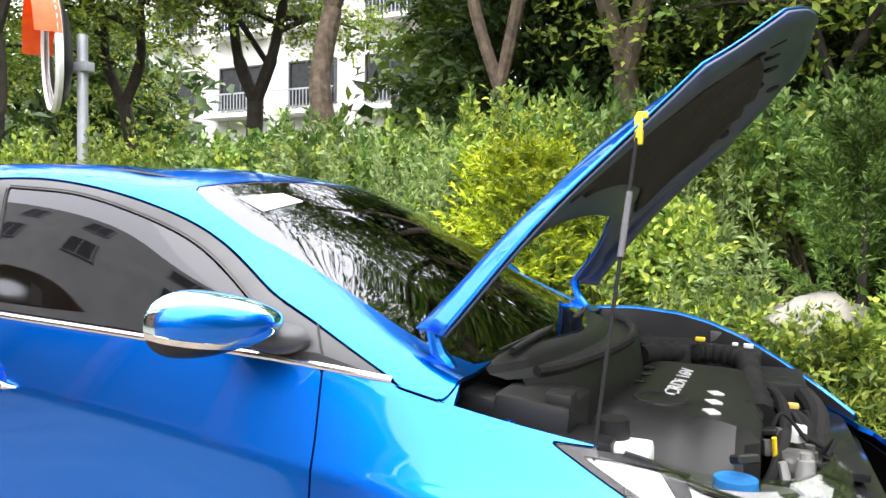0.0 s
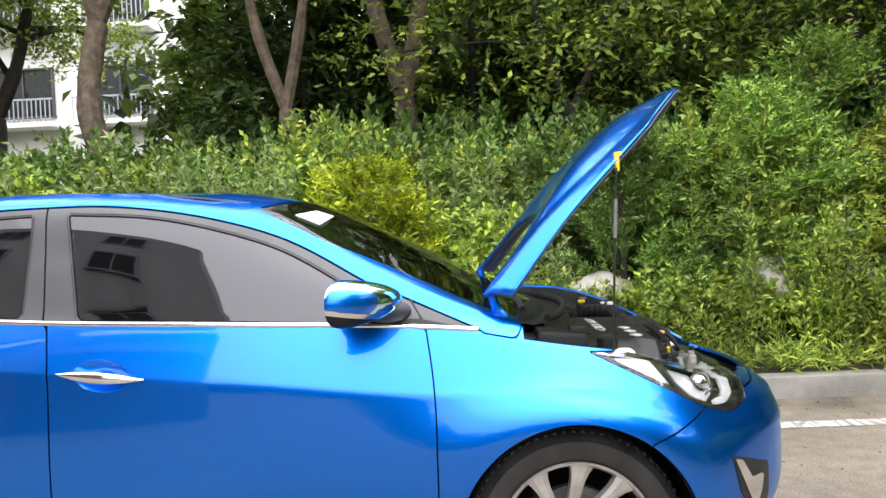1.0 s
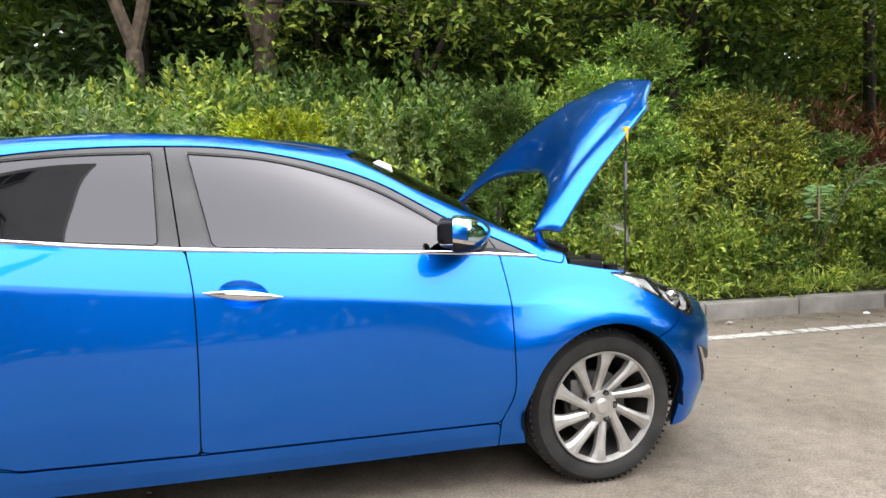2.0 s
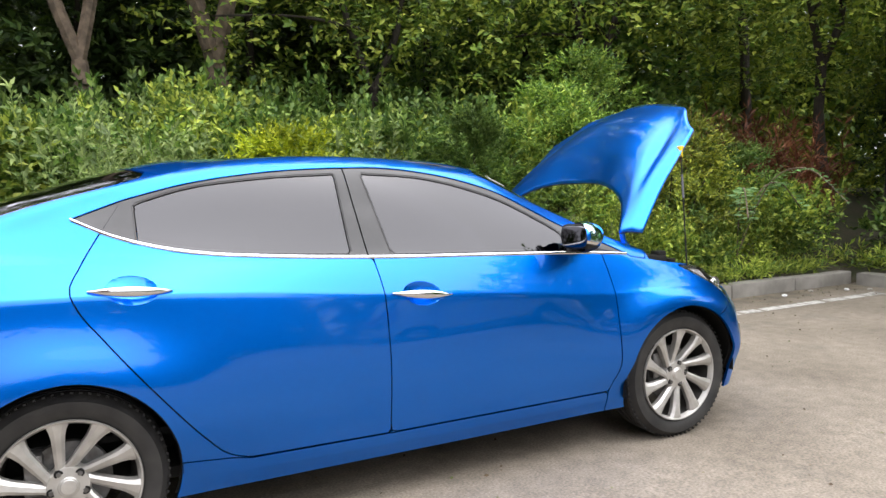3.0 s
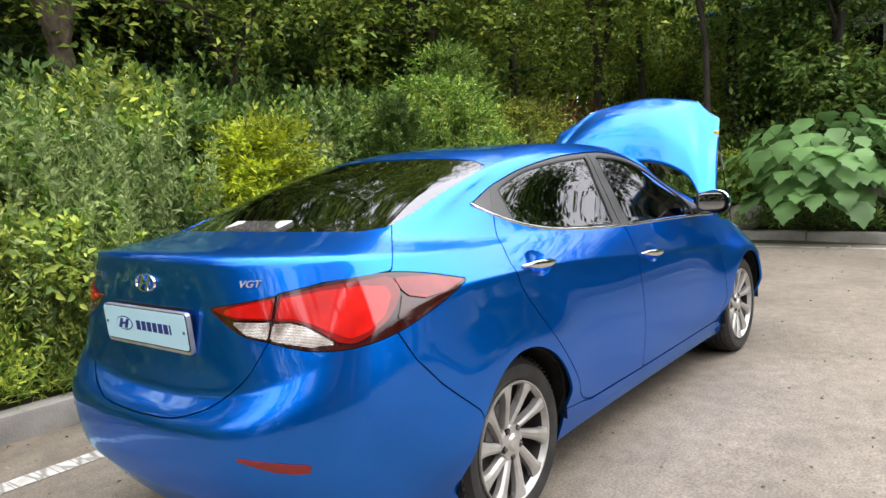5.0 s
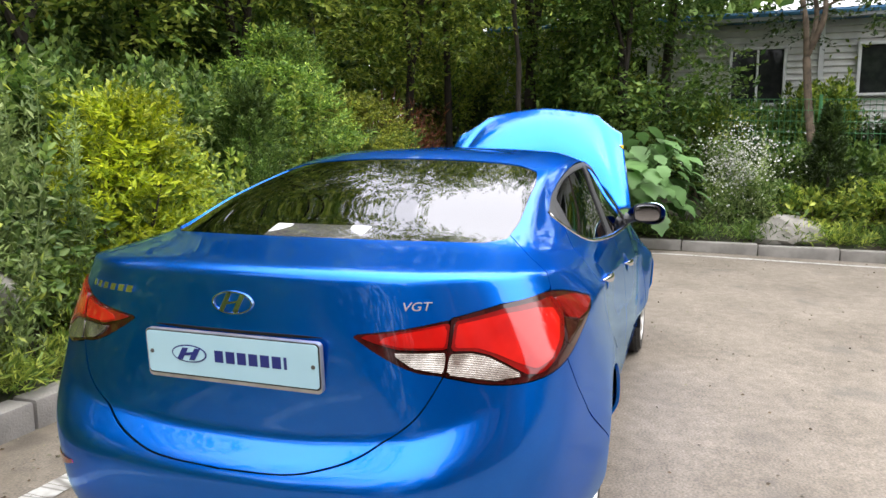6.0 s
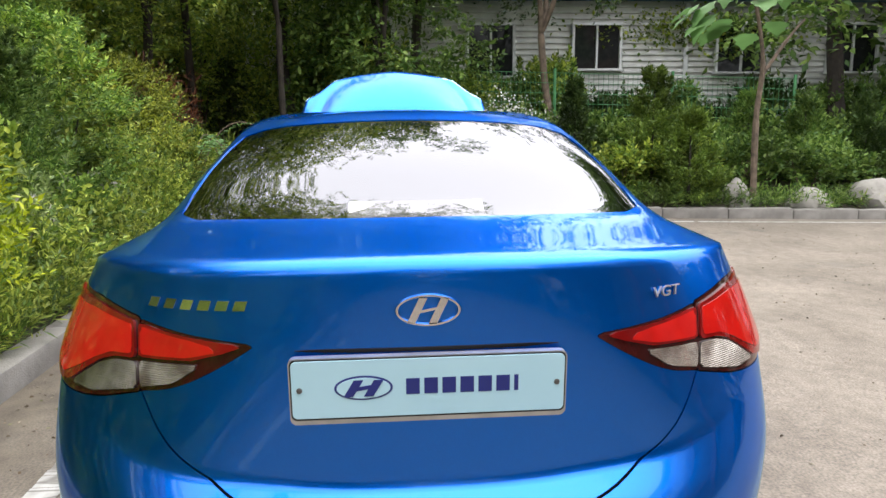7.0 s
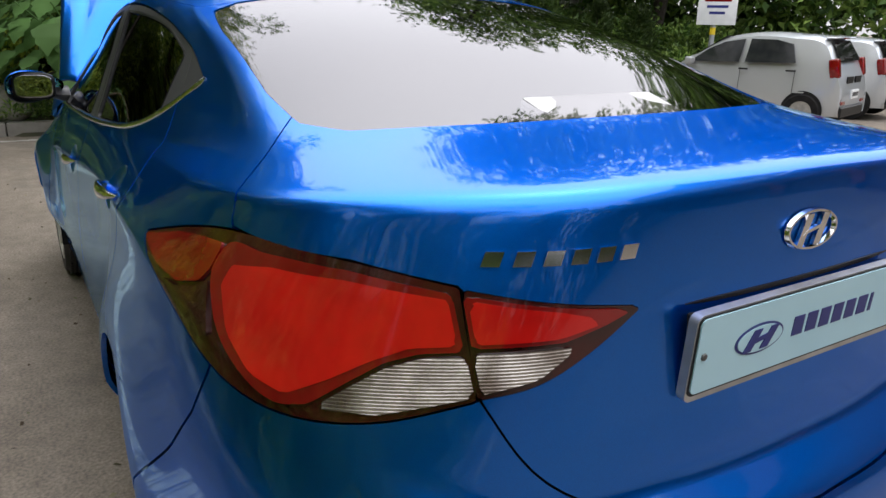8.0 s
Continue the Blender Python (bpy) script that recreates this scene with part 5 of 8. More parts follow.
# ---- cabin ----
cabin = new("cabin")
cabin.parent = car
cabin["label"] = "dark cabin with fabric seats"
bm = bmesh.new()
box(bm, (1.0, 0, .42), (2.5, 1.4, .03), .01)
part("floor_pan", bm, MATT, cabin)
bm = bmesh.new()
rows = []
for y in np.linspace(-.69, .69, 9):
    k = 1 - .25 * (y / .69) ** 2
    rows.append([bm.verts.new((x, y, z)) for x, z in ((2.28 + .32 * (4 * k - 3), .925), (2.20, .955), (2.08, .970), (1.98, .955), (1.93, .88), (1.97, .70), (2.05, .45))])
for A, B in zip(rows, rows[1:]):
    for k in range(6):
        bm.faces.new((A[k], A[k + 1], B[k + 1], B[k]))
part("dashboard", bm, MATT, cabin, "black dashboard")
bm = bmesh.new()
lathe(bm, [(.185 + .014 * math.cos(a), .014 * math.sin(a)) for a in np.linspace(0, 2 * math.pi, 10)], 40, "X")
rod(bm, (0, -.17, 0), (0, .17, 0), .016)
rod(bm, (0, 0, -.17), (0, 0, 0), .016)
bmesh.ops.transform(bm, matrix=pose(1.84, .37, .93, 0, 22, 0), verts=bm.verts)
part("steering_wheel", bm, BLACK, cabin, "black steering wheel")


def seat(x, y, w, h):
    st = new("seat")
    st.parent = cabin
    bm = bmesh.new()
    box(bm, (x + .22, y, .60), (.50, w, .16), .05, 3)
    part("cushion", bm, FABRIC, st)
    bm = bmesh.new()
    box(bm, (x - .06, y, .60 + h / 2), (.14, w, h), .05, 3, Matrix.Rotation(-.30, 4, "Y"))
    part("backrest", bm, FABRIC, st)
    return st


def headrest(x, y, z):
    bm = bmesh.new()
    box(bm, (x, y, z), (.09, .24, .15), .035, 3, Matrix.Rotation(-.25, 4, "Y"))
    for d in (-.05, .05):
        rod(bm, (x, y + d, z - .16), (x, y + d, z - .05), .006)
    part("headrest", bm, FABRIC, cabin)


for y in (-.37, .37):
    seat(1.12, y, .50, .62)
    headrest(1.00, y, 1.20)
    headrest(.13, y, 1.13)
seat(.30, 0, 1.28, .60)
bm = bmesh.new()
box(bm, (-.14, 0, 1.06), (.50, 1.10, .03), .01)
part("parcel_shelf", bm, FABRIC, cabin)
bm = bmesh.new()
box(bm, (-.452, 0, 1.1665), (.10, .34, .016), .006, 2, Matrix.Rotation(radians(-17.5), 4, "Y"))
part("brake_light", bm, plain("pale_grey_housing", (0.52, 0.53, 0.53), (0.45, 0.46, 0.46), 0.5), cabin, "pale high-level brake light housing")
bm = bmesh.new()
box(bm, (1.60, 0, 1.335), (.02, .22, .06), .015)
part("interior_mirror", bm, BLACK, cabin)
# under-body
bm = bmesh.new()
box(bm, (1.25, 0, .25), (3.7, 1.36, .05), .02)
part("underbody", bm, MATT, car)
for s in (-1, 1):
    bm = bmesh.new()
    tube(bm, [(.42, s * .49, 1.372), (.60, s * .505, 1.388), (1.0, s * .512, 1.400), (1.4, s * .50, 1.392), (1.66, s * .475, 1.360)], .006, 6)
    part("roof_seam", bm, SEAL, car, "black roof seam strip")


# ---- ground, kerbs and lines ----
def asphalt_material():
    m, N, L, P = nodes_of("worn_asphalt")
    co = N.new("ShaderNodeTexCoord").outputs["Object"]
    c1, t1 = noise_mix(N, L, (0.158, 0.134, 0.106), (0.245, 0.212, 0.172), 1.1, 8, .3, .7, vec=co)
    c2, t2 = noise_mix(N, L, (0.35, 0.35, 0.35), (1.35, 1.32, 1.28), 85.0, 4, .32, .72, vec=co)
    mul = N.new("ShaderNodeMix")
    mul.data_type, mul.blend_type = "RGBA", "MULTIPLY"
    mul.inputs[0].default_value = 0.6
    L.new(c1, mul.inputs[6]), L.new(c2, mul.inputs[7])
    c3, _ = noise_mix(N, L, (0.78, 0.77, 0.76), (1.12, 1.12, 1.12), 11.0, 6, .35, .65, vec=co)
    mul2 = N.new("ShaderNodeMix")
    mul2.data_type, mul2.blend_type = "RGBA", "MULTIPLY"
    mul2.inputs[0].default_value = 0.7
    L.new(mul.outputs[2], mul2.inputs[6]), L.new(c3, mul2.inputs[7])
    # dark oil and damp stains, broad and narrow
    st = N.new("ShaderNodeTexNoise")
    st.inputs["Scale"].default_value, st.inputs["Detail"].default_value = 1.7, 8
    L.new(co, st.inputs["Vector"])
    r = N.new("ShaderNodeMapRange")
    r.inputs["From Min"].default_value, r.inputs["From Max"].default_value = 0.60, 0.72
    r.inputs["To Min"].default_value, r.inputs["To Max"].default_value = 0.0, 0.45
    L.new(st.outputs["Fac"], r.inputs["Value"])
    dk = N.new("ShaderNodeMix")
    dk.data_type = "RGBA"
    L.new(r.outputs[0], dk.inputs[0]), L.new(mul2.outputs[2], dk.inputs[6])
    dk.inputs[7].default_value = (0.085, 0.078, 0.068, 1)
    # sandy dirt washed into the gutter by the hedge
    sep = N.new("ShaderNodeSeparateXYZ")
    L.new(co, sep.inputs[0])
    sn = N.new("ShaderNodeTexNoise")
    sn.inputs["Scale"].default_value, sn.inputs["Detail"].default_value = 2.4, 7
    L.new(co, sn.inputs["Vector"])
    wob = N.new("ShaderNodeMath")
    wob.operation = "MULTIPLY_ADD"
    wob.inputs[1].default_value, wob.inputs[2].default_value = 1.3, -0.65
    L.new(sn.outputs["Fac"], wob.inputs[0])
    add = N.new("ShaderNodeMath")
    add.operation = "ADD"
    L.new(sep.outputs[1], add.inputs[0]), L.new(wob.outputs[0], add.inputs[1])
    gut = N.new("ShaderNodeMapRange")
    gut.inputs["From Min"].default_value, gut.inputs["From Max"].default_value = 1.45, 2.0
    gut.inputs["To Min"].default_value, gut.inputs["To Max"].default_value = 0.0, 0.85
    L.new(add.outputs[0], gut.inputs["Value"])
    sand = N.new("ShaderNodeMix")
    sand.data_type = "RGBA"
    sc, _ = noise_mix(N, L, (0.15, 0.123, 0.088), (0.06, 0.05, 0.037), 4.0, 6, .35, .65, vec=co)
    L.new(gut.outputs[0], sand.inputs[0]), L.new(dk.outputs[2], sand.inputs[6]), L.new(sc, sand.inputs[7])
    L.new(sand.outputs[2], P.inputs["Base Color"])
    P.inputs["Roughness"].default_value = 0.9
    b = N.new("ShaderNodeBump")
    b.inputs["Strength"].default_value, b.inputs["Distance"].default_value = 0.6, 0.006
    L.new(t2.outputs["Fac"], b.inputs["Height"])
    L.new(b.outputs[0], P.inputs["Normal"])
    return m


def cracked_line():
    """Thick white road paint, cracked across and worn through to the asphalt."""
    m, N, L, P = nodes_of("worn_white_line")
    co = N.new("ShaderNodeNewGeometry").outputs["Position"]
    col, _ = noise_mix(N, L, (0.52, 0.51, 0.48), (0.36, 0.345, 0.32), 14.0, 6, vec=co)
    mp = N.new("ShaderNodeMapping")
    mp.inputs["Rotation"].default_value = (0, 0, 0.12)
    mp.inputs["Scale"].default_value = (13.0, 2.2, 1.0)
    L.new(co, mp.inputs["Vector"])
    vo = N.new("ShaderNodeTexVoronoi")
    vo.feature = "DISTANCE_TO_EDGE"
    vo.inputs["Scale"].default_value = 1.0
    L.new(mp.outputs[0], vo.inputs["Vector"])
    crack = N.new("ShaderNodeMapRange")
    crack.inputs["From Min"].default_value, crack.inputs["From Max"].default_value = 0.02, 0.09
    crack.inputs["To Min"].default_value, crack.inputs["To Max"].default_value = 0.75, 0.0
    L.new(vo.outputs["Distance"], crack.inputs["Value"])
    mix = N.new("ShaderNodeMix")
    mix.data_type = "RGBA"
    L.new(crack.outputs[0], mix.inputs[0]), L.new(col, mix.inputs[6])
    mix.inputs[7].default_value = (0.13, 0.12, 0.10, 1)
    L.new(mix.outputs[2], P.inputs["Base Color"])
    P.inputs["Roughness"].default_value = 0.8
    b = N.new("ShaderNodeBump")
    b.inputs["Strength"].default_value, b.inputs["Distance"].default_value = 0.5, 0.004
    b.invert = True
    L.new(crack.outputs[0], b.inputs["Height"])
    L.new(b.outputs[0], P.inputs["Normal"])
    return m


ASPHALT = asphalt_material()
CONCRETE = plain("kerb_concrete", (0.27, 0.255, 0.23), (0.19, 0.178, 0.16), 0.9, scale=5, bumpy=0.5, bscale=90)
LINEPAINT = cracked_line()
SOIL = plain("leafy_soil", (0.055, 0.045, 0.028), (0.035, 0.042, 0.018), 0.95, scale=3, bumpy=0.8, bscale=25)
ROCK = plain("pale_granite", (0.36, 0.34, 0.30), (0.22, 0.205, 0.18), 0.85, scale=4, bumpy=0.8, bscale=12)


def left_kerb(x):
    """Where the kerb beside the car runs: y of its face at x."""
    return 2.03 + 0.004 * x


def front_kerb(y):
    """Where the kerb ahead runs: x of its face at y."""
    return 8.2 + 0.04 * y


def fall(y):
    """The tarmac drops gently away from the hedge."""
    return -0.02 * max(0.0, min(20.0, -1.0 - y))


def rise(x, y):
    """Height of the ground: level tarmac, a planted bank behind the kerbs."""
    a = max(0.0, y - left_kerb(x) - 0.16)
    b = max(0.0, x - front_kerb(y) - 0.16)
    if a <= 0 and b <= 0:
        return fall(y)
    h = 0.0
    if a > 0:
        h = max(h, 0.12 + min(0.95, 0.42 * a))
    if b > 0 and (a > 0 or y < left_kerb(x)):
        h = max(h, 0.12 + min(0.7, 0.16 * b))
    return h + fall(y)


def make_ground():
    xs = np.unique(np.r_[np.linspace(-400, -14, 10), np.arange(-14, 18.01, 0.25), np.linspace(18, 400, 10)])
    ys = np.unique(np.r_[np.linspace(-400, -18, 10), np.arange(-18, 14.01, 0.25), np.linspace(14, 400, 10)])
    V = [(x, y, fall(y)) for y in ys for x in xs]
    n = len(xs)
    F = [(j * n + i, j * n + i + 1, (j + 1) * n + i + 1, (j + 1) * n + i) for j in range(len(ys) - 1) for i in range(n - 1)]
    return tagged(mesh_object("ground", V, F, ASPHALT, smooth=False), "pale worn asphalt of a car park with small stains", "ground", kind="structure")


make_ground()


def make_bank():
    """Planted soil behind the kerbs, a mound over the ground."""
    V, F = [], []
    xs, ys = np.arange(-24, 34.01, 0.4), np.arange(-30, 30.01, 0.4)
    idx = {}
    for j, y in enumerate(ys):
        for i, x in enumerate(xs):
            h = rise(x, y) - fall(y)
            if h > 0:
                h += 0.06 * noise.noise((x * .9, y * .9, 0))
            idx[i, j] = len(V)
            V.append((x, y, fall(y) + (h - 0.02 if h > 0 else -0.05)))
    for j in range(len(ys) - 1):
        for i in range(len(xs) - 1):
            q = (idx[i, j], idx[i + 1, j], idx[i + 1, j + 1], idx[i, j + 1])
            if any(V[k][2] > fall(V[k][1]) for k in q):
                F.append(q)
    return tagged(mesh_object("planting_bank", V, F, SOIL), "dark soil bank under shrubs and weeds behind the kerb", "soil bank", kind="structure")


make_bank()


def kerb_run(name, pts, label):
    """A run of concrete kerb stones, each 1 m long with open joints."""
    run = empty(name, label, "kerb", kind="structure")
    me = None
    for (x0, y0), (x1, y1) in zip(pts, pts[1:]):
        n = max(1, round(math.hypot(x1 - x0, y1 - y0) / 1.0))
        a = math.atan2(y1 - y0, x1 - x0)
        step = math.hypot(x1 - x0, y1 - y0) / n
        for i in range(n):
            t = (i + .5) / n
            bm = bmesh.new()
            box(bm, (0, 0, 0), (step - .012, .17, .30), .018, 2)
            for v in bm.verts:
                v.co += Vector((random.uniform(-1, 1), random.uniform(-1, 1), random.uniform(-1, 1))) * .0025
            ob = part("kerb_stone", bm, CONCRETE, run)
            ob.matrix_basis = pose(x0 + (x1 - x0) * t, y0 + (y1 - y0) * t, fall(y0 + (y1 - y0) * t) + random.uniform(-.004, .004), random.uniform(-.6, .6), random.uniform(-.3, .3), math.degrees(a))
    return run


corner = (front_kerb(2.06), 2.06)
kerb_run("kerb_left", [(-10, left_kerb(-10) + .085), (corner[0] + .085, corner[1] + .085)], "weathered concrete kerb stones below the hedge")
kerb_run("kerb_front", [(corner[0] + .085, corner[1] - .1), (front_kerb(-16) + .085, -16)], "weathered concrete kerb stones across the parking bays")


def painted_line(name, pts, w, label):
    """A worn painted line with ragged, broken edges."""
    V, F = [], []
    for (x0, y0), (x1, y1) in zip(pts, pts[1:]):
        L = math.hypot(x1 - x0, y1 - y0)
        dx, dy = (x1 - x0) / L, (y1 - y0) / L
        n = int(L / .05)
        for i in range(n):
            if random.random() < .02:
                continue
            a, b = i * .05 + (.004 if i % 2 else 0), (i + 1) * .05
            wa, wb = (w / 2 + random.uniform(-.005, .004) for _ in range(2))
            k = len(V)
            for d, ww in ((a, -wa), (b, -wa), (b, wb), (a, wb)):
                V.append((x0 + dx * d - dy * ww, y0 + dy * d + dx * ww, .004 + fall(y0 + dy * d + dx * ww)))
            F.append((k, k + 1, k + 2, k + 3))
    return tagged(mesh_object(name, V, F, LINEPAINT, smooth=False), label, "road marking", kind="structure")


painted_line("road_marking_left", [(-8, 1.40), (7.85, 1.40)], .13, "cracked white bay line on the asphalt")
painted_line("road_marking_front", [(7.85, 1.50), (front_kerb(-15) - .32, -15)], .10, "thin worn white line along the kerb")


# ---- wheels ----
TYRE = plain("dusty_tyre_rubber", (0.010, 0.010, 0.0105), (0.028, 0.027, 0.026), 0.62, scale=9, bumpy=0.15, bscale=220)


# brake dust, coloured darker still to stand for the shade behind the spokes
BARREL = plain("dusty_shaded_barrel", (0.05, 0.048, 0.045), (0.025, 0.024, 0.023), 0.6, 0.4, scale=12)


def make_wheel(parent, x, y, s, turn):
    """Tyre, ten-spoke alloy rim, nuts and brake; s is the outer side."""
    w = new("wheel")
    w.parent = parent
    w.matrix_basis = pose(x, y, .316) @ (pose(0, 0, 0) if s < 0 else pose(0, 0, 0, 0, 0, 180))
    bm = bmesh.new()
    R, r, hw = .318, .230, .098
    prof = [(r - .012, hw - .028), (r, hw - .008), (r + .012, hw - .001), (r + .035, hw + .006), (r + .06, hw + .004), (R - .022, hw - .006), (R - .008, hw - .020), (R - .002, hw - .034)]
    tread = []
    for g in (.052, .018, -.018, -.052):
        tread += [(R, g + .007), (R - .008, g + .005), (R - .008, g - .005), (R, g - .007)]
    full = prof + tread + [(a, -b) for a, b in reversed(prof)]
    lathe(bm, [(a, -b) for a, b in full], 96)
    part("tyre", bm, TYRE, w, "worn black tyre with tread grooves")
    # lugs along the shoulder, one ring of blocks
    bm = bmesh.new()
    for i in range(72):
        a = 2 * math.pi * i / 72
        box(bm, (0, 0, 0), (.006, .026, .010), 0, 1, Matrix.Rotation(-a, 4, "Y") @ Matrix.Translation((R - .0065, -(hw - .027), 0)) @ Matrix.Rotation(.35, 4, "Z"))
    part("tread_ring", bm, TYRE, w)
    bm = bmesh.new()
    lathe(bm, [(.2305, -hw + .004), (.2275, -hw - .004), (.223, -hw - .003), (.219, -hw + .005), (.212, -hw + .022)], 72)
    part("rim", bm, ALLOY, w, "silver alloy rim")
    bm = bmesh.new()
    lathe(bm, [(.212, -hw + .020), (.200, .03), (.198, .09), (.22, .096)], 72)
    part("barrel", bm, BARREL, w, "dusty inside of the rim, darkened as shade behind the spokes")
    # spokes in five pairs, each straight but swept back, the pairs meeting by the nuts
    for k in range(10):
        p, sgn = 2 * math.pi * (k // 2) / 5 + turn, (-1, 1)[k % 2]
        a_in, a_out = p + .46 + sgn * .42, p + sgn * .314
        start = Vector((math.cos(a_in), 0, math.sin(a_in))) * .050
        end = Vector((math.cos(a_out), 0, math.sin(a_out))) * .222
        q = (end - start).normalized().cross(Vector((0, 1, 0)))
        bm = bmesh.new()
        n, rows = 8, []
        for i in range(n):
            t = i / (n - 1)
            half = .0150 + .0110 * t ** 1.3 + (.014 * ((t - .8) / .2) if t > .8 else 0) + (.006 if t < .1 else 0)
            y = -hw + .002 + .024 * (1 - t) ** 1.5
            o = start.lerp(end, t)
            rows.append([bm.verts.new(o + q * u * half + Vector((0, y + d, 0))) for u, d in ((-1, .030), (-.96, .010), (-.45, .001), (.35, -.003), (.90, .002), (1, .030))])
        for A, B in zip(rows, rows[1:]):
            for i in range(5):
                bm.faces.new((A[i], A[i + 1], B[i + 1], B[i]))
            bm.faces.new((A[5], A[0], B[0], B[5]))
        bm.faces.new(rows[0]), bm.faces.new(rows[-1])
        part("spoke", bm, ALLOY, w, angle=8)
    bm = bmesh.new()
    lathe(bm, [(.0005, -hw + .010), (.030, -hw + .011), (.034, -hw + .015), (.064, -hw + .0185), (.070, -hw + .03), (.070, -hw + .07), (.001, -hw + .07)], 40)
    part("hub", bm, ALLOY, w)
    bm = bmesh.new()
    lathe(bm, [(.0005, -hw + .006), (.024, -hw + .007), (.0285, -hw + .012), (.029, -hw + .02)], 32)
    cap = part("centre_cap", bm, ALLOY, w, "silver centre cap with a plain badge")
    for k in range(5):
        a = 2 * math.pi * k / 5 + turn + .12
        c = Vector((math.cos(a), 0, math.sin(a))) * .054
        bm = bmesh.new()
        rod(bm, c + Vector((0, -hw + .04, 0)), c + Vector((0, -hw + .0168, 0)), .0145, .0145, 20)
        part("nut_recess", bm, BLACK, w)
        bm = bmesh.new()
        rod(bm, c + Vector((0, -hw + .03, 0)), c + Vector((0, -hw + .010, 0)), .0095, .008, 6)
        part("wheel_nut", bm, STEEL, w)
    bm = bmesh.new()
    lathe(bm, [(.05, -.02), (.135, -.02), (.137, -.016), (.137, .002), (.05, .004)], 48)
    part("brake_disc", bm, STEEL, w)
    bm = bmesh.new()
    box(bm, (-.10, -.01, .05), (.06, .09, .13), .015)
    part("brake_calliper", bm, STEEL, w)
    return w


for s in (-1, 1):
    make_wheel(car, 2.703, s * .728, s, 1.17)
    make_wheel(car, 0.003, s * .728, s, .73)
    # wheel-house liners
    for x in (2.705, .005):
        bm = bmesh.new()
        seg, n = 24, []
        for yy in (.838, .50):
            n.append([bm.verts.new((x + .358 * math.cos(a), s * yy, .322 + .358 * math.sin(a))) for a in np.linspace(-.08, math.pi + .2, seg)])
        for i in range(seg - 1):
            bm.faces.new((n[0][i], n[0][i + 1], n[1][i + 1], n[1][i]))
        bm.faces.new(n[1])
        part("wheel_house", bm, MATT, car, "black wheel-arch liner")


# ---- plants: clouds of small folded leaves ----
LEAF_FRESH = leaf_material("fresh_leaves", [(0.0591, 0.112, 0.0189), (0.139, 0.23, 0.0347), (0.301, 0.375, 0.0567), (0.521, 0.582, 0.102)])
LEAF_MID = leaf_material("mid_green_leaves", [(0.0373, 0.0845, 0.0189), (0.0853, 0.164, 0.0315), (0.166, 0.26, 0.0536), (0.267, 0.372, 0.0867)])
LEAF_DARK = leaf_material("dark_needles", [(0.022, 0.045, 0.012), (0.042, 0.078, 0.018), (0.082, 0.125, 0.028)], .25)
LEAF_OLIVE = leaf_material("olive_needles", [(0.0561, 0.101, 0.0176), (0.117, 0.185, 0.0294), (0.224, 0.308, 0.0515)], .3)
LEAF_GOLD = leaf_material("golden_conifer", [(0.10, 0.16, 0.010), (0.24, 0.32, 0.014), (0.40, 0.47, 0.018), (0.54, 0.57, 0.026)])
LEAF_SPRAY = leaf_material("green_fan_needles", [(0.056, 0.119, 0.023), (0.119, 0.231, 0.0384), (0.238, 0.378, 0.0576), (0.42, 0.532, 0.0864)], .3)
LEAF_YEW = leaf_material("olive_gold_needles", [(0.0686, 0.0938, 0.0154), (0.149, 0.188, 0.0246), (0.286, 0.331, 0.04), (0.458, 0.463, 0.0616)], .3)
LEAF_GREY = leaf_material("grey_green_weed", [(0.0975, 0.149, 0.0473), (0.182, 0.253, 0.0788), (0.338, 0.414, 0.147)])
LEAF_BIG = leaf_material("large_pale_leaves", [(0.11, 0.22, 0.06), (0.16, 0.30, 0.10), (0.24, 0.38, 0.16)])
LEAF_RUST = leaf_material("dry_rusty_twigs", [(0.09, 0.03, 0.018), (0.18, 0.065, 0.032), (0.26, 0.11, 0.05)])
PETAL = leaf_material("white_petals", [(0.55, 0.55, 0.50), (0.75, 0.75, 0.70)])
BARK = plain("brown_bark", (0.19, 0.14, 0.10), (0.085, 0.065, 0.048), 0.9, scale=9, bumpy=0.9, bscale=30)
BARK_DARK = plain("dark_bark", (0.045, 0.036, 0.028), (0.025, 0.02, 0.016), 0.9, scale=9, bumpy=0.9, bscale=30)
rng = np.random.default_rng(7)


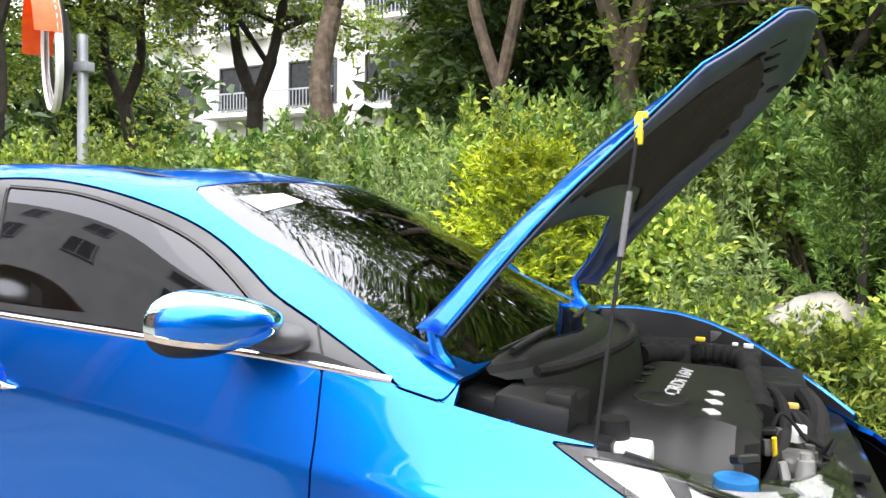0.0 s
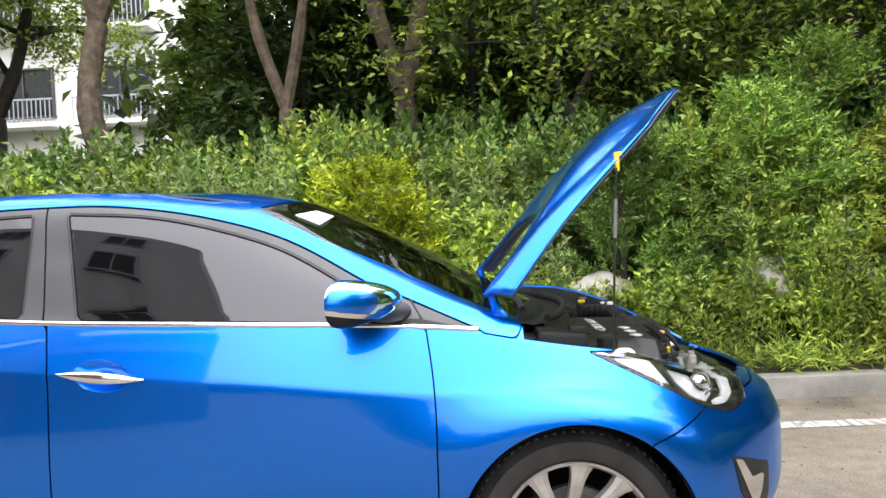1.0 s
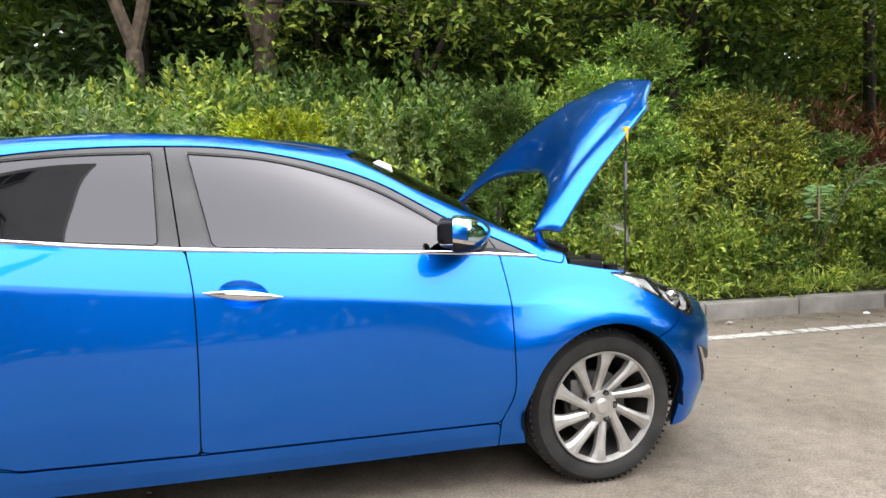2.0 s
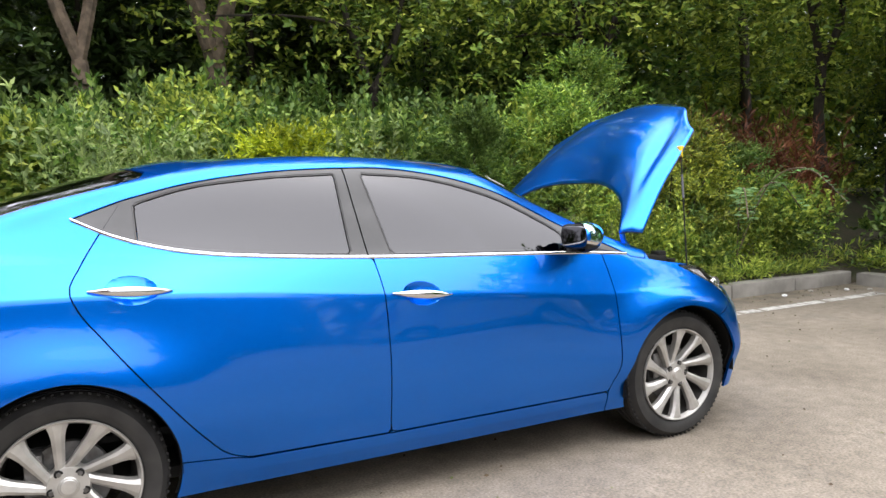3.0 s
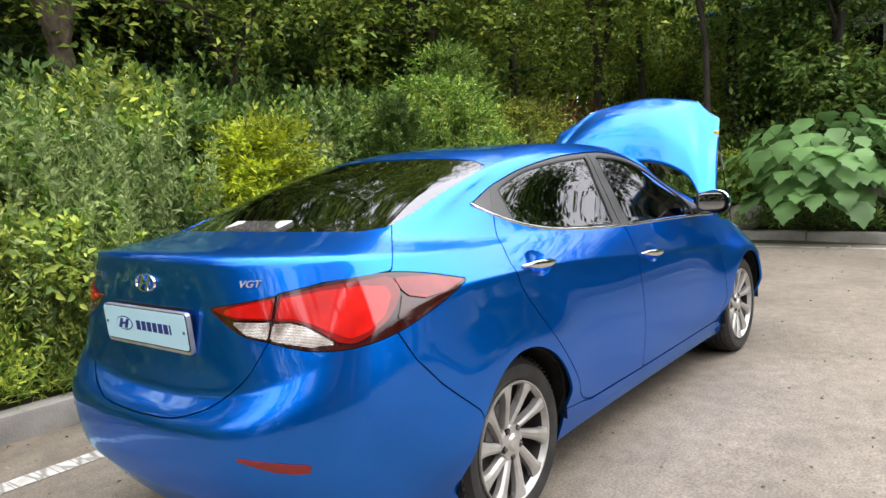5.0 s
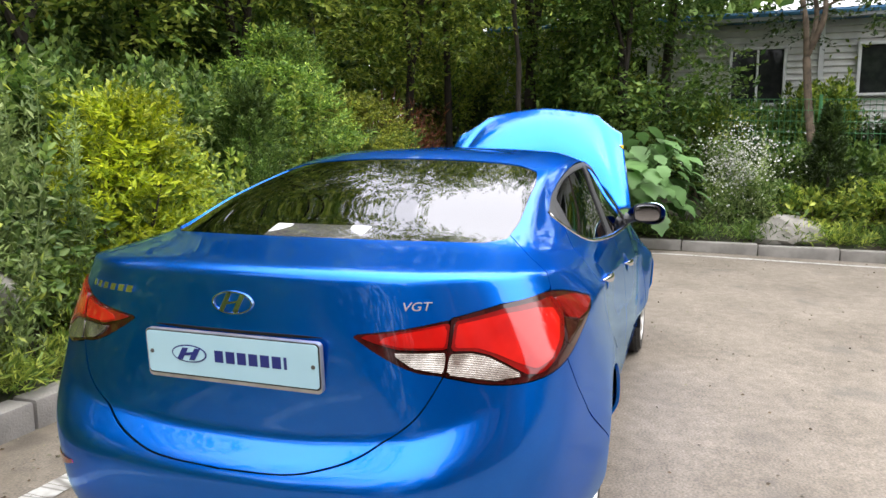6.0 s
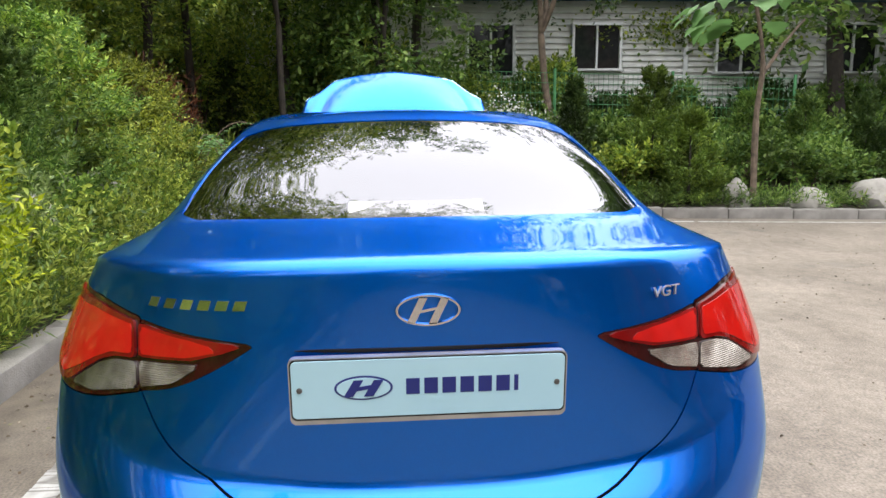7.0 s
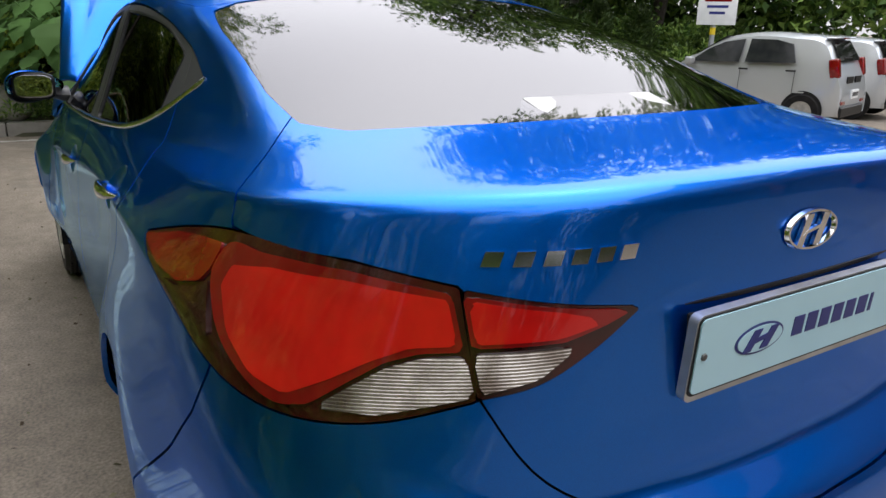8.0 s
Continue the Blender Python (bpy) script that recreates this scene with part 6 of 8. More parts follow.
def leaf_mesh(name, C, D, size, wide, material, fold=.25, jitter=.5, parent=None, shaped=False):
    """One mesh of folded leaves at points C that grow along D; shaped ones have a rounded outline and a drooping tip."""
    n = len(C)
    D = D + rng.normal(0, jitter, (n, 3))
    D /= np.linalg.norm(D, axis=1)[:, None] + 1e-9
    # blades turn their faces to the sky and the open side
    S = np.cross(D, rng.normal(0, .55, (n, 3)) + (0, -.35, .9))
    S /= np.linalg.norm(S, axis=1)[:, None] + 1e-9
    U = np.cross(S, D)
    ln = (size * rng.uniform(.6, 1.3, n))[:, None]
    wd = ln * wide
    if shaped:
        rim = ((0, 0), (.28, .46), (.62, .40), (1, 0), (.62, -.40), (.28, -.46))
        tris = ((0, 1, 2), (0, 2, 3), (0, 3, 4), (0, 4, 5))
    else:
        rim, tris = ((0, 0), (.45, .5), (1, 0), (.45, -.5)), ((0, 1, 2), (0, 2, 3))
    m = len(rim)
    V = np.empty((n, m, 3))
    for k, (a, b) in enumerate(rim):
        V[:, k] = C + D * ln * a + S * wd * b + U * (wd * fold * abs(b) * 2 - (ln * .12 * a * a if shaped else 0))
    me = bpy.data.meshes.new(name)
    me.vertices.add(n * m)
    me.vertices.foreach_set("co", V.reshape(-1))
    T = (np.arange(n)[:, None, None] * m + np.array(tris)[None]).reshape(-1)
    me.loops.add(len(T))
    me.loops.foreach_set("vertex_index", T.astype(np.int32))
    me.polygons.add(len(T) // 3)
    me.polygons.foreach_set("loop_start", (np.arange(len(T) // 3) * 3).astype(np.int32))
    me.update(calc_edges=True)
    me.materials.append(material)
    ob = new(name, me)
    ob.parent = parent
    return ob


def blob_points(n, blobs, shell=.55):
    """Points near the outsides of a group of ellipsoids (centre, radii), and the way out."""
    vol = np.array([b[3] * b[4] + b[3] * b[5] + b[4] * b[5] for b in blobs])
    pick = rng.choice(len(blobs), n, p=vol / vol.sum())
    B = np.array(blobs)[pick]
    d = rng.normal(0, 1, (n, 3))
    d /= np.linalg.norm(d, axis=1)[:, None]
    r = rng.uniform(shell, 1.0, n)[:, None] ** .6
    return B[:, :3] + d * r * B[:, 3:], d


def sprig_points(n, roots, tips, spread, bushy=.35):
    """Leaves set along upright shoots that run from roots to tips."""
    k = rng.integers(0, len(roots), n)
    t = rng.uniform(bushy, 1.0, n)[:, None]
    a, b = np.array(roots)[k], np.array(tips)[k]
    c = a + (b - a) * t
    out = rng.normal(0, 1, (n, 3)) * (1, 1, .4)
    out /= np.linalg.norm(out, axis=1)[:, None]
    c = c + out * (spread * (1.05 - t)) * rng.uniform(.2, 1, n)[:, None]
    return c, out * .8 + (b - a) / (np.linalg.norm(b - a, axis=1)[:, None]) * .8


def spray_points(C, D, per, length):
    """Leaves in two ranks along short twigs that leave the points C along D."""
    n = len(C)
    A = D + rng.normal(0, .35, (n, 3)) + (0, 0, .35)
    A /= np.linalg.norm(A, axis=1)[:, None] + 1e-9
    S = np.cross(A, rng.normal(0, .4, (n, 3)) + (0, 0, 1))
    S /= np.linalg.norm(S, axis=1)[:, None] + 1e-9
    ln = (length * rng.uniform(.6, 1.35, n))[:, None]
    pts, out = [], []
    for k in range(per):
        t = (k + .6) / per
        sgn = 0 if k == per - 1 else (1 if k % 2 else -1)
        pts.append(C + A * ln * t + (0, 0, -.10) * ln * t * t)
        out.append(A * (.55 if sgn else 1.0) + S * sgn * .85)
    return np.concatenate(pts), np.concatenate(out)


def shrub(name, label, x, y, w, d, h, material, n, size, wide, shoots=26, group="", base=None, lumps=20, spike=.12):
    """A leafy shrub: uneven lumps of leaves with shoots that break the outline, on thin stems."""
    z = rise(x, y) if base is None else base
    top = empty(name, label, "shrub", group, at=(x, y, z))
    blobs = []
    for i in range(lumps):
        a, r = rng.uniform(0, 6.28), .78 * math.sqrt(rng.uniform(0, 1))
        hh = rng.uniform(.2, .88) * (1 - .25 * r * r)
        s = rng.uniform(.17, .33)
        blobs.append((math.cos(a) * r * w / 2, math.sin(a) * r * d / 2, h * hh, w * s * .62, d * s * .62, h * s * .55))
    C0, D0 = blob_points(int(n * .72) // 8, blobs, .7)
    C1, D1 = spray_points(C0, D0, 8, size * 3.2)
    roots = np.c_[rng.uniform(-.42, .42, shoots) * w, rng.uniform(-.42, .42, shoots) * d, np.full(shoots, h * .45)]
    tips = roots * (1.15, 1.15, 0) + np.c_[rng.normal(0, .05, (shoots, 2)), h * rng.uniform(.75, 1.0 + spike, shoots)]
    C2, D2 = sprig_points(n - len(C1), roots, tips, .10 * min(w, h))
    C, D = np.r_[C1, C2], np.r_[D1, D2 * .8 + (0, 0, .25)]
    C[:, 2] = np.maximum(C[:, 2], .02)
    leaf_mesh("leaves", C, D, size, wide, material, parent=top, jitter=.28, shaped=5800 <= n < 8000)
    bm = bmesh.new()
    for i in range(7):
        a = rng.uniform(0, 6.28)
        rod(bm, (.06 * math.cos(a), .06 * math.sin(a), -.08), (w * .28 * math.cos(a), d * .28 * math.sin(a), h * .6), .012, .005, 6)
    part("stem", bm, BARK, top)
    return top


def conifer_shrub(name, label, x, y, w, h, material, n, size=.06, wide=.3, group="", base=None):
    """A pointed evergreen shrub with tufted branches."""
    z = rise(x, y) if base is None else base
    top = empty(name, label, "shrub", group, at=(x, y, z))
    k = 110
    t = rng.uniform(0, 1, k) ** .8
    a = rng.uniform(0, 6.28, k)
    rad = w / 2 * (1 - t * .92) ** .75 * rng.uniform(.7, 1.12, k)
    tips = np.c_[np.cos(a) * rad, np.sin(a) * rad, h * (.06 + t * .9) + .12 * rng.uniform(0, 1, k)]
    roots = np.c_[np.cos(a) * rad * .25, np.sin(a) * rad * .25, np.maximum(.02, tips[:, 2] - .30 * rad - .18)]
    C, D = sprig_points(n, roots, tips, .11, .2)
    C[:, 2] = np.maximum(C[:, 2], .02)
    leaf_mesh("needles", C, D, size, wide, material, parent=top, jitter=.35)
    bm = bmesh.new()
    rod(bm, (0, 0, -.1), (0, 0, h * .8), .035, .008, 8)
    part("trunk", bm, BARK_DARK, top)
    return top


def mound_shrub(name, label, x, y, w, d, h, material, n, size, k=95, group=""):
    """A spreading evergreen mound: flat fans of needles in tiers, with shade between them."""
    top = empty(name, label, "shrub", group, at=(x, y, rise(x, y)))
    t = rng.uniform(.12, 1, k) ** .8
    a = rng.uniform(0, 6.28, k)
    rad = np.sqrt(1.02 - t * t) * rng.uniform(.82, 1.1, k)
    tips = np.c_[np.cos(a) * rad * w / 2, np.sin(a) * rad * d / 2, h * t + rng.uniform(-.03, .06, k)]
    roots = tips * (.45, .45, 1) - np.c_[np.zeros((k, 2)), .10 + .12 * rad]
    j = rng.integers(0, k, n // 9)
    q = rng.uniform(.25, 1, len(j))[:, None]
    along = tips[j] - roots[j]
    C = roots[j] + along * q + rng.normal(0, 1, (len(j), 3)) * (.10, .10, .022) * (1.25 - .6 * q)
    D = along / np.linalg.norm(along, axis=1)[:, None] + rng.normal(0, .5, (len(j), 3)) * (1, 1, .25) - (0, 0, .28)
    C, D = spray_points(C, D, 9, size * 3.0)
    C[:, 2] = np.maximum(C[:, 2], .02)
    leaf_mesh("needles", C, D, size, .36, material, parent=top, jitter=.2)
    for i in range(6):
        bm = bmesh.new()
        b = i * 1.05 + rng.uniform(0, .5)
        rod(bm, (.05 * math.cos(b), .05 * math.sin(b), -.08), (w * .30 * math.cos(b), d * .30 * math.sin(b), h * .62), .016, .006, 6)
        part("stem", bm, BARK_DARK, top)
    return top


weed_patch_later = []
# hedge beside the car, from behind it to the corner
x = -9.0
while x < 8.6:
    y0 = left_kerb(x) + .66
    front = LEAF_FRESH if rng.uniform() < .8 else LEAF_MID
    low = 2.7 < x < 6.4
    if not .95 < x < 2.15:
        shrub("hedge_shrub", "low leafy growth at the foot of the bank" if low else "bright green leafy shrub in the roadside hedge", x, y0 - (.12 if low else 0) + rng.uniform(0, .25), 1.45, .8 if low else 1.1, rng.uniform(.4, .55) if low else rng.uniform(.75, 1.1), front, 3800 if low else 6200 if -2.5 < x < 7 else 3600, .062, .55, group="hedge shrubs")
    if x < 4.2:
        shrub("hedge_shrub", "tall leafy shrub at the back of the hedge", x + .4, y0 + 1.15 + rng.uniform(0, .3), 1.8, 1.4, rng.uniform(1.05, 1.4), LEAF_FRESH if rng.uniform() < .6 else LEAF_MID, 5600 if -3 < x < 7 else 3400, .074, .55, group="hedge shrubs")
    if x > -4:
        shrub("hedge_shrub", "mixed shrub below the trees", x + .1, y0 + 2.5 + rng.uniform(0, .5), 1.9, 1.4, rng.uniform(1.1, 1.6), LEAF_MID, 3200, .10, .5, group="hedge shrubs")
    x += rng.uniform(.85, 1.05)
mound_shrub("golden_conifer", "golden yellow-green conifer shrub in the hedge", 1.66, 2.72, 1.30, 1.2, 1.4, LEAF_GOLD, 13000, .058, 85)
conifer_shrub("yew_shrub", "dark green pointed evergreen shrub in the hedge", 3.72, 3.05, 1.7, 1.70, LEAF_MID, 22000, .050, .3)
mound_shrub("spreading_evergreen", "mid-green spreading evergreen mounded over the bank", 4.85, 3.25, 2.1, 1.6, 1.72, LEAF_SPRAY, 15000, .058)
mound_shrub("spreading_evergreen", "tall green spreading evergreen at the back of the hedge", 5.75, 3.95, 2.2, 1.6, 2.05, LEAF_SPRAY, 12000, .062)
mound_shrub("olive_evergreen", "rounded olive-gold evergreen mounded over the bank", 6.3, 3.05, 1.95, 1.6, 1.55, LEAF_YEW, 16000, .055)
mound_shrub("dark_evergreen", "low dark green evergreen by the corner", 7.55, 3.2, 1.7, 1.4, 1.15, LEAF_MID, 11000, .060)
# long shoots that stand out of the hedge
for x in (-1.6, -.4, .5, 2.7, 4.6, 5.6):
    weed_patch_later.append(x)


def weed_patch(name, label, x, y, w, d, h, material, stalks, n, size, wide, group="weeds"):
    """Upright weeds: slim stalks with narrow leaves to the top."""
    top = empty(name, label, "weeds", group, at=(x, y, rise(x, y)))
    roots = np.c_[rng.uniform(-.5, .5, stalks) * w, rng.uniform(-.5, .5, stalks) * d, np.zeros(stalks)]
    tips = roots + np.c_[rng.normal(0, .14, (stalks, 2)), h * rng.uniform(.4, 1.1, stalks)]
    C, D = sprig_points(n, roots, tips, .12, .08)
    C[:, 2] = np.maximum(C[:, 2], .02)
    leaf_mesh("leaves", C, D, size, wide, material, parent=top, jitter=.6)
    for a, b in zip(roots[:14 if h > 1.2 else 6], tips):
        bm = bmesh.new()
        rod(bm, a, b, .005, .002, 5)
        part("stalk", bm, material, top)
    return top


for x, y, h, material, n in ((.55, 2.75, 1.35, LEAF_GREY, 5000), (.0, 2.55, 1.0, LEAF_GREY, 4200), (.6, 3.3, 1.45, LEAF_GREY, 4200), (2.75, 2.7, .8, LEAF_GREY, 3400), (2.5, 3.3, 1.1, LEAF_GREY, 3600),
                             (-.9, 2.6, .95, LEAF_FRESH, 3600), (-.3, 2.45, .7, LEAF_FRESH, 3000), (-1.8, 2.5, .8, LEAF_FRESH, 3200), (2.9, 2.55, .55, LEAF_FRESH, 1800), (3.9, 2.5, .6, LEAF_FRESH, 2400), (4.9, 2.65, 1.2, LEAF_FRESH, 3800),
                             (5.5, 2.62, .8, LEAF_FRESH, 3400), (6.3, 2.65, .7, LEAF_MID, 3200), (7.2, 2.7, .7, LEAF_FRESH, 3200), (8.0, 2.75, .7, LEAF_MID, 3000), (1.3, 2.45, .6, LEAF_FRESH, 2800), (2.2, 2.42, .55, LEAF_FRESH, 2800)):
    weed_patch("tall_weeds", "grey-green feathery weeds" + " in the hedge" if material is LEAF_GREY else "fresh green weeds along the kerb", x, y, 1.0, .6, h, material, 60, int(n * 1.55), .056, .30)
for x in np.arange(-6, 8.1, .55):
    weed_patch("verge_grass", "low grass and weeds spilling over the kerb", float(x), left_kerb(x) + .26, .6, .2, .22, LEAF_FRESH, 50, 700, .09, .14, group="verge grass")
for x in weed_patch_later:
    weed_patch("tall_shoots", "long leafy shoots standing out of the hedge", x + rng.uniform(-.2, .2), 3.0 + rng.uniform(-.3, .5), 1.2, .8, rng.uniform(1.35, 1.75), LEAF_FRESH if rng.uniform() < .65 else LEAF_GREY, 16, 1500, .075, .38, group="tall shoots")
# shrubs ahead, behind the far kerb
y = 1.9
while y > -15:
    xk = front_kerb(y)
    if not -1.2 < y < .2:
        shrub("border_shrub", "mixed green shrub behind the far kerb", xk + 1.15 + rng.uniform(0, .4), y, 1.3, 1.3, rng.uniform(.5, .95), LEAF_MID if rng.uniform() < .7 else LEAF_FRESH, 2400, .095, .5, group="border shrubs")
    shrub("border_shrub", "taller shrub behind the far kerb", xk + 2.6 + rng.uniform(0, .5), y - .4, 1.7, 1.5, rng.uniform(.75, 1.15), LEAF_MID, 2200, .115, .5, group="border shrubs")
    weed_patch("verge_grass", "grass and weeds behind the far kerb", xk + .42, y, .5, 1.0, .3, LEAF_FRESH if rng.uniform() < .6 else LEAF_MID, 60, 1100, .11, .16, group="verge grass")
    y -= rng.uniform(.85, 1.1)
conifer_shrub("dark_conifer", "dark cone-shaped evergreen behind the far kerb", 9.5, -3.05, 1.15, 1.75, LEAF_DARK, 9000, .07, .3)
conifer_shrub("olive_conifer", "broad olive evergreen behind the far kerb", 9.3, -4.3, 1.9, 2.0, LEAF_OLIVE, 11000, .08, .3)
conifer_shrub("olive_conifer", "loose olive evergreen behind the far kerb", 8.5, -4.6, 1.5, 1.5, LEAF_OLIVE, 9000, .08, .3)
for y in (-6.2, -7.2, -8.3, -9.5, -10.6):
    conifer_shrub("dark_conifer", "dark evergreen in a clipped row", front_kerb(y) + 1.9, y, 1.5, 1.6, LEAF_DARK if y < -8 else LEAF_MID, 5200, .09, .3, group="evergreen row")
fl = weed_patch("flowering_bush", "bush of small white flowers and dry stalks", 9.05, -1.8, 1.1, .9, 1.45, LEAF_GREY, 60, 3600, .07, .25)
k = 1300
C = np.c_[rng.normal(0, .36, k), rng.normal(0, .3, k), 1.0 + rng.normal(0, .28, k)]
leaf_mesh("blossom", C, rng.normal(0, 1, (k, 3)), .035, .9, PETAL, parent=fl)
weed_patch("dry_brush", "heap of dry reddish branches at the corner", 8.5, 3.6, 2.4, 1.2, 1.45, LEAF_RUST, 120, 6500, .16, .13)


# ---- rocks ----
def rock(x, y, z, s, seed, label="pale weathered boulder among the weeds"):
    bm = bmesh.new()
    bmesh.ops.create_icosphere(bm, subdivisions=3, radius=1)
    for v in bm.verts:
        n = v.co.normalized()
        k = 1 + .28 * noise.noise(n * 1.3 + Vector((seed, 0, 0))) + .14 * noise.noise(n * 3.1 + Vector((0, seed, 0))) + .05 * noise.noise(n * 8)
        for ax in ((.6, .2, .75), (-.5, -.6, .6), (.2, -.9, .3)):
            d = n.dot(Vector(ax).normalized())
            k = min(k, .86 / max(d, .3))
        v.co = Vector((n.x * s[0], n.y * s[1], n.z * s[2])) * k
    me = bpy.data.meshes.new("boulder")
    bm.to_mesh(me)
    bm.free()
    me.materials.append(ROCK)
    me.shade_smooth()
    me.set_sharp_from_angle(angle=radians(28))
    ob = new("boulder", me)
    ob.matrix_basis = pose(x, y, z, 0, 0, seed * 37)
    return tagged(ob, label, "boulder", "boulders")


for k, (x, y, z, s) in enumerate(((3.48, 2.85, .66, (.40, .26, .20)), (4.80, 2.95, .76, (.46, .28, .22)), (2.75, 2.75, .60, (.3, .22, .14)), (5.4, 2.9, .66, (.36, .26, .20)), (7.6, 2.95, .42, (.3, .25, .2)),
                               (8.75, -2.45, .25, (.45, .5, .24)), (8.6, -5.4, .15, (.25, .28, .3)), (8.4, -6.5, .1, (.3, .35, .22)), (8.4, -7.6, .15, (.3, .4, .3)), (8.45, -8.7, .25, (.5, .7, .5)), (8.3, -9.8, .2, (.4, .5, .45)), (.35, 2.6, .62, (.3, .25, .2)),
                               (8.75, .9, .3, (.25, .3, .24)))):
    rock(x, y, z, s, k + 1)


# ---- trees ----
def limb_tree(name, label, x, y, h, r, crown, material, bark, n=5000, size=.10, wide=.5, fork=.35, lean=(0, 0), limbs=7, base=None, splits=2, crown_low=.4, seed=0):
    """A tree: tapered trunk that forks, limbs, and a crown of many leaves in uneven clumps with gaps."""
    g = np.random.default_rng(seed + 11)
    z = rise(x, y) if base is None else base
    top = empty(name, label, "tree", at=(x, y, z - .1))
    bm = bmesh.new()
    fz = h * fork
    f = Vector((lean[0] * fz, lean[1] * fz, fz))
    wob = r * .5
    tube(bm, [(0, 0, 0), f * .3 + Vector((g.normal(0, wob), g.normal(0, wob), 0)), f * .65 + Vector((g.normal(0, wob), g.normal(0, wob), 0)), f], [r * 1.3, r * 1.05, r * .95, r * .85], 10)
    ends = []
    for i in range(splits):
        a = 6.28 * i / splits + g.uniform(-.4, .4)
        e = f + Vector((math.cos(a) * crown * .28, math.sin(a) * crown * .28, h * .38))
        tube(bm, [f, f.lerp(e, .3) + Vector((math.cos(a) * .10 + g.normal(0, .05), math.sin(a) * .10 + g.normal(0, .05), 0)), f.lerp(e, .65) + Vector((g.normal(0, .08), g.normal(0, .08), 0)), e], [r * .75, r * .6, r * .45, r * .28], 8)
        ends.append((f, e))
    tips = []
    for i in range(limbs):
        s, e = ends[i % len(ends)]
        p = s.lerp(e, g.uniform(.25, 1))
        a = g.uniform(0, 6.28)
        q = p + Vector((math.cos(a) * crown * g.uniform(.45, .95), math.sin(a) * crown * g.uniform(.45, .95), h * g.uniform(-.02, .22)))
        tube(bm, [p, p.lerp(q, .5) + Vector((0, 0, .12)), q], [r * .35, r * .2, r * .08], 6)
        tips += [q, p.lerp(q, .6)]
    part("trunk", bm, bark, top)
    blobs = []
    for q in tips:
        s = crown * g.uniform(.22, .42)
        blobs.append((q.x, q.y, q.z, s, s, s * .7))
    for i in range(10):
        a, rr = g.uniform(0, 6.28), crown * g.uniform(.1, .9)
        s = crown * g.uniform(.2, .4)
        blobs.append((f.x + math.cos(a) * rr, f.y + math.sin(a) * rr, h * g.uniform(crown_low, 1.0), s, s, s * .65))
    C, D = blob_points(n // 7, blobs, .3)
    C, D = spray_points(C, D * (1, 1, .3) + g.normal(0, .5, D.shape) * (1, 1, .2) - (0, 0, .45), 7, size * 3.4)
    leaf_mesh("crown", C, D, size, wide, material, parent=top, jitter=.35)
    return top


limb_tree("roadside_tree", "forked tree with a pale brown trunk behind the hedge", 1.72, 6.3, 11, .15, 3.0, LEAF_MID, BARK, 10000, .1, lean=(.0, 0), seed=1, fork=.185)
limb_tree("roadside_tree", "slender tree that forks into two stems behind the hedge", 0.15, 6.5, 10.5, .11, 2.8, LEAF_MID, BARK, 15000, .1, seed=8, fork=.19, limbs=6)
limb_tree("roadside_tree", "leaning tree with a grey-brown trunk behind the hedge", -2.2, 6.6, 11, .15, 3.6, LEAF_MID, BARK, 14000, .11, limbs=10, seed=3, lean=(-.06, .02), fork=.3)
limb_tree("roadside_tree", "spreading dark-trunked tree before the white building", -4.6, 7.6, 6.5, .14, 2.5, LEAF_FRESH, BARK_DARK, 16000, .11, seed=4, lean=(.06, 0), limbs=10)
limb_tree("roadside_tree", "bushy light green tree beside the traffic mirror", -6.5, 6.9, 6.4, .12, 2.6, LEAF_FRESH, BARK_DARK, 17000, .11, seed=5, lean=(-.05, 0), crown_low=.3, limbs=10)


def cedar(name, label, x, y, h, w, n, seed, material=LEAF_DARK, low=.04):
    """A dense dark conifer with hanging tufts from the ground up."""
    top = empty(name, label, "tree", at=(x, y, rise(x, y)))
    g = np.random.default_rng(seed)
    k = 240
    t = g.uniform(low, 1, k)
    a = g.uniform(0, 6.28, k)
    rad = w / 2 * (1 - t * .85) ** .7 * g.uniform(.55, 1.15, k)
    tips = np.c_[np.cos(a) * rad, np.sin(a) * rad, h * t]
    roots = np.c_[np.cos(a) * rad * .2, np.sin(a) * rad * .2, h * t + .15]
    C, D = sprig_points(n, roots, tips, .42, .10)
    leaf_mesh("crown", C, D, .20, .40, material, parent=top)
    bm = bmesh.new()
    rod(bm, (0, 0, -.2), (0, 0, h * .9), .085, .02, 10)
    part("trunk", bm, BARK_DARK, top)
    return top


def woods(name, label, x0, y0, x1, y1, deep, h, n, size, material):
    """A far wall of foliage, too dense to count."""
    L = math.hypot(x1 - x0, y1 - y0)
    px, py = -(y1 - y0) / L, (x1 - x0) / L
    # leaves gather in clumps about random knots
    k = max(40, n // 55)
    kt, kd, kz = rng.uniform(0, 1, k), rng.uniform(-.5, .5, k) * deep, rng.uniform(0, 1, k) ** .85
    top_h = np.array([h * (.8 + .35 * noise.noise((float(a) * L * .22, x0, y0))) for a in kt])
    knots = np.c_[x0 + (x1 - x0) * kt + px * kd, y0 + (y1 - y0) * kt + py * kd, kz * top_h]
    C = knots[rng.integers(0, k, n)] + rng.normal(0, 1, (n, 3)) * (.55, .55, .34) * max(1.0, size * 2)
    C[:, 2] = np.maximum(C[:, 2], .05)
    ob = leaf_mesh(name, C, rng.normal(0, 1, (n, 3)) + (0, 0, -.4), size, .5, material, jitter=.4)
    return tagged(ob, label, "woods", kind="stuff")


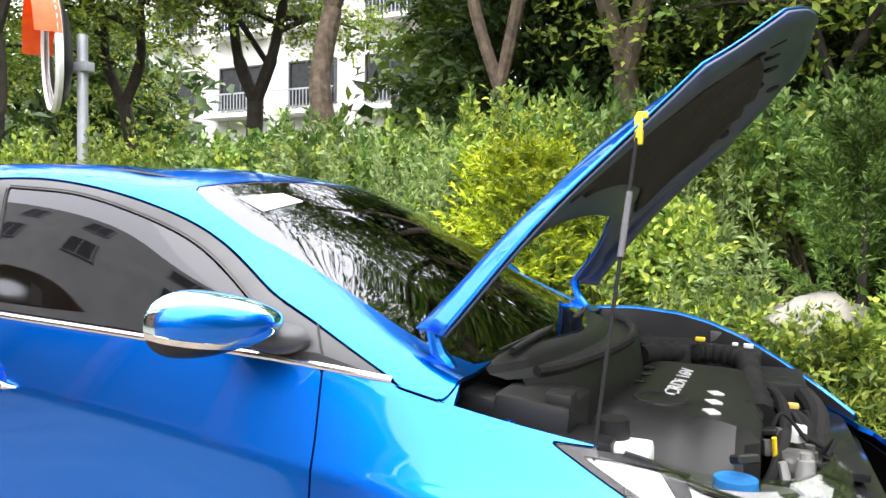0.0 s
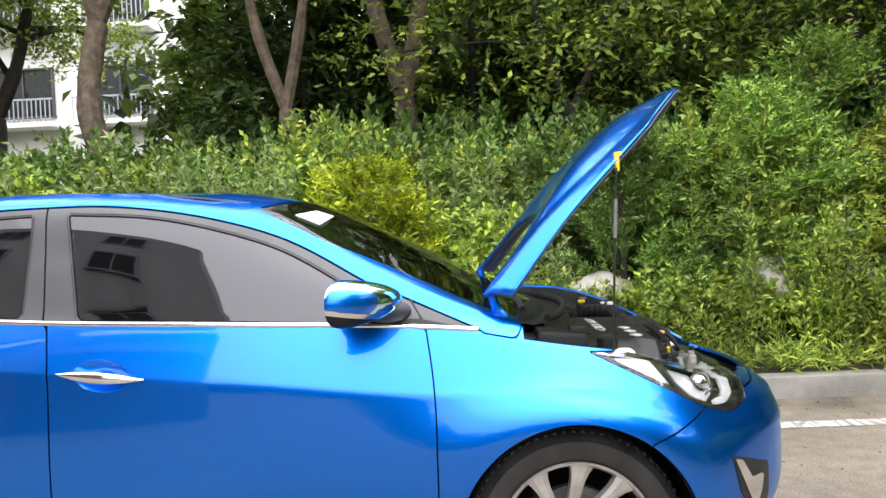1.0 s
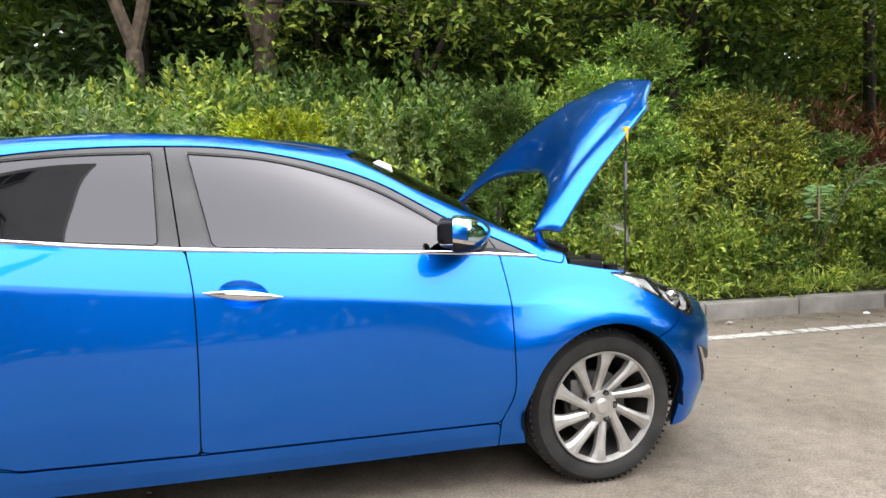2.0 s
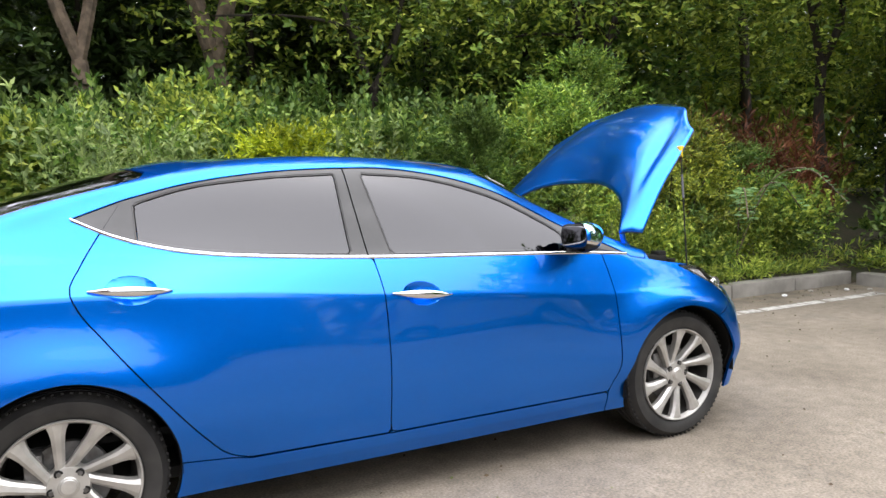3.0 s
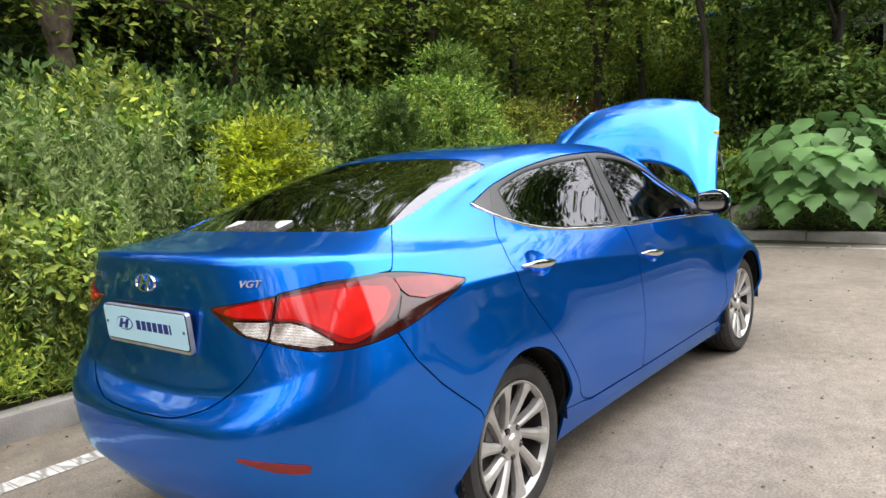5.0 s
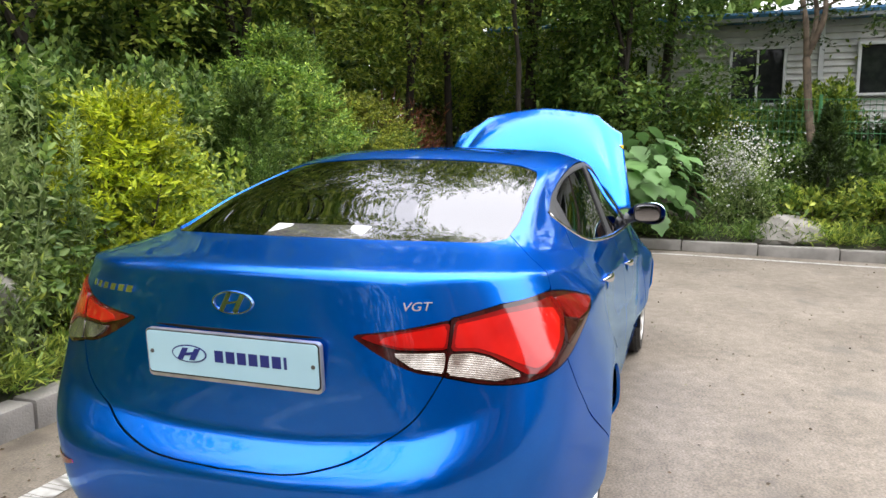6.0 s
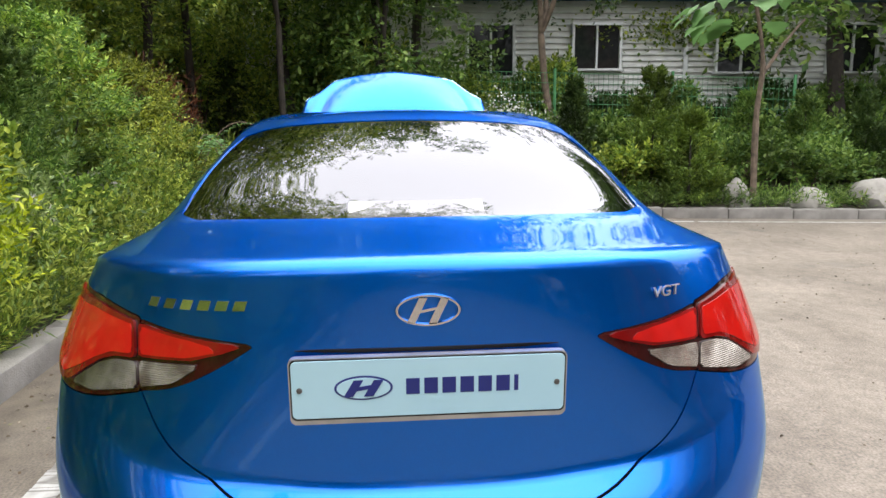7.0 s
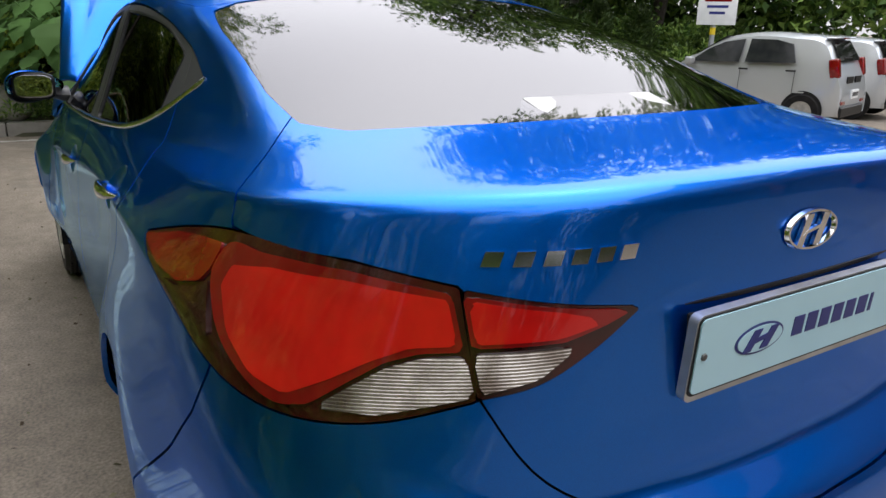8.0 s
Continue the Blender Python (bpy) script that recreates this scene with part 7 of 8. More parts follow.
i = 0
for x in np.arange(-1.6, 16, 1.5):
    cedar("cedar", "dense dark evergreen in the belt of trees", float(x) + rng.uniform(-.4, .4), 8.2 + rng.uniform(-.6, .6), rng.uniform(4.6, 6.0) if x < 1.5 else rng.uniform(11.0, 13.5) if x < 9 else rng.uniform(6.0, 7.5), 3.8, 8500 if x < 1.5 or x >= 9 else 13500, 40 + i, (LEAF_DARK if i % 3 else LEAF_OLIVE) if x < 4.5 else LEAF_MID if x < 9 else LEAF_FRESH)
    i += 1
cedar("cedar", "tall dense evergreen at the back of the hedge", 8.5, 6.5, 12.5, 4.2, 15000, 91, LEAF_MID)
limb_tree("corner_tree", "loose light green tree at the back of the corner", 12.4, 7.2, 10.5, .10, 3.0, LEAF_FRESH, BARK_DARK, 13000, .13, seed=92, crown_low=.2, limbs=11)
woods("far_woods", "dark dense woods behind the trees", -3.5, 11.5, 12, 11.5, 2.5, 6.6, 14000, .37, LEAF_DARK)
# oversized dark leaves put in as the deep shade within the woods
woods("far_woods", "dark leaves standing in for deep shade at the back of the woods", 2.5, 13.6, 13.5, 13.6, 1.5, 10.5, 10000, .72, LEAF_DARK)
woods("far_woods", "olive growth in the dark woods", -3.5, 10.6, 12, 10.6, 2.0, 6.2, 12000, .32, LEAF_OLIVE)
woods("far_woods", "light green growth at the back of the corner", 12, 11.2, 22, 11.2, 2.0, 6.4, 10000, .3, LEAF_FRESH)
woods("far_woods", "green woods at the edge of the lot", -30, 14.5, -13.5, 14.5, 3, 8, 8500, .49, LEAF_MID)
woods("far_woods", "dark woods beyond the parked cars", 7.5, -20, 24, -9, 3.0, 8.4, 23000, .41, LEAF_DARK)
woods("far_woods", "green growth before the dark woods", 8.5, -17, 22, -8, 2.5, 5.0, 15500, .29, LEAF_MID)
# next two woods are added to darken the horizon the car reflects
woods("far_woods", "dark woods at the rear of the lot, added for the car's reflections", -15, -12, -15, 16, 3.0, 8.0, 14000, .58, LEAF_DARK)
woods("far_woods", "unseen woods across the car park, added for the car's reflections", -16, -25, 8, -25, 3.0, 4.6, 10000, .64, LEAF_DARK)
woods("far_woods", "woods at the far corner of the lot", 15.5, 12.5, 18.5, 1.5, 2.5, 7.5, 14000, .3, LEAF_FRESH)
woods("far_woods", "woods beyond the metal-clad building", 22, -14, 22, -3, 3.0, 5.6, 5000, .64, LEAF_DARK)
woods("far_woods", "tall woods behind the end of the metal-clad building", 20.5, -2.5, 19, 14, 3.0, 12.5, 15500, .52, LEAF_MID)
# trees ahead, round the corner
limb_tree("corner_tree", "dark-trunked spreading tree at the corner", 9.6, 1.65, 9.6, .05, 3.0, LEAF_FRESH, BARK_DARK, 14000, .11, seed=21, crown_low=.34, lean=(.03, .02), fork=.28, limbs=11)
limb_tree("corner_tree", "leafy tree in front of the metal-clad building", 11.6, 3.6, 9.5, .07, 2.8, LEAF_FRESH, BARK_DARK, 15000, .11, seed=22, crown_low=.3, lean=(-.04, 0))
limb_tree("corner_tree", "leafy tree beside the metal-clad building", 12.4, -.5, 9.0, .10, 2.4, LEAF_MID, BARK_DARK, 19000, .13, seed=23, crown_low=.14, lean=(0, -.05), limbs=10)
limb_tree("corner_tree", "leafy tree hiding the end of the building", 11.7, 1.9, 8.5, .11, 2.4, LEAF_FRESH, BARK_DARK, 16500, .13, seed=31, crown_low=.16, limbs=10)
limb_tree("corner_tree", "low leafy tree before the metal wall", 11.3, .1, 6.6, .08, 2.1, LEAF_MID, BARK_DARK, 16000, .12, seed=35, crown_low=.14, limbs=12, fork=.22)
limb_tree("crooked_tree", "crooked grey-barked tree before the metal wall", 11.5, -3.25, 6.0, .07, 2.0, LEAF_DARK, BARK, 6000, .11, seed=24, crown_low=.66, fork=.42, lean=(.10, .12), splits=3)
limb_tree("border_tree", "dark leafy tree behind the far border", 12.4, -9.4, 10.5, .15, 3.2, LEAF_MID, BARK_DARK, 15000, .21, seed=25, crown_low=.22, lean=(.03, .05))
limb_tree("border_tree", "dark leafy tree at the end of the border", 11.4, -13.0, 8.5, .16, 3.4, LEAF_MID, BARK_DARK, 15000, .21, seed=26, crown_low=.12, lean=(-.04, 0))
limb_tree("roadside_tree", "leafy tree whose light branches hang over the hedge", 3.7, 6.1, 8.4, .07, 3.1, LEAF_FRESH, BARK_DARK, 14000, .11, seed=27, crown_low=.24, fork=.2, lean=(.06, -.04), limbs=12)
limb_tree("roadside_tree", "leafy tree at the back of the hedge", 7.4, 5.6, 8.6, .08, 3.1, LEAF_FRESH, BARK_DARK, 14000, .11, seed=28, crown_low=.2, fork=.2, lean=(-.05, 0), limbs=12)
limb_tree("corner_tree", "light green leafy tree behind the corner", 10.3, 3.9, 6.5, .08, 2.3, LEAF_FRESH, BARK_DARK, 12000, .10, seed=33, crown_low=.25, limbs=10)
limb_tree("overhanging_tree", "tall tree behind the car, its branches over the lot", -6.2, 4.3, 8.0, .2, 3.4, LEAF_DARK, BARK_DARK, 9000, .13, seed=29, crown_low=.5)


# ---- arching branch of paired leaflets ----
arching = empty("arching_branch", "pale green arching branches with paired leaflets", "shrub", at=(6.9, 2.5, rise(6.9, 2.5)))
twigs = bmesh.new()
pts_c, pts_d = [], []
for a, reach, top in ((-1.2, 1.15, 1.15), (-2.3, .9, .95), (-.2, .9, 1.0)):
    line = [Vector((0, 0, .15)), Vector((math.cos(a) * reach * .3, math.sin(a) * reach * .3, top * .85)), Vector((math.cos(a) * reach * .65, math.sin(a) * reach * .65, top)), Vector((math.cos(a) * reach, math.sin(a) * reach, top * .68))]
    tube(twigs, line, .007, 6)
    side = Vector((-math.sin(a), math.cos(a), 0))
    for q in spline([tuple(v) for v in line], 34)[8:]:
        for sgn in (-1, 1):
            for k in range(2):
                pts_c.append(Vector(q) + side * sgn * .045 * k)
                pts_d.append(side * sgn + Vector((math.cos(a), math.sin(a), -.25)) * .35)
part("twig", twigs, BARK, arching)
leaf_mesh("leaflet", np.array([tuple(v) for v in pts_c]), np.array([tuple(v) for v in pts_d]), .085, .34, LEAF_BIG, jitter=.12, parent=arching)


# ---- large-leaved plant, young large-leaved tree ----
def big_leaf(bm, base, d, size, droop):
    """A heart-shaped leaf with a folded midrib and wavy edge, on a stalk."""
    d = Vector(d).normalized()
    s = d.cross(Vector((0, 0, 1))).normalized()
    u = s.cross(d).normalized()
    outline = [(.0, .0), (-.16, .16), (-.10, .40), (.10, .46), (.22, .60), (.42, .52), (.50, .40), (.66, .42), (.74, .24), (.88, .12), (1.0, 0)]
    base = Vector(base)
    mid, lft, rgt = [], [], []
    for a, w in outline:
        sag = -droop * a * a
        mid.append(bm.verts.new(base + (d * a + u * sag) * size))
        wob = .05 * math.sin(a * 9 + base.x * 7)
        lft.append(bm.verts.new(base + (d * a + u * (sag + .10 * w - .22 * w * w + wob * w) + s * w) * size))
        rgt.append(bm.verts.new(base + (d * a + u * (sag + .10 * w - .22 * w * w - wob * w) - s * w) * size))
    for i in range(len(outline) - 1):
        for e in (lft, rgt):
            if e[i].co != mid[i].co:
                try:
                    bm.faces.new((mid[i], mid[i + 1], e[i + 1], e[i]))
                except ValueError:
                    pass


def leafy_plant(name, label, x, y, z, n, spread, h, size, stems=True, crown_only=0.0):
    top = empty(name, label, "plant", at=(x, y, z))
    for i in range(n):
        a = rng.uniform(0, 6.28)
        r = spread * math.sqrt(rng.uniform(.05, 1))
        zz = h * rng.uniform(.25 + crown_only, 1) * (1 - .3 * (r / spread) ** 2)
        bm = bmesh.new()
        p = Vector((r * math.cos(a), r * math.sin(a), zz))
        big_leaf(bm, p, (math.cos(a), math.sin(a), rng.uniform(-.95, -.15)), size * rng.uniform(.7, 1.2), rng.uniform(.15, .55))
        part("leaf", bm, LEAF_BIG, top, angle=60)
    if stems:
        bm = bmesh.new()
        for i in range(12):
            a, r = 6.28 * i / 12, spread * .8
            tube(bm, [(0, 0, -.05), (r * .4 * math.cos(a), r * .4 * math.sin(a), h * .5), (r * math.cos(a), r * math.sin(a), h * .8)], .008, 6)
        part("stem", bm, LEAF_BIG, top)
    return top


leafy_plant("large_leaved_plant", "lush plant with large pale green lobed leaves", front_kerb(-.1) + .62, -.12, .14, 250, 1.15, 1.7, .265)
young = leafy_plant("large_leaved_tree", "young tree with huge pale green leaves", 8.5, -5.65, .2, 46, 1.1, 4.1, .36, False, .60)
bm = bmesh.new()
tube(bm, [(0, 0, -.1), (.03, .02, 1.2), (.08, -.05, 2.1), (.02, .25, 3.3)], [.05, .042, .03, .02], 8)
tube(bm, [(.07, -.05, 1.85), (.2, -.5, 2.4), (.3, -.8, 2.7)], [.03, .022, .014], 8)
part("trunk", bm, BARK, young)


# ---- buildings, fence, sign and other cars ----
CLAD = plain("pale_grey_cladding", (0.72, 0.72, 0.69), (0.58, 0.58, 0.55), 0.5, 0.0, scale=3, bumpy=0.1)
WHITEWALL = plain("white_render", (0.78, 0.77, 0.74), (0.68, 0.67, 0.64), 0.85, scale=2, bumpy=0.2)
GREYWALL = plain("grey_render", (0.36, 0.36, 0.37), (0.30, 0.30, 0.31), 0.85, scale=2, bumpy=0.2)
BLUEROOF = plain("blue_sheet_roof", (0.05, 0.19, 0.36), (0.04, 0.15, 0.30), 0.5, 0.2, scale=3)
RUST = plain("rust_red_beam", (0.30, 0.09, 0.045), (0.22, 0.07, 0.035), 0.7)
GREENPAINT = plain("green_fence_paint", (0.08, 0.26, 0.10), (0.06, 0.2, 0.08), 0.5)
PANE = plain("dark_window_pane", (0.015, 0.017, 0.018), (0.025, 0.027, 0.026), 0.05, spec=0.2)
GREYPAINT = plain("grey_painted_steel", (0.36, 0.38, 0.41), (0.30, 0.32, 0.34), 0.45, 0.3)
ORANGE = plain("orange_plastic", (0.80, 0.16, 0.02), (0.72, 0.13, 0.02), 0.45)


def block(name, c, s, material, parent, label="", bevel=.004):
    bm = bmesh.new()
    box(bm, c, s, bevel, 1)
    return part(name, bm, material, parent, label)


def window(parent, c, w, h, axis, material=WHITE, split=2):
    """A framed window set in a wall; axis is the wall's normal, 'x' or 'y'."""
    win = new("window")
    win.parent = parent
    x, y, z = c

    def at(du, dz, dn):
        return (x + dn, y + du, z + dz) if axis == "x" else (x + du, y + dn, z + dz)

    def size(su, sz, sn):
        return (sn, su, sz) if axis == "x" else (su, sn, sz)
    block("frame", at(0, h / 2, -.03), size(w + .06, .06, .10), material, win)
    block("sill", at(0, -h / 2 - .01, -.05), size(w + .12, .05, .16), material, win)
    for du in (-w / 2, w / 2):
        block("frame", at(du, 0, -.03), size(.06, h, .10), material, win)
    for i in range(1, split):
        block("mullion", at(-w / 2 + w * i / split, 0, -.025), size(.045, h, .07), material, win)
    for i in range(split):
        block("pane", at(-w / 2 + w * (i + .5) / split, 0, 0), size(w / split - .04, h - .04, .012), PANE, win)
    return win


# single-storey metal-clad building ahead
shed = empty("metal_clad_building", "low building clad in pale grey lapped metal with a blue roof", "building", at=(0, 0, 0))
block("wall", (14.55, -5.2, 2.0), (.3, 16.6, 4.2), CLAD, shed)
z, k = .35, 0
while z < 3.95:
    bm = bmesh.new()
    for y0, y1 in ((-13.5, 3.1),):
        vs = [bm.verts.new((x, y, zz)) for y in (y0, y1) for x, zz in ((14.40, z), (14.315, z), (14.325, z + .035), (14.385, z + .125), (14.40, z + .13))]
        bm.faces.new(vs[:5]), bm.faces.new(vs[5:])
        for i in range(5):
            bm.faces.new((vs[i], vs[(i + 1) % 5], vs[5 + (i + 1) % 5], vs[5 + i]))
    part("cladding_board", bm, CLAD, shed, smooth=False)
    z += .132
for y, w, h, zc in ((-4.78, 1.10, 1.0, 3.03), (-2.35, 1.05, 1.15, 2.95), (-8.2, 1.2, 1.1, 3.0), (-10.9, 1.2, 1.1, 3.0), (.4, 1.1, 1.0, 3.0)):
    window(shed, (14.27, y, zc), w, h, "x")
for y in (-3.55, -6.9, 1.7, 3.05):
    block("corner_strip", (14.30, y, 2.2), (.05, .10, 3.6), WHITE, shed)
block("fascia", (14.1, -5.2, 4.12), (.5, 17.2, .16), BLUEROOF, shed)
bm = bmesh.new()
box(bm, (16.0, -5.2, 4.5), (4.6, 17.2, .08), .01, 1, Matrix.Rotation(-.17, 4, "Y"))
part("roof", bm, BLUEROOF, shed)
block("gutter", (13.82, -5.2, 4.05), (.10, 17.2, .09), GREYPAINT, shed)

# growth along the foot of the metal wall
y = 4.4
while y > -13.5:
    shrub("wall_shrub", "tall dark shrub along the metal wall", 13.2 + rng.uniform(-.3, .3), y, 1.5, 1.2, rng.uniform(.9, 1.7) if y < -2 else rng.uniform(1.5, 2.6), LEAF_MID if rng.uniform() < .6 else LEAF_DARK, 2800, .12, .5, group="wall shrubs")
    y -= rng.uniform(.9, 1.2)
k = 1100
C = np.c_[14.22 + rng.normal(0, .05, k), -7.2 + 1.9 * rng.normal(0, .6, k), 3.55 + rng.normal(0, .22, k) - .4 * rng.uniform(0, 1, k) ** 3]
tagged(leaf_mesh("wall_vine", C, rng.normal(0, 1, (k, 3)) + (-.5, 0, -.6), .11, .7, LEAF_FRESH), "yellow-green vine trailing over the metal wall", "vine", kind="stuff")
for x, y, w, h in ((12.5, -1.5, 2.0, 1.5), (12.3, .4, 2.2, 2.4), (12.8, 2.0, 2.4, 3.2), (12.6, 3.8, 2.4, 3.2), (13.3, -3.4, 1.6, 1.9)):
    shrub("tall_shrub", "tall leafy growth before the metal-clad building", x, y, w, w * .8, h, LEAF_FRESH, 9000, .10, .5, group="wall growth", lumps=14)
# white flats behind the trees
flats = empty("white_flats", "white rendered block of flats with railed balconies", "building")
block("wall", (-14.5, 19.5, 5.2), (17, .3, 11), WHITEWALL, flats)
block("roof", (-14.5, 22, 10.8), (17.6, 6, .3), GREYWALL, flats)
block("side_wall", (-6.1, 22, 5.2), (.3, 5, 11), WHITEWALL, flats)
for fl_ in range(3):
    for i in range(5):
        zc, xc = 3.0 + 2.9 * fl_, -20.5 + 3.1 * i
        window(flats, (xc, 19.3, zc + .35), 1.9, 1.5, "y", TRIM, 2)
        bal = new("balcony")
        bal.parent = flats
        block("slab", (xc, 18.95, zc - .75), (2.5, .75, .14), WHITEWALL, bal)
        for j in range(18):
            block("baluster", (xc - 1.2 + j * .14, 18.62, zc - .35), (.025, .025, .7), GREYPAINT, bal, bevel=0)
        block("rail", (xc, 18.62, zc + .02), (2.5, .05, .05), GREYPAINT, bal)

# grey building across the lot, seen in the car's windows
PALEWALL = plain("pale_grey_render", (0.56, 0.55, 0.54), (0.48, 0.47, 0.46), 0.85, scale=2, bumpy=0.2)
DARKWALL = plain("dark_brown_render", (0.15, 0.125, 0.11), (0.11, 0.095, 0.085), 0.85, scale=2, bumpy=0.2)
hall = empty("grey_hall", "tall grey rendered building with small dark windows and rust-red beams", "building")
block("wall", (-12.1, -10.4, 11.3), (19.8, .3, 5.4), PALEWALL, hall)
block("lower_wall", (-12.1, -11.0, 4.2), (19.8, .3, 8.8), DARKWALL, hall)
block("beam", (-12.1, -10.5, 7.4), (19.8, .4, .5), RUST, hall)
block("beam", (-12.1, -10.5, 3.9), (19.8, .4, .5), RUST, hall)
for x in (-20.0, -16.0, -12.0, -8.5, -4.5):
    for z in (10.4, 12.7):
        window(hall, (x, -10.2, z), 1.3, 1.2, "y", GREYPAINT, 2)
for x in (-21.2, -17.2, -13.2, -9.2, -5.2):
    block("column", (x, -10.45, 4.2), (.5, .5, 8.4), RUST if x > -12 else DARKWALL, hall)

# green wire fence at the back of the border
fence = empty("wire_fence", "green painted wire-mesh fence", "fence")
pts = [(10.9, -7.6), (11.3, -5.4), (11.6, -3.2), (11.9, -1.0), (11.9, 1.2)]
for (x, y) in pts:
    bm = bmesh.new()
    rod(bm, (x, y, rise(x, y) - .2), (x, y, rise(x, y) + 1.75), .03, .03, 8)
    part("post", bm, GREENPAINT, fence)
for (x0, y0), (x1, y1) in zip(pts, pts[1:]):
    bm = bmesh.new()
    z0, z1 = rise(x0, y0), rise(x1, y1)
    for i in range(9):
        rod(bm, (x0, y0, z0 + .15 + .19 * i), (x1, y1, z1 + .15 + .19 * i), .005, .005, 4)
    for i in range(1, 24):
        t = i / 24
        x, y, z = x0 + (x1 - x0) * t, y0 + (y1 - y0) * t, z0 + (z1 - z0) * t
        rod(bm, (x, y, z + .15), (x, y, z + 1.67), .004, .004, 4)
    part("mesh_panel", bm, GREENPAINT, fence)

# traffic mirror on a post behind the car
tm = empty("traffic_mirror", "round orange traffic mirror on a grey post", "traffic mirror", at=(-3.45, 3.45, .5))
bm = bmesh.new()
rod(bm, (0, 0, -.4), (0, 0, 2.72), .055, .055, 16)
part("post", bm, GREYPAINT, tm)
bm = bmesh.new()
box(bm, (-.02, .0, 2.38), (.26, .12, .10), .01)
part("bracket", bm, GREYPAINT, tm)
face = Matrix.Translation((-.36, .02, 2.55)) @ Vector((.52, .85, .04)).to_track_quat("Z", "Y").to_matrix().to_4x4()
bm = bmesh.new()
lathe(bm, [(.001, .10), (.25, .09), (.45, .055), (.56, .0), (.60, -.03), (.60, -.05)], 40, "Z")
bmesh.ops.transform(bm, matrix=face, verts=bm.verts)
part("back_shell", bm, BLACK, tm, "dark back shell")
bm = bmesh.new()
lathe(bm, [(.58, -.045), (.62, -.045), (.63, -.09), (.60, -.12), (.57, -.09)], 40, "Z")
bmesh.ops.transform(bm, matrix=face, verts=bm.verts)
part("rim", bm, WHITE, tm, "pale rim")
bm = bmesh.new()
lathe(bm, [(.001, -.10), (.3, -.09), (.575, -.06)], 40, "Z")
bmesh.ops.transform(bm, matrix=face, verts=bm.verts)
part("mirror", bm, MIRROR, tm)
bm = bmesh.new()
vs = []
for t in np.linspace(.15, math.pi - .15, 16):
    vs.append([bm.verts.new(face @ Vector((.63 * math.cos(t), .63 * math.sin(t), d))) for d in (-.05, -.30)])
for a, b in zip(vs, vs[1:]):
    bm.faces.new((a[0], b[0], b[1], a[1]))
r = bmesh.ops.solidify(bm, geom=list(bm.faces), thickness=.012)
part("hood", bm, ORANGE, tm, "orange hood")

# notice on a post beyond the parked cars
sg = empty("notice_board", "white notice on a grey post with a yellow tag", "sign", at=(8.5, -11.5, fall(-11.5)))
bm = bmesh.new()
rod(bm, (0, 0, -.1), (0, 0, 2.4), .05, .05, 14)
part("post", bm, GREYPAINT, sg)
bm = bmesh.new()
box(bm, (0, 0, 0), (.03, .74, .62), .008, 2)
ob = part("board", bm, WHITE, sg)
ob.matrix_basis = pose(-.07, .02, 1.92, 0, 0, -48)
bm = bmesh.new()
rod(bm, (0, 0, 1.42), (0, 0, 1.56), .056, .056, 14)
part("tag", bm, bpy.data.materials["yellow_plastic"], sg, "yellow tag")
for i in range(3):
    bm = bmesh.new()
    box(bm, (-.018, 0, .16 - .12 * i), (.004, .5 - .1 * i, .05), 0)
    part("print_bar", bm, NAVY if i else REDLENS, ob)

# parked compact cars
SILVER = paint_material("silver_paint", (0.50, 0.51, 0.51), (0.56, 0.57, 0.57), .45, (1.0, 1.0, 1.0))


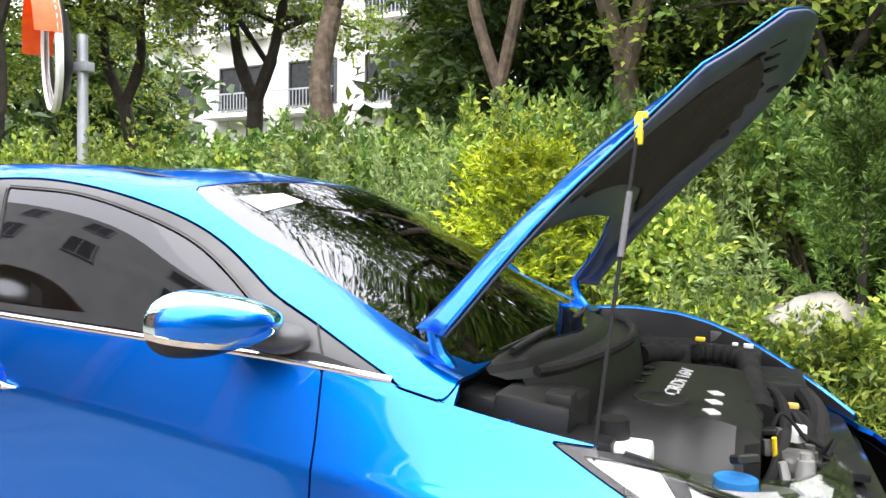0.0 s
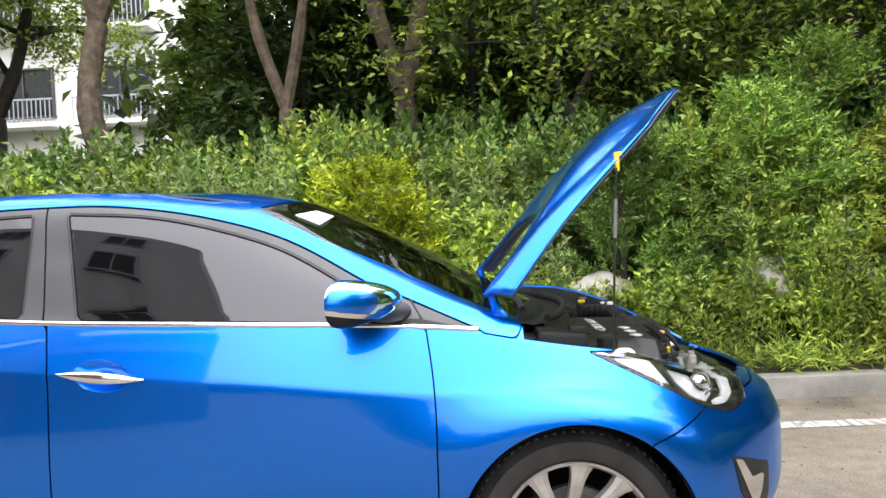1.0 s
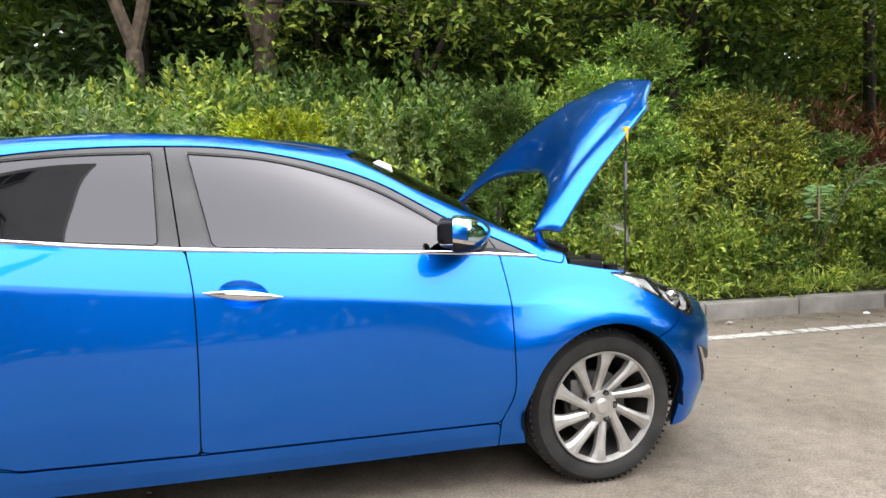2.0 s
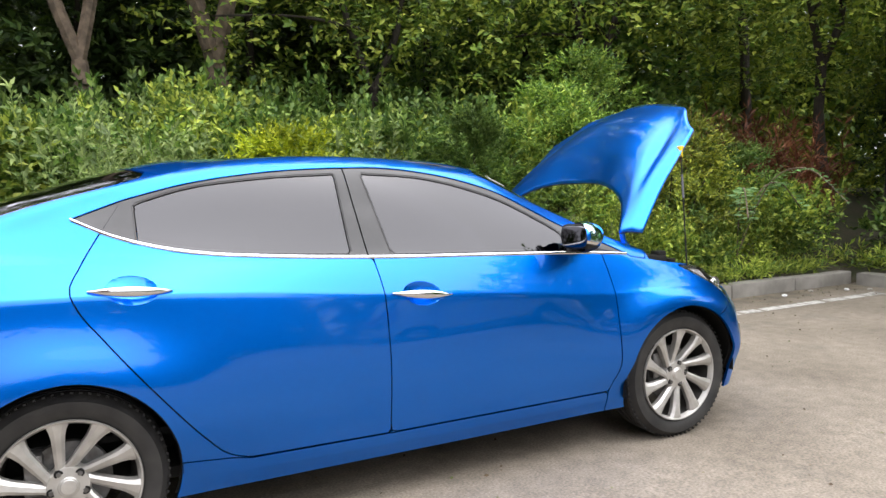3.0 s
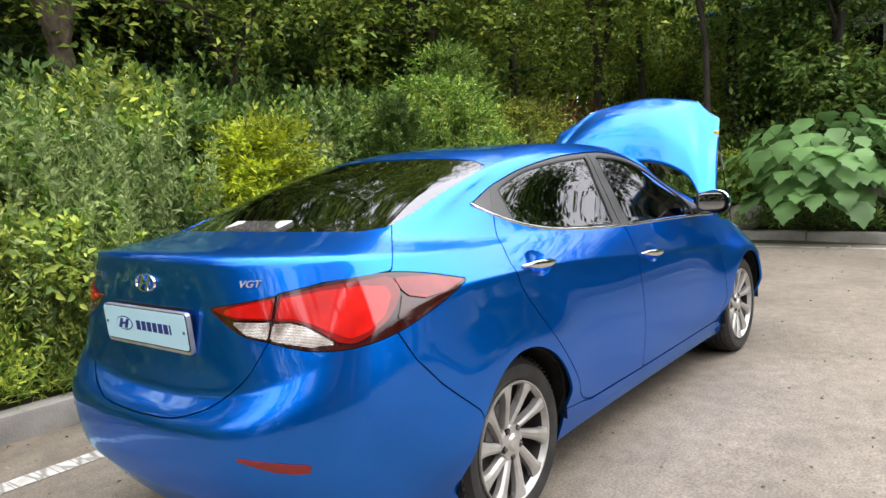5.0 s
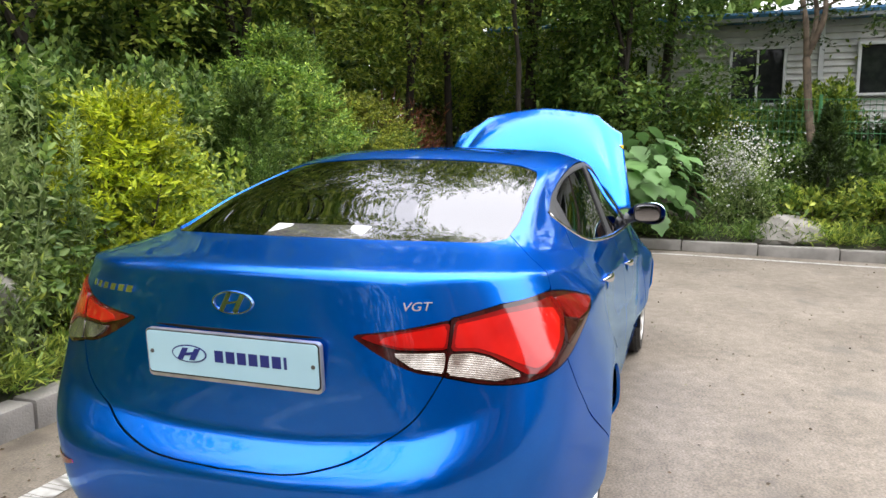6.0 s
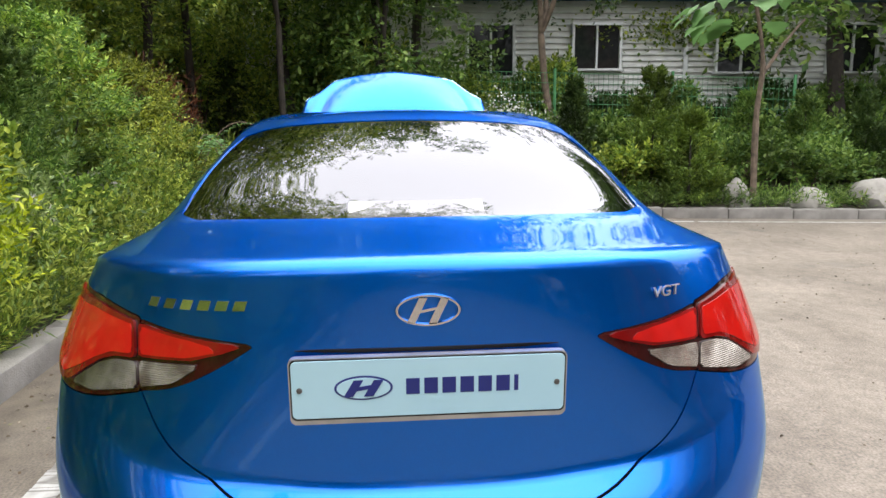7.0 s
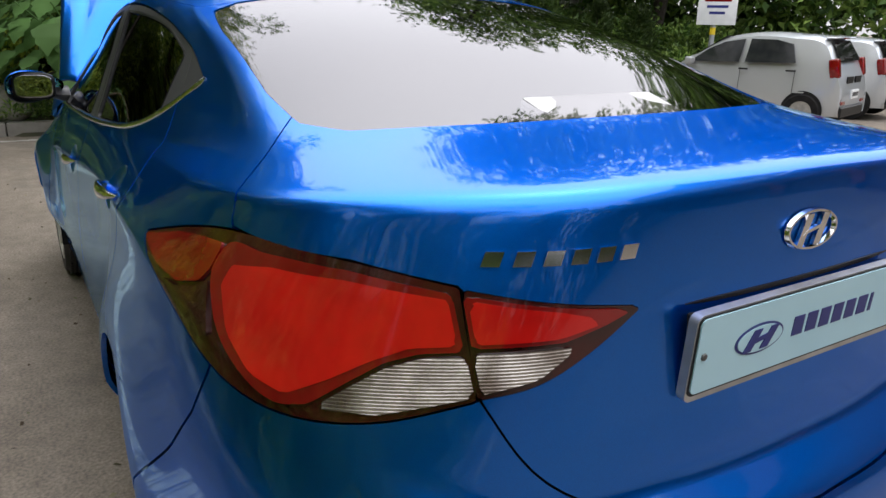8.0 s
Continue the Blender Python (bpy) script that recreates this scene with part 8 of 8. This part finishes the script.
def compact(m, label):
    """A five-door hatchback, built from its side outline."""
    c = empty("parked_hatchback", label, "car", "parked cars")
    c.matrix_basis = m
    low = smooth2([(1.72, .36), (1.78, .50), (1.74, .66), (1.55, .78), (1.20, .88), (.85, .94)], 16)
    tail = smooth2([(-1.62, 1.02), (-1.72, .80), (-1.78, .55), (-1.74, .34)], 10)
    roofl = smooth2([(.85, .94), (.45, 1.22), (.10, 1.40), (-.35, 1.475), (-.95, 1.46), (-1.42, 1.38), (-1.62, 1.02)], 30)

    def half(x, z):
        w = .80 - .30 * max(0, abs(x) - 1.25) ** 1.6
        return w if z < .95 else w - .36 * (z - .95)
    ring = low + roofl[1:] + tail[1:]
    bm = bmesh.new()
    rows = []
    for x, z in ring:
        h = half(x, z)
        rows.append([bm.verts.new((x, y, z - (.075 if z > 1.15 else .035) * abs(t) ** 5)) for t, y in ((k, k * h) for k in np.linspace(-1, 1, 13))])
    for A, B in zip(rows, rows[1:]):
        for k in range(12):
            bm.faces.new((A[k], A[k + 1], B[k + 1], B[k]))
    # sides, in strips from the outline to the sill
    for sgn, col in ((-1, 0), (1, 12)):
        edge = [r[col] for r in rows]
        n = len(low)
        mids = []
        for v in edge:
            zz = min(v.co.z, .95)
            mids.append(bm.verts.new((v.co.x, sgn * (half(v.co.x, .6) + .02), max(.30, zz * .62))))
        bott = [bm.verts.new((v.co.x, sgn * (half(v.co.x, .6) - .02), .24)) for v in edge]
        for A, B in ((edge, mids), (mids, bott)):
            for i in range(len(edge) - 1):
                bm.faces.new((A[i], A[i + 1], B[i + 1], B[i]))
    part("body", bm, SILVER, c, angle=50)
    for sgn in (-1, 1):
        for pts in ([(.62, .985), (.35, 1.19), (.10, 1.31), (-.22, 1.36), (-.20, 1.0)], [(-.30, 1.0), (-.32, 1.365), (-.72, 1.36), (-.98, 1.30), (-1.08, 1.02)]):
            bm = bmesh.new()
            rows = [[bm.verts.new((x, sgn * (half(0, z) + d), z)) for x, z in pts] for d in (.012, -.012)]
            bm.faces.new(rows[0]), bm.faces.new(rows[1][::-1])
            for i in range(5):
                bm.faces.new((rows[0][i], rows[1][i], rows[1][(i + 1) % 5], rows[0][(i + 1) % 5]))
            part("side_window", bm, PANE, c, "dark tinted side window", smooth=False)
        for x in (1.12, -1.27):
            w = new("wheel")
            w.parent = c
            bm = bmesh.new()
            lathe(bm, [(.17, -.09), (.20, -.10), (.26, -.10), (.285, -.07), (.285, .07), (.26, .10), (.17, .10)], 36, at=(x, sgn * .74, .285))
            part("tyre", bm, RUBBER, w)
            bm = bmesh.new()
            lathe(bm, [(.001, sgn * .09), (.05, sgn * .10), (.12, sgn * .085), (.18, sgn * .095), (.185, sgn * .05)], 30, at=(x, sgn * .74, .285))
            part("hub_cap", bm, ALLOY, w)
            bm = bmesh.new()
            lathe(bm, [(.001, 0), (.312, 0), (.312, .012), (.001, .012)], 36, at=(x, sgn * .818 - (.012 if sgn > 0 else 0), .30))
            bmesh.ops.bisect_plane(bm, geom=list(bm.verts) + list(bm.edges) + list(bm.faces), plane_co=(0, 0, .245), plane_no=(0, 0, 1), clear_inner=True)
            part("wheel_arch", bm, MATT, c)
        for hx in (-.42, -1.16):
            bm = bmesh.new()
            box(bm, (hx + .12, sgn * .82, .90), (.15, .03, .028), .01)
            part("handle", bm, BLACK, c)
        for dx in (.66, -.25, -1.10):
            bm = bmesh.new()
            tube(bm, [(dx, sgn * (half(dx, .6) + .012), .92), (dx + (.03 if dx > 0 else 0), sgn * (half(dx, .6) + .024), .62), (dx, sgn * (half(dx, .6) + .005), .32)], .004, 5)
            part("door_seam", bm, MATT, c)
        bm = bmesh.new()
        box(bm, (-.10, sgn * .815, .30), (2.0, .03, .06), .012)
        part("sill_strip", bm, BLACK, c)
        bm = bmesh.new()
        superball(bm, Matrix.Translation((1.56, sgn * .58, .74)) @ Matrix.Rotation(sgn * .5, 4, "Z") @ Matrix.Diagonal((.14, .12, .085, 1)), .8)
        part("headlamp", bm, REFLECTOR, c)
        bm = bmesh.new()
        box(bm, (-1.625, sgn * .672, .955), (.15, .13, .30), .045, 3, Matrix.Rotation(.20, 4, "Y"))
        part("tail_lamp", bm, REDLENS, c)
        bm = bmesh.new()
        box(bm, (.58, sgn * .90, 1.0), (.12, .18, .12), .04, 3)
        part("mirror", bm, SILVER, c)
    bm = bmesh.new()
    f = [bm.verts.new(p) for p in ((-1.655, -.52, 1.06), (-1.655, .52, 1.06), (-1.47, .46, 1.36), (-1.47, -.46, 1.36))]
    bm.faces.new(f)
    bmesh.ops.solidify(bm, geom=list(bm.faces), thickness=.01)
    part("rear_window", bm, PANE, c, smooth=False)
    bm = bmesh.new()
    f = [bm.verts.new(p) for p in ((.80, -.60, .965), (.80, .60, .965), (.14, .50, 1.39), (.14, -.50, 1.39))]
    bm.faces.new(f)
    bmesh.ops.translate(bm, vec=(.015, 0, .012), verts=bm.verts)
    bmesh.ops.solidify(bm, geom=list(bm.faces), thickness=.01)
    part("windscreen", bm, PANE, c, smooth=False)
    block("plate", (-1.785, 0, .56), (.02, .36, .14), WHITE, c)
    for i in range(2):
        block("print_bar", (-1.745, .22 - .42 * i, .78), (.02, .30, .10), BLACK, c, bevel=0)
    for i in range(4):
        block("plate_bar", (-1.797, -.12 + .08 * i, .56), (.004, .05, .06), BLACK, c, bevel=0)
    block("lower_bumper", (-1.74, 0, .30), (.10, 1.2, .16), BLACK, c, bevel=.02)
    block("rear_wiper", (-1.63, .10, 1.10), (.02, .42, .02), BLACK, c)
    block("roof_spoiler", (-1.46, 0, 1.40), (.16, 1.04, .03), SILVER, c, bevel=.012)
    block("high_brake_lamp", (-1.545, 0, 1.395), (.01, .26, .018), REDLENS, c, bevel=0)
    for sgn in (-1, 1):
        block("rear_reflector", (-1.772, sgn * .52, .44), (.02, .16, .05), REDLENS, c)
    return c


compact(pose(6.62, -10.09, fall(-10.1), 0, 0, 15), "silver-white compact hatchback parked facing the border")
compact(pose(7.3, -12.7, fall(-12.7), 0, 0, 15), "second pale hatchback parked behind the first")
# litter near the corner
for k, (x, y) in enumerate(((7.4, 1.9), (7.8, 1.75), (8.0, 1.6), (6.9, 1.85), (7.85, -.6), (-.2, 1.9), (5.4, 1.85))):
    bm = bmesh.new()
    bmesh.ops.create_icosphere(bm, subdivisions=1, radius=.03)
    for v in bm.verts:
        v.co = Vector((v.co.x * rng.uniform(.7, 1.6), v.co.y * rng.uniform(.7, 1.4), v.co.z * .5 + .012))
    me = bpy.data.meshes.new("litter")
    bm.to_mesh(me)
    bm.free()
    me.materials.append(WHITE if k % 2 else ROCK)
    ob = new("litter", me)
    ob.location = (x, y, 0)
    tagged(ob, "small crumpled scrap lying by the kerb", "litter", "litter")
# grit and fallen leaf scraps on the asphalt
k = 2600
gx, gy = rng.uniform(-6, 8, k), np.where(rng.uniform(0, 1, k) < .35, rng.uniform(1.5, 2.0, k), rng.uniform(-6, 2.0, k))
C = np.c_[gx, gy, np.array([fall(float(v)) for v in gy]) + .004]
D = rng.normal(0, 1, (k, 3)) * (1, 1, .06)
SCRAP = leaf_material("dry_leaf_scraps", [(0.05, 0.035, 0.02), (0.12, 0.085, 0.05), (0.25, 0.21, 0.16), (0.09, 0.11, 0.03)], .1, .8)
tagged(leaf_mesh("leaf_litter", C, D, .022, .6, SCRAP, fold=.1, jitter=.02), "dry leaf scraps and grit strewn over the asphalt", "leaf litter", kind="stuff")
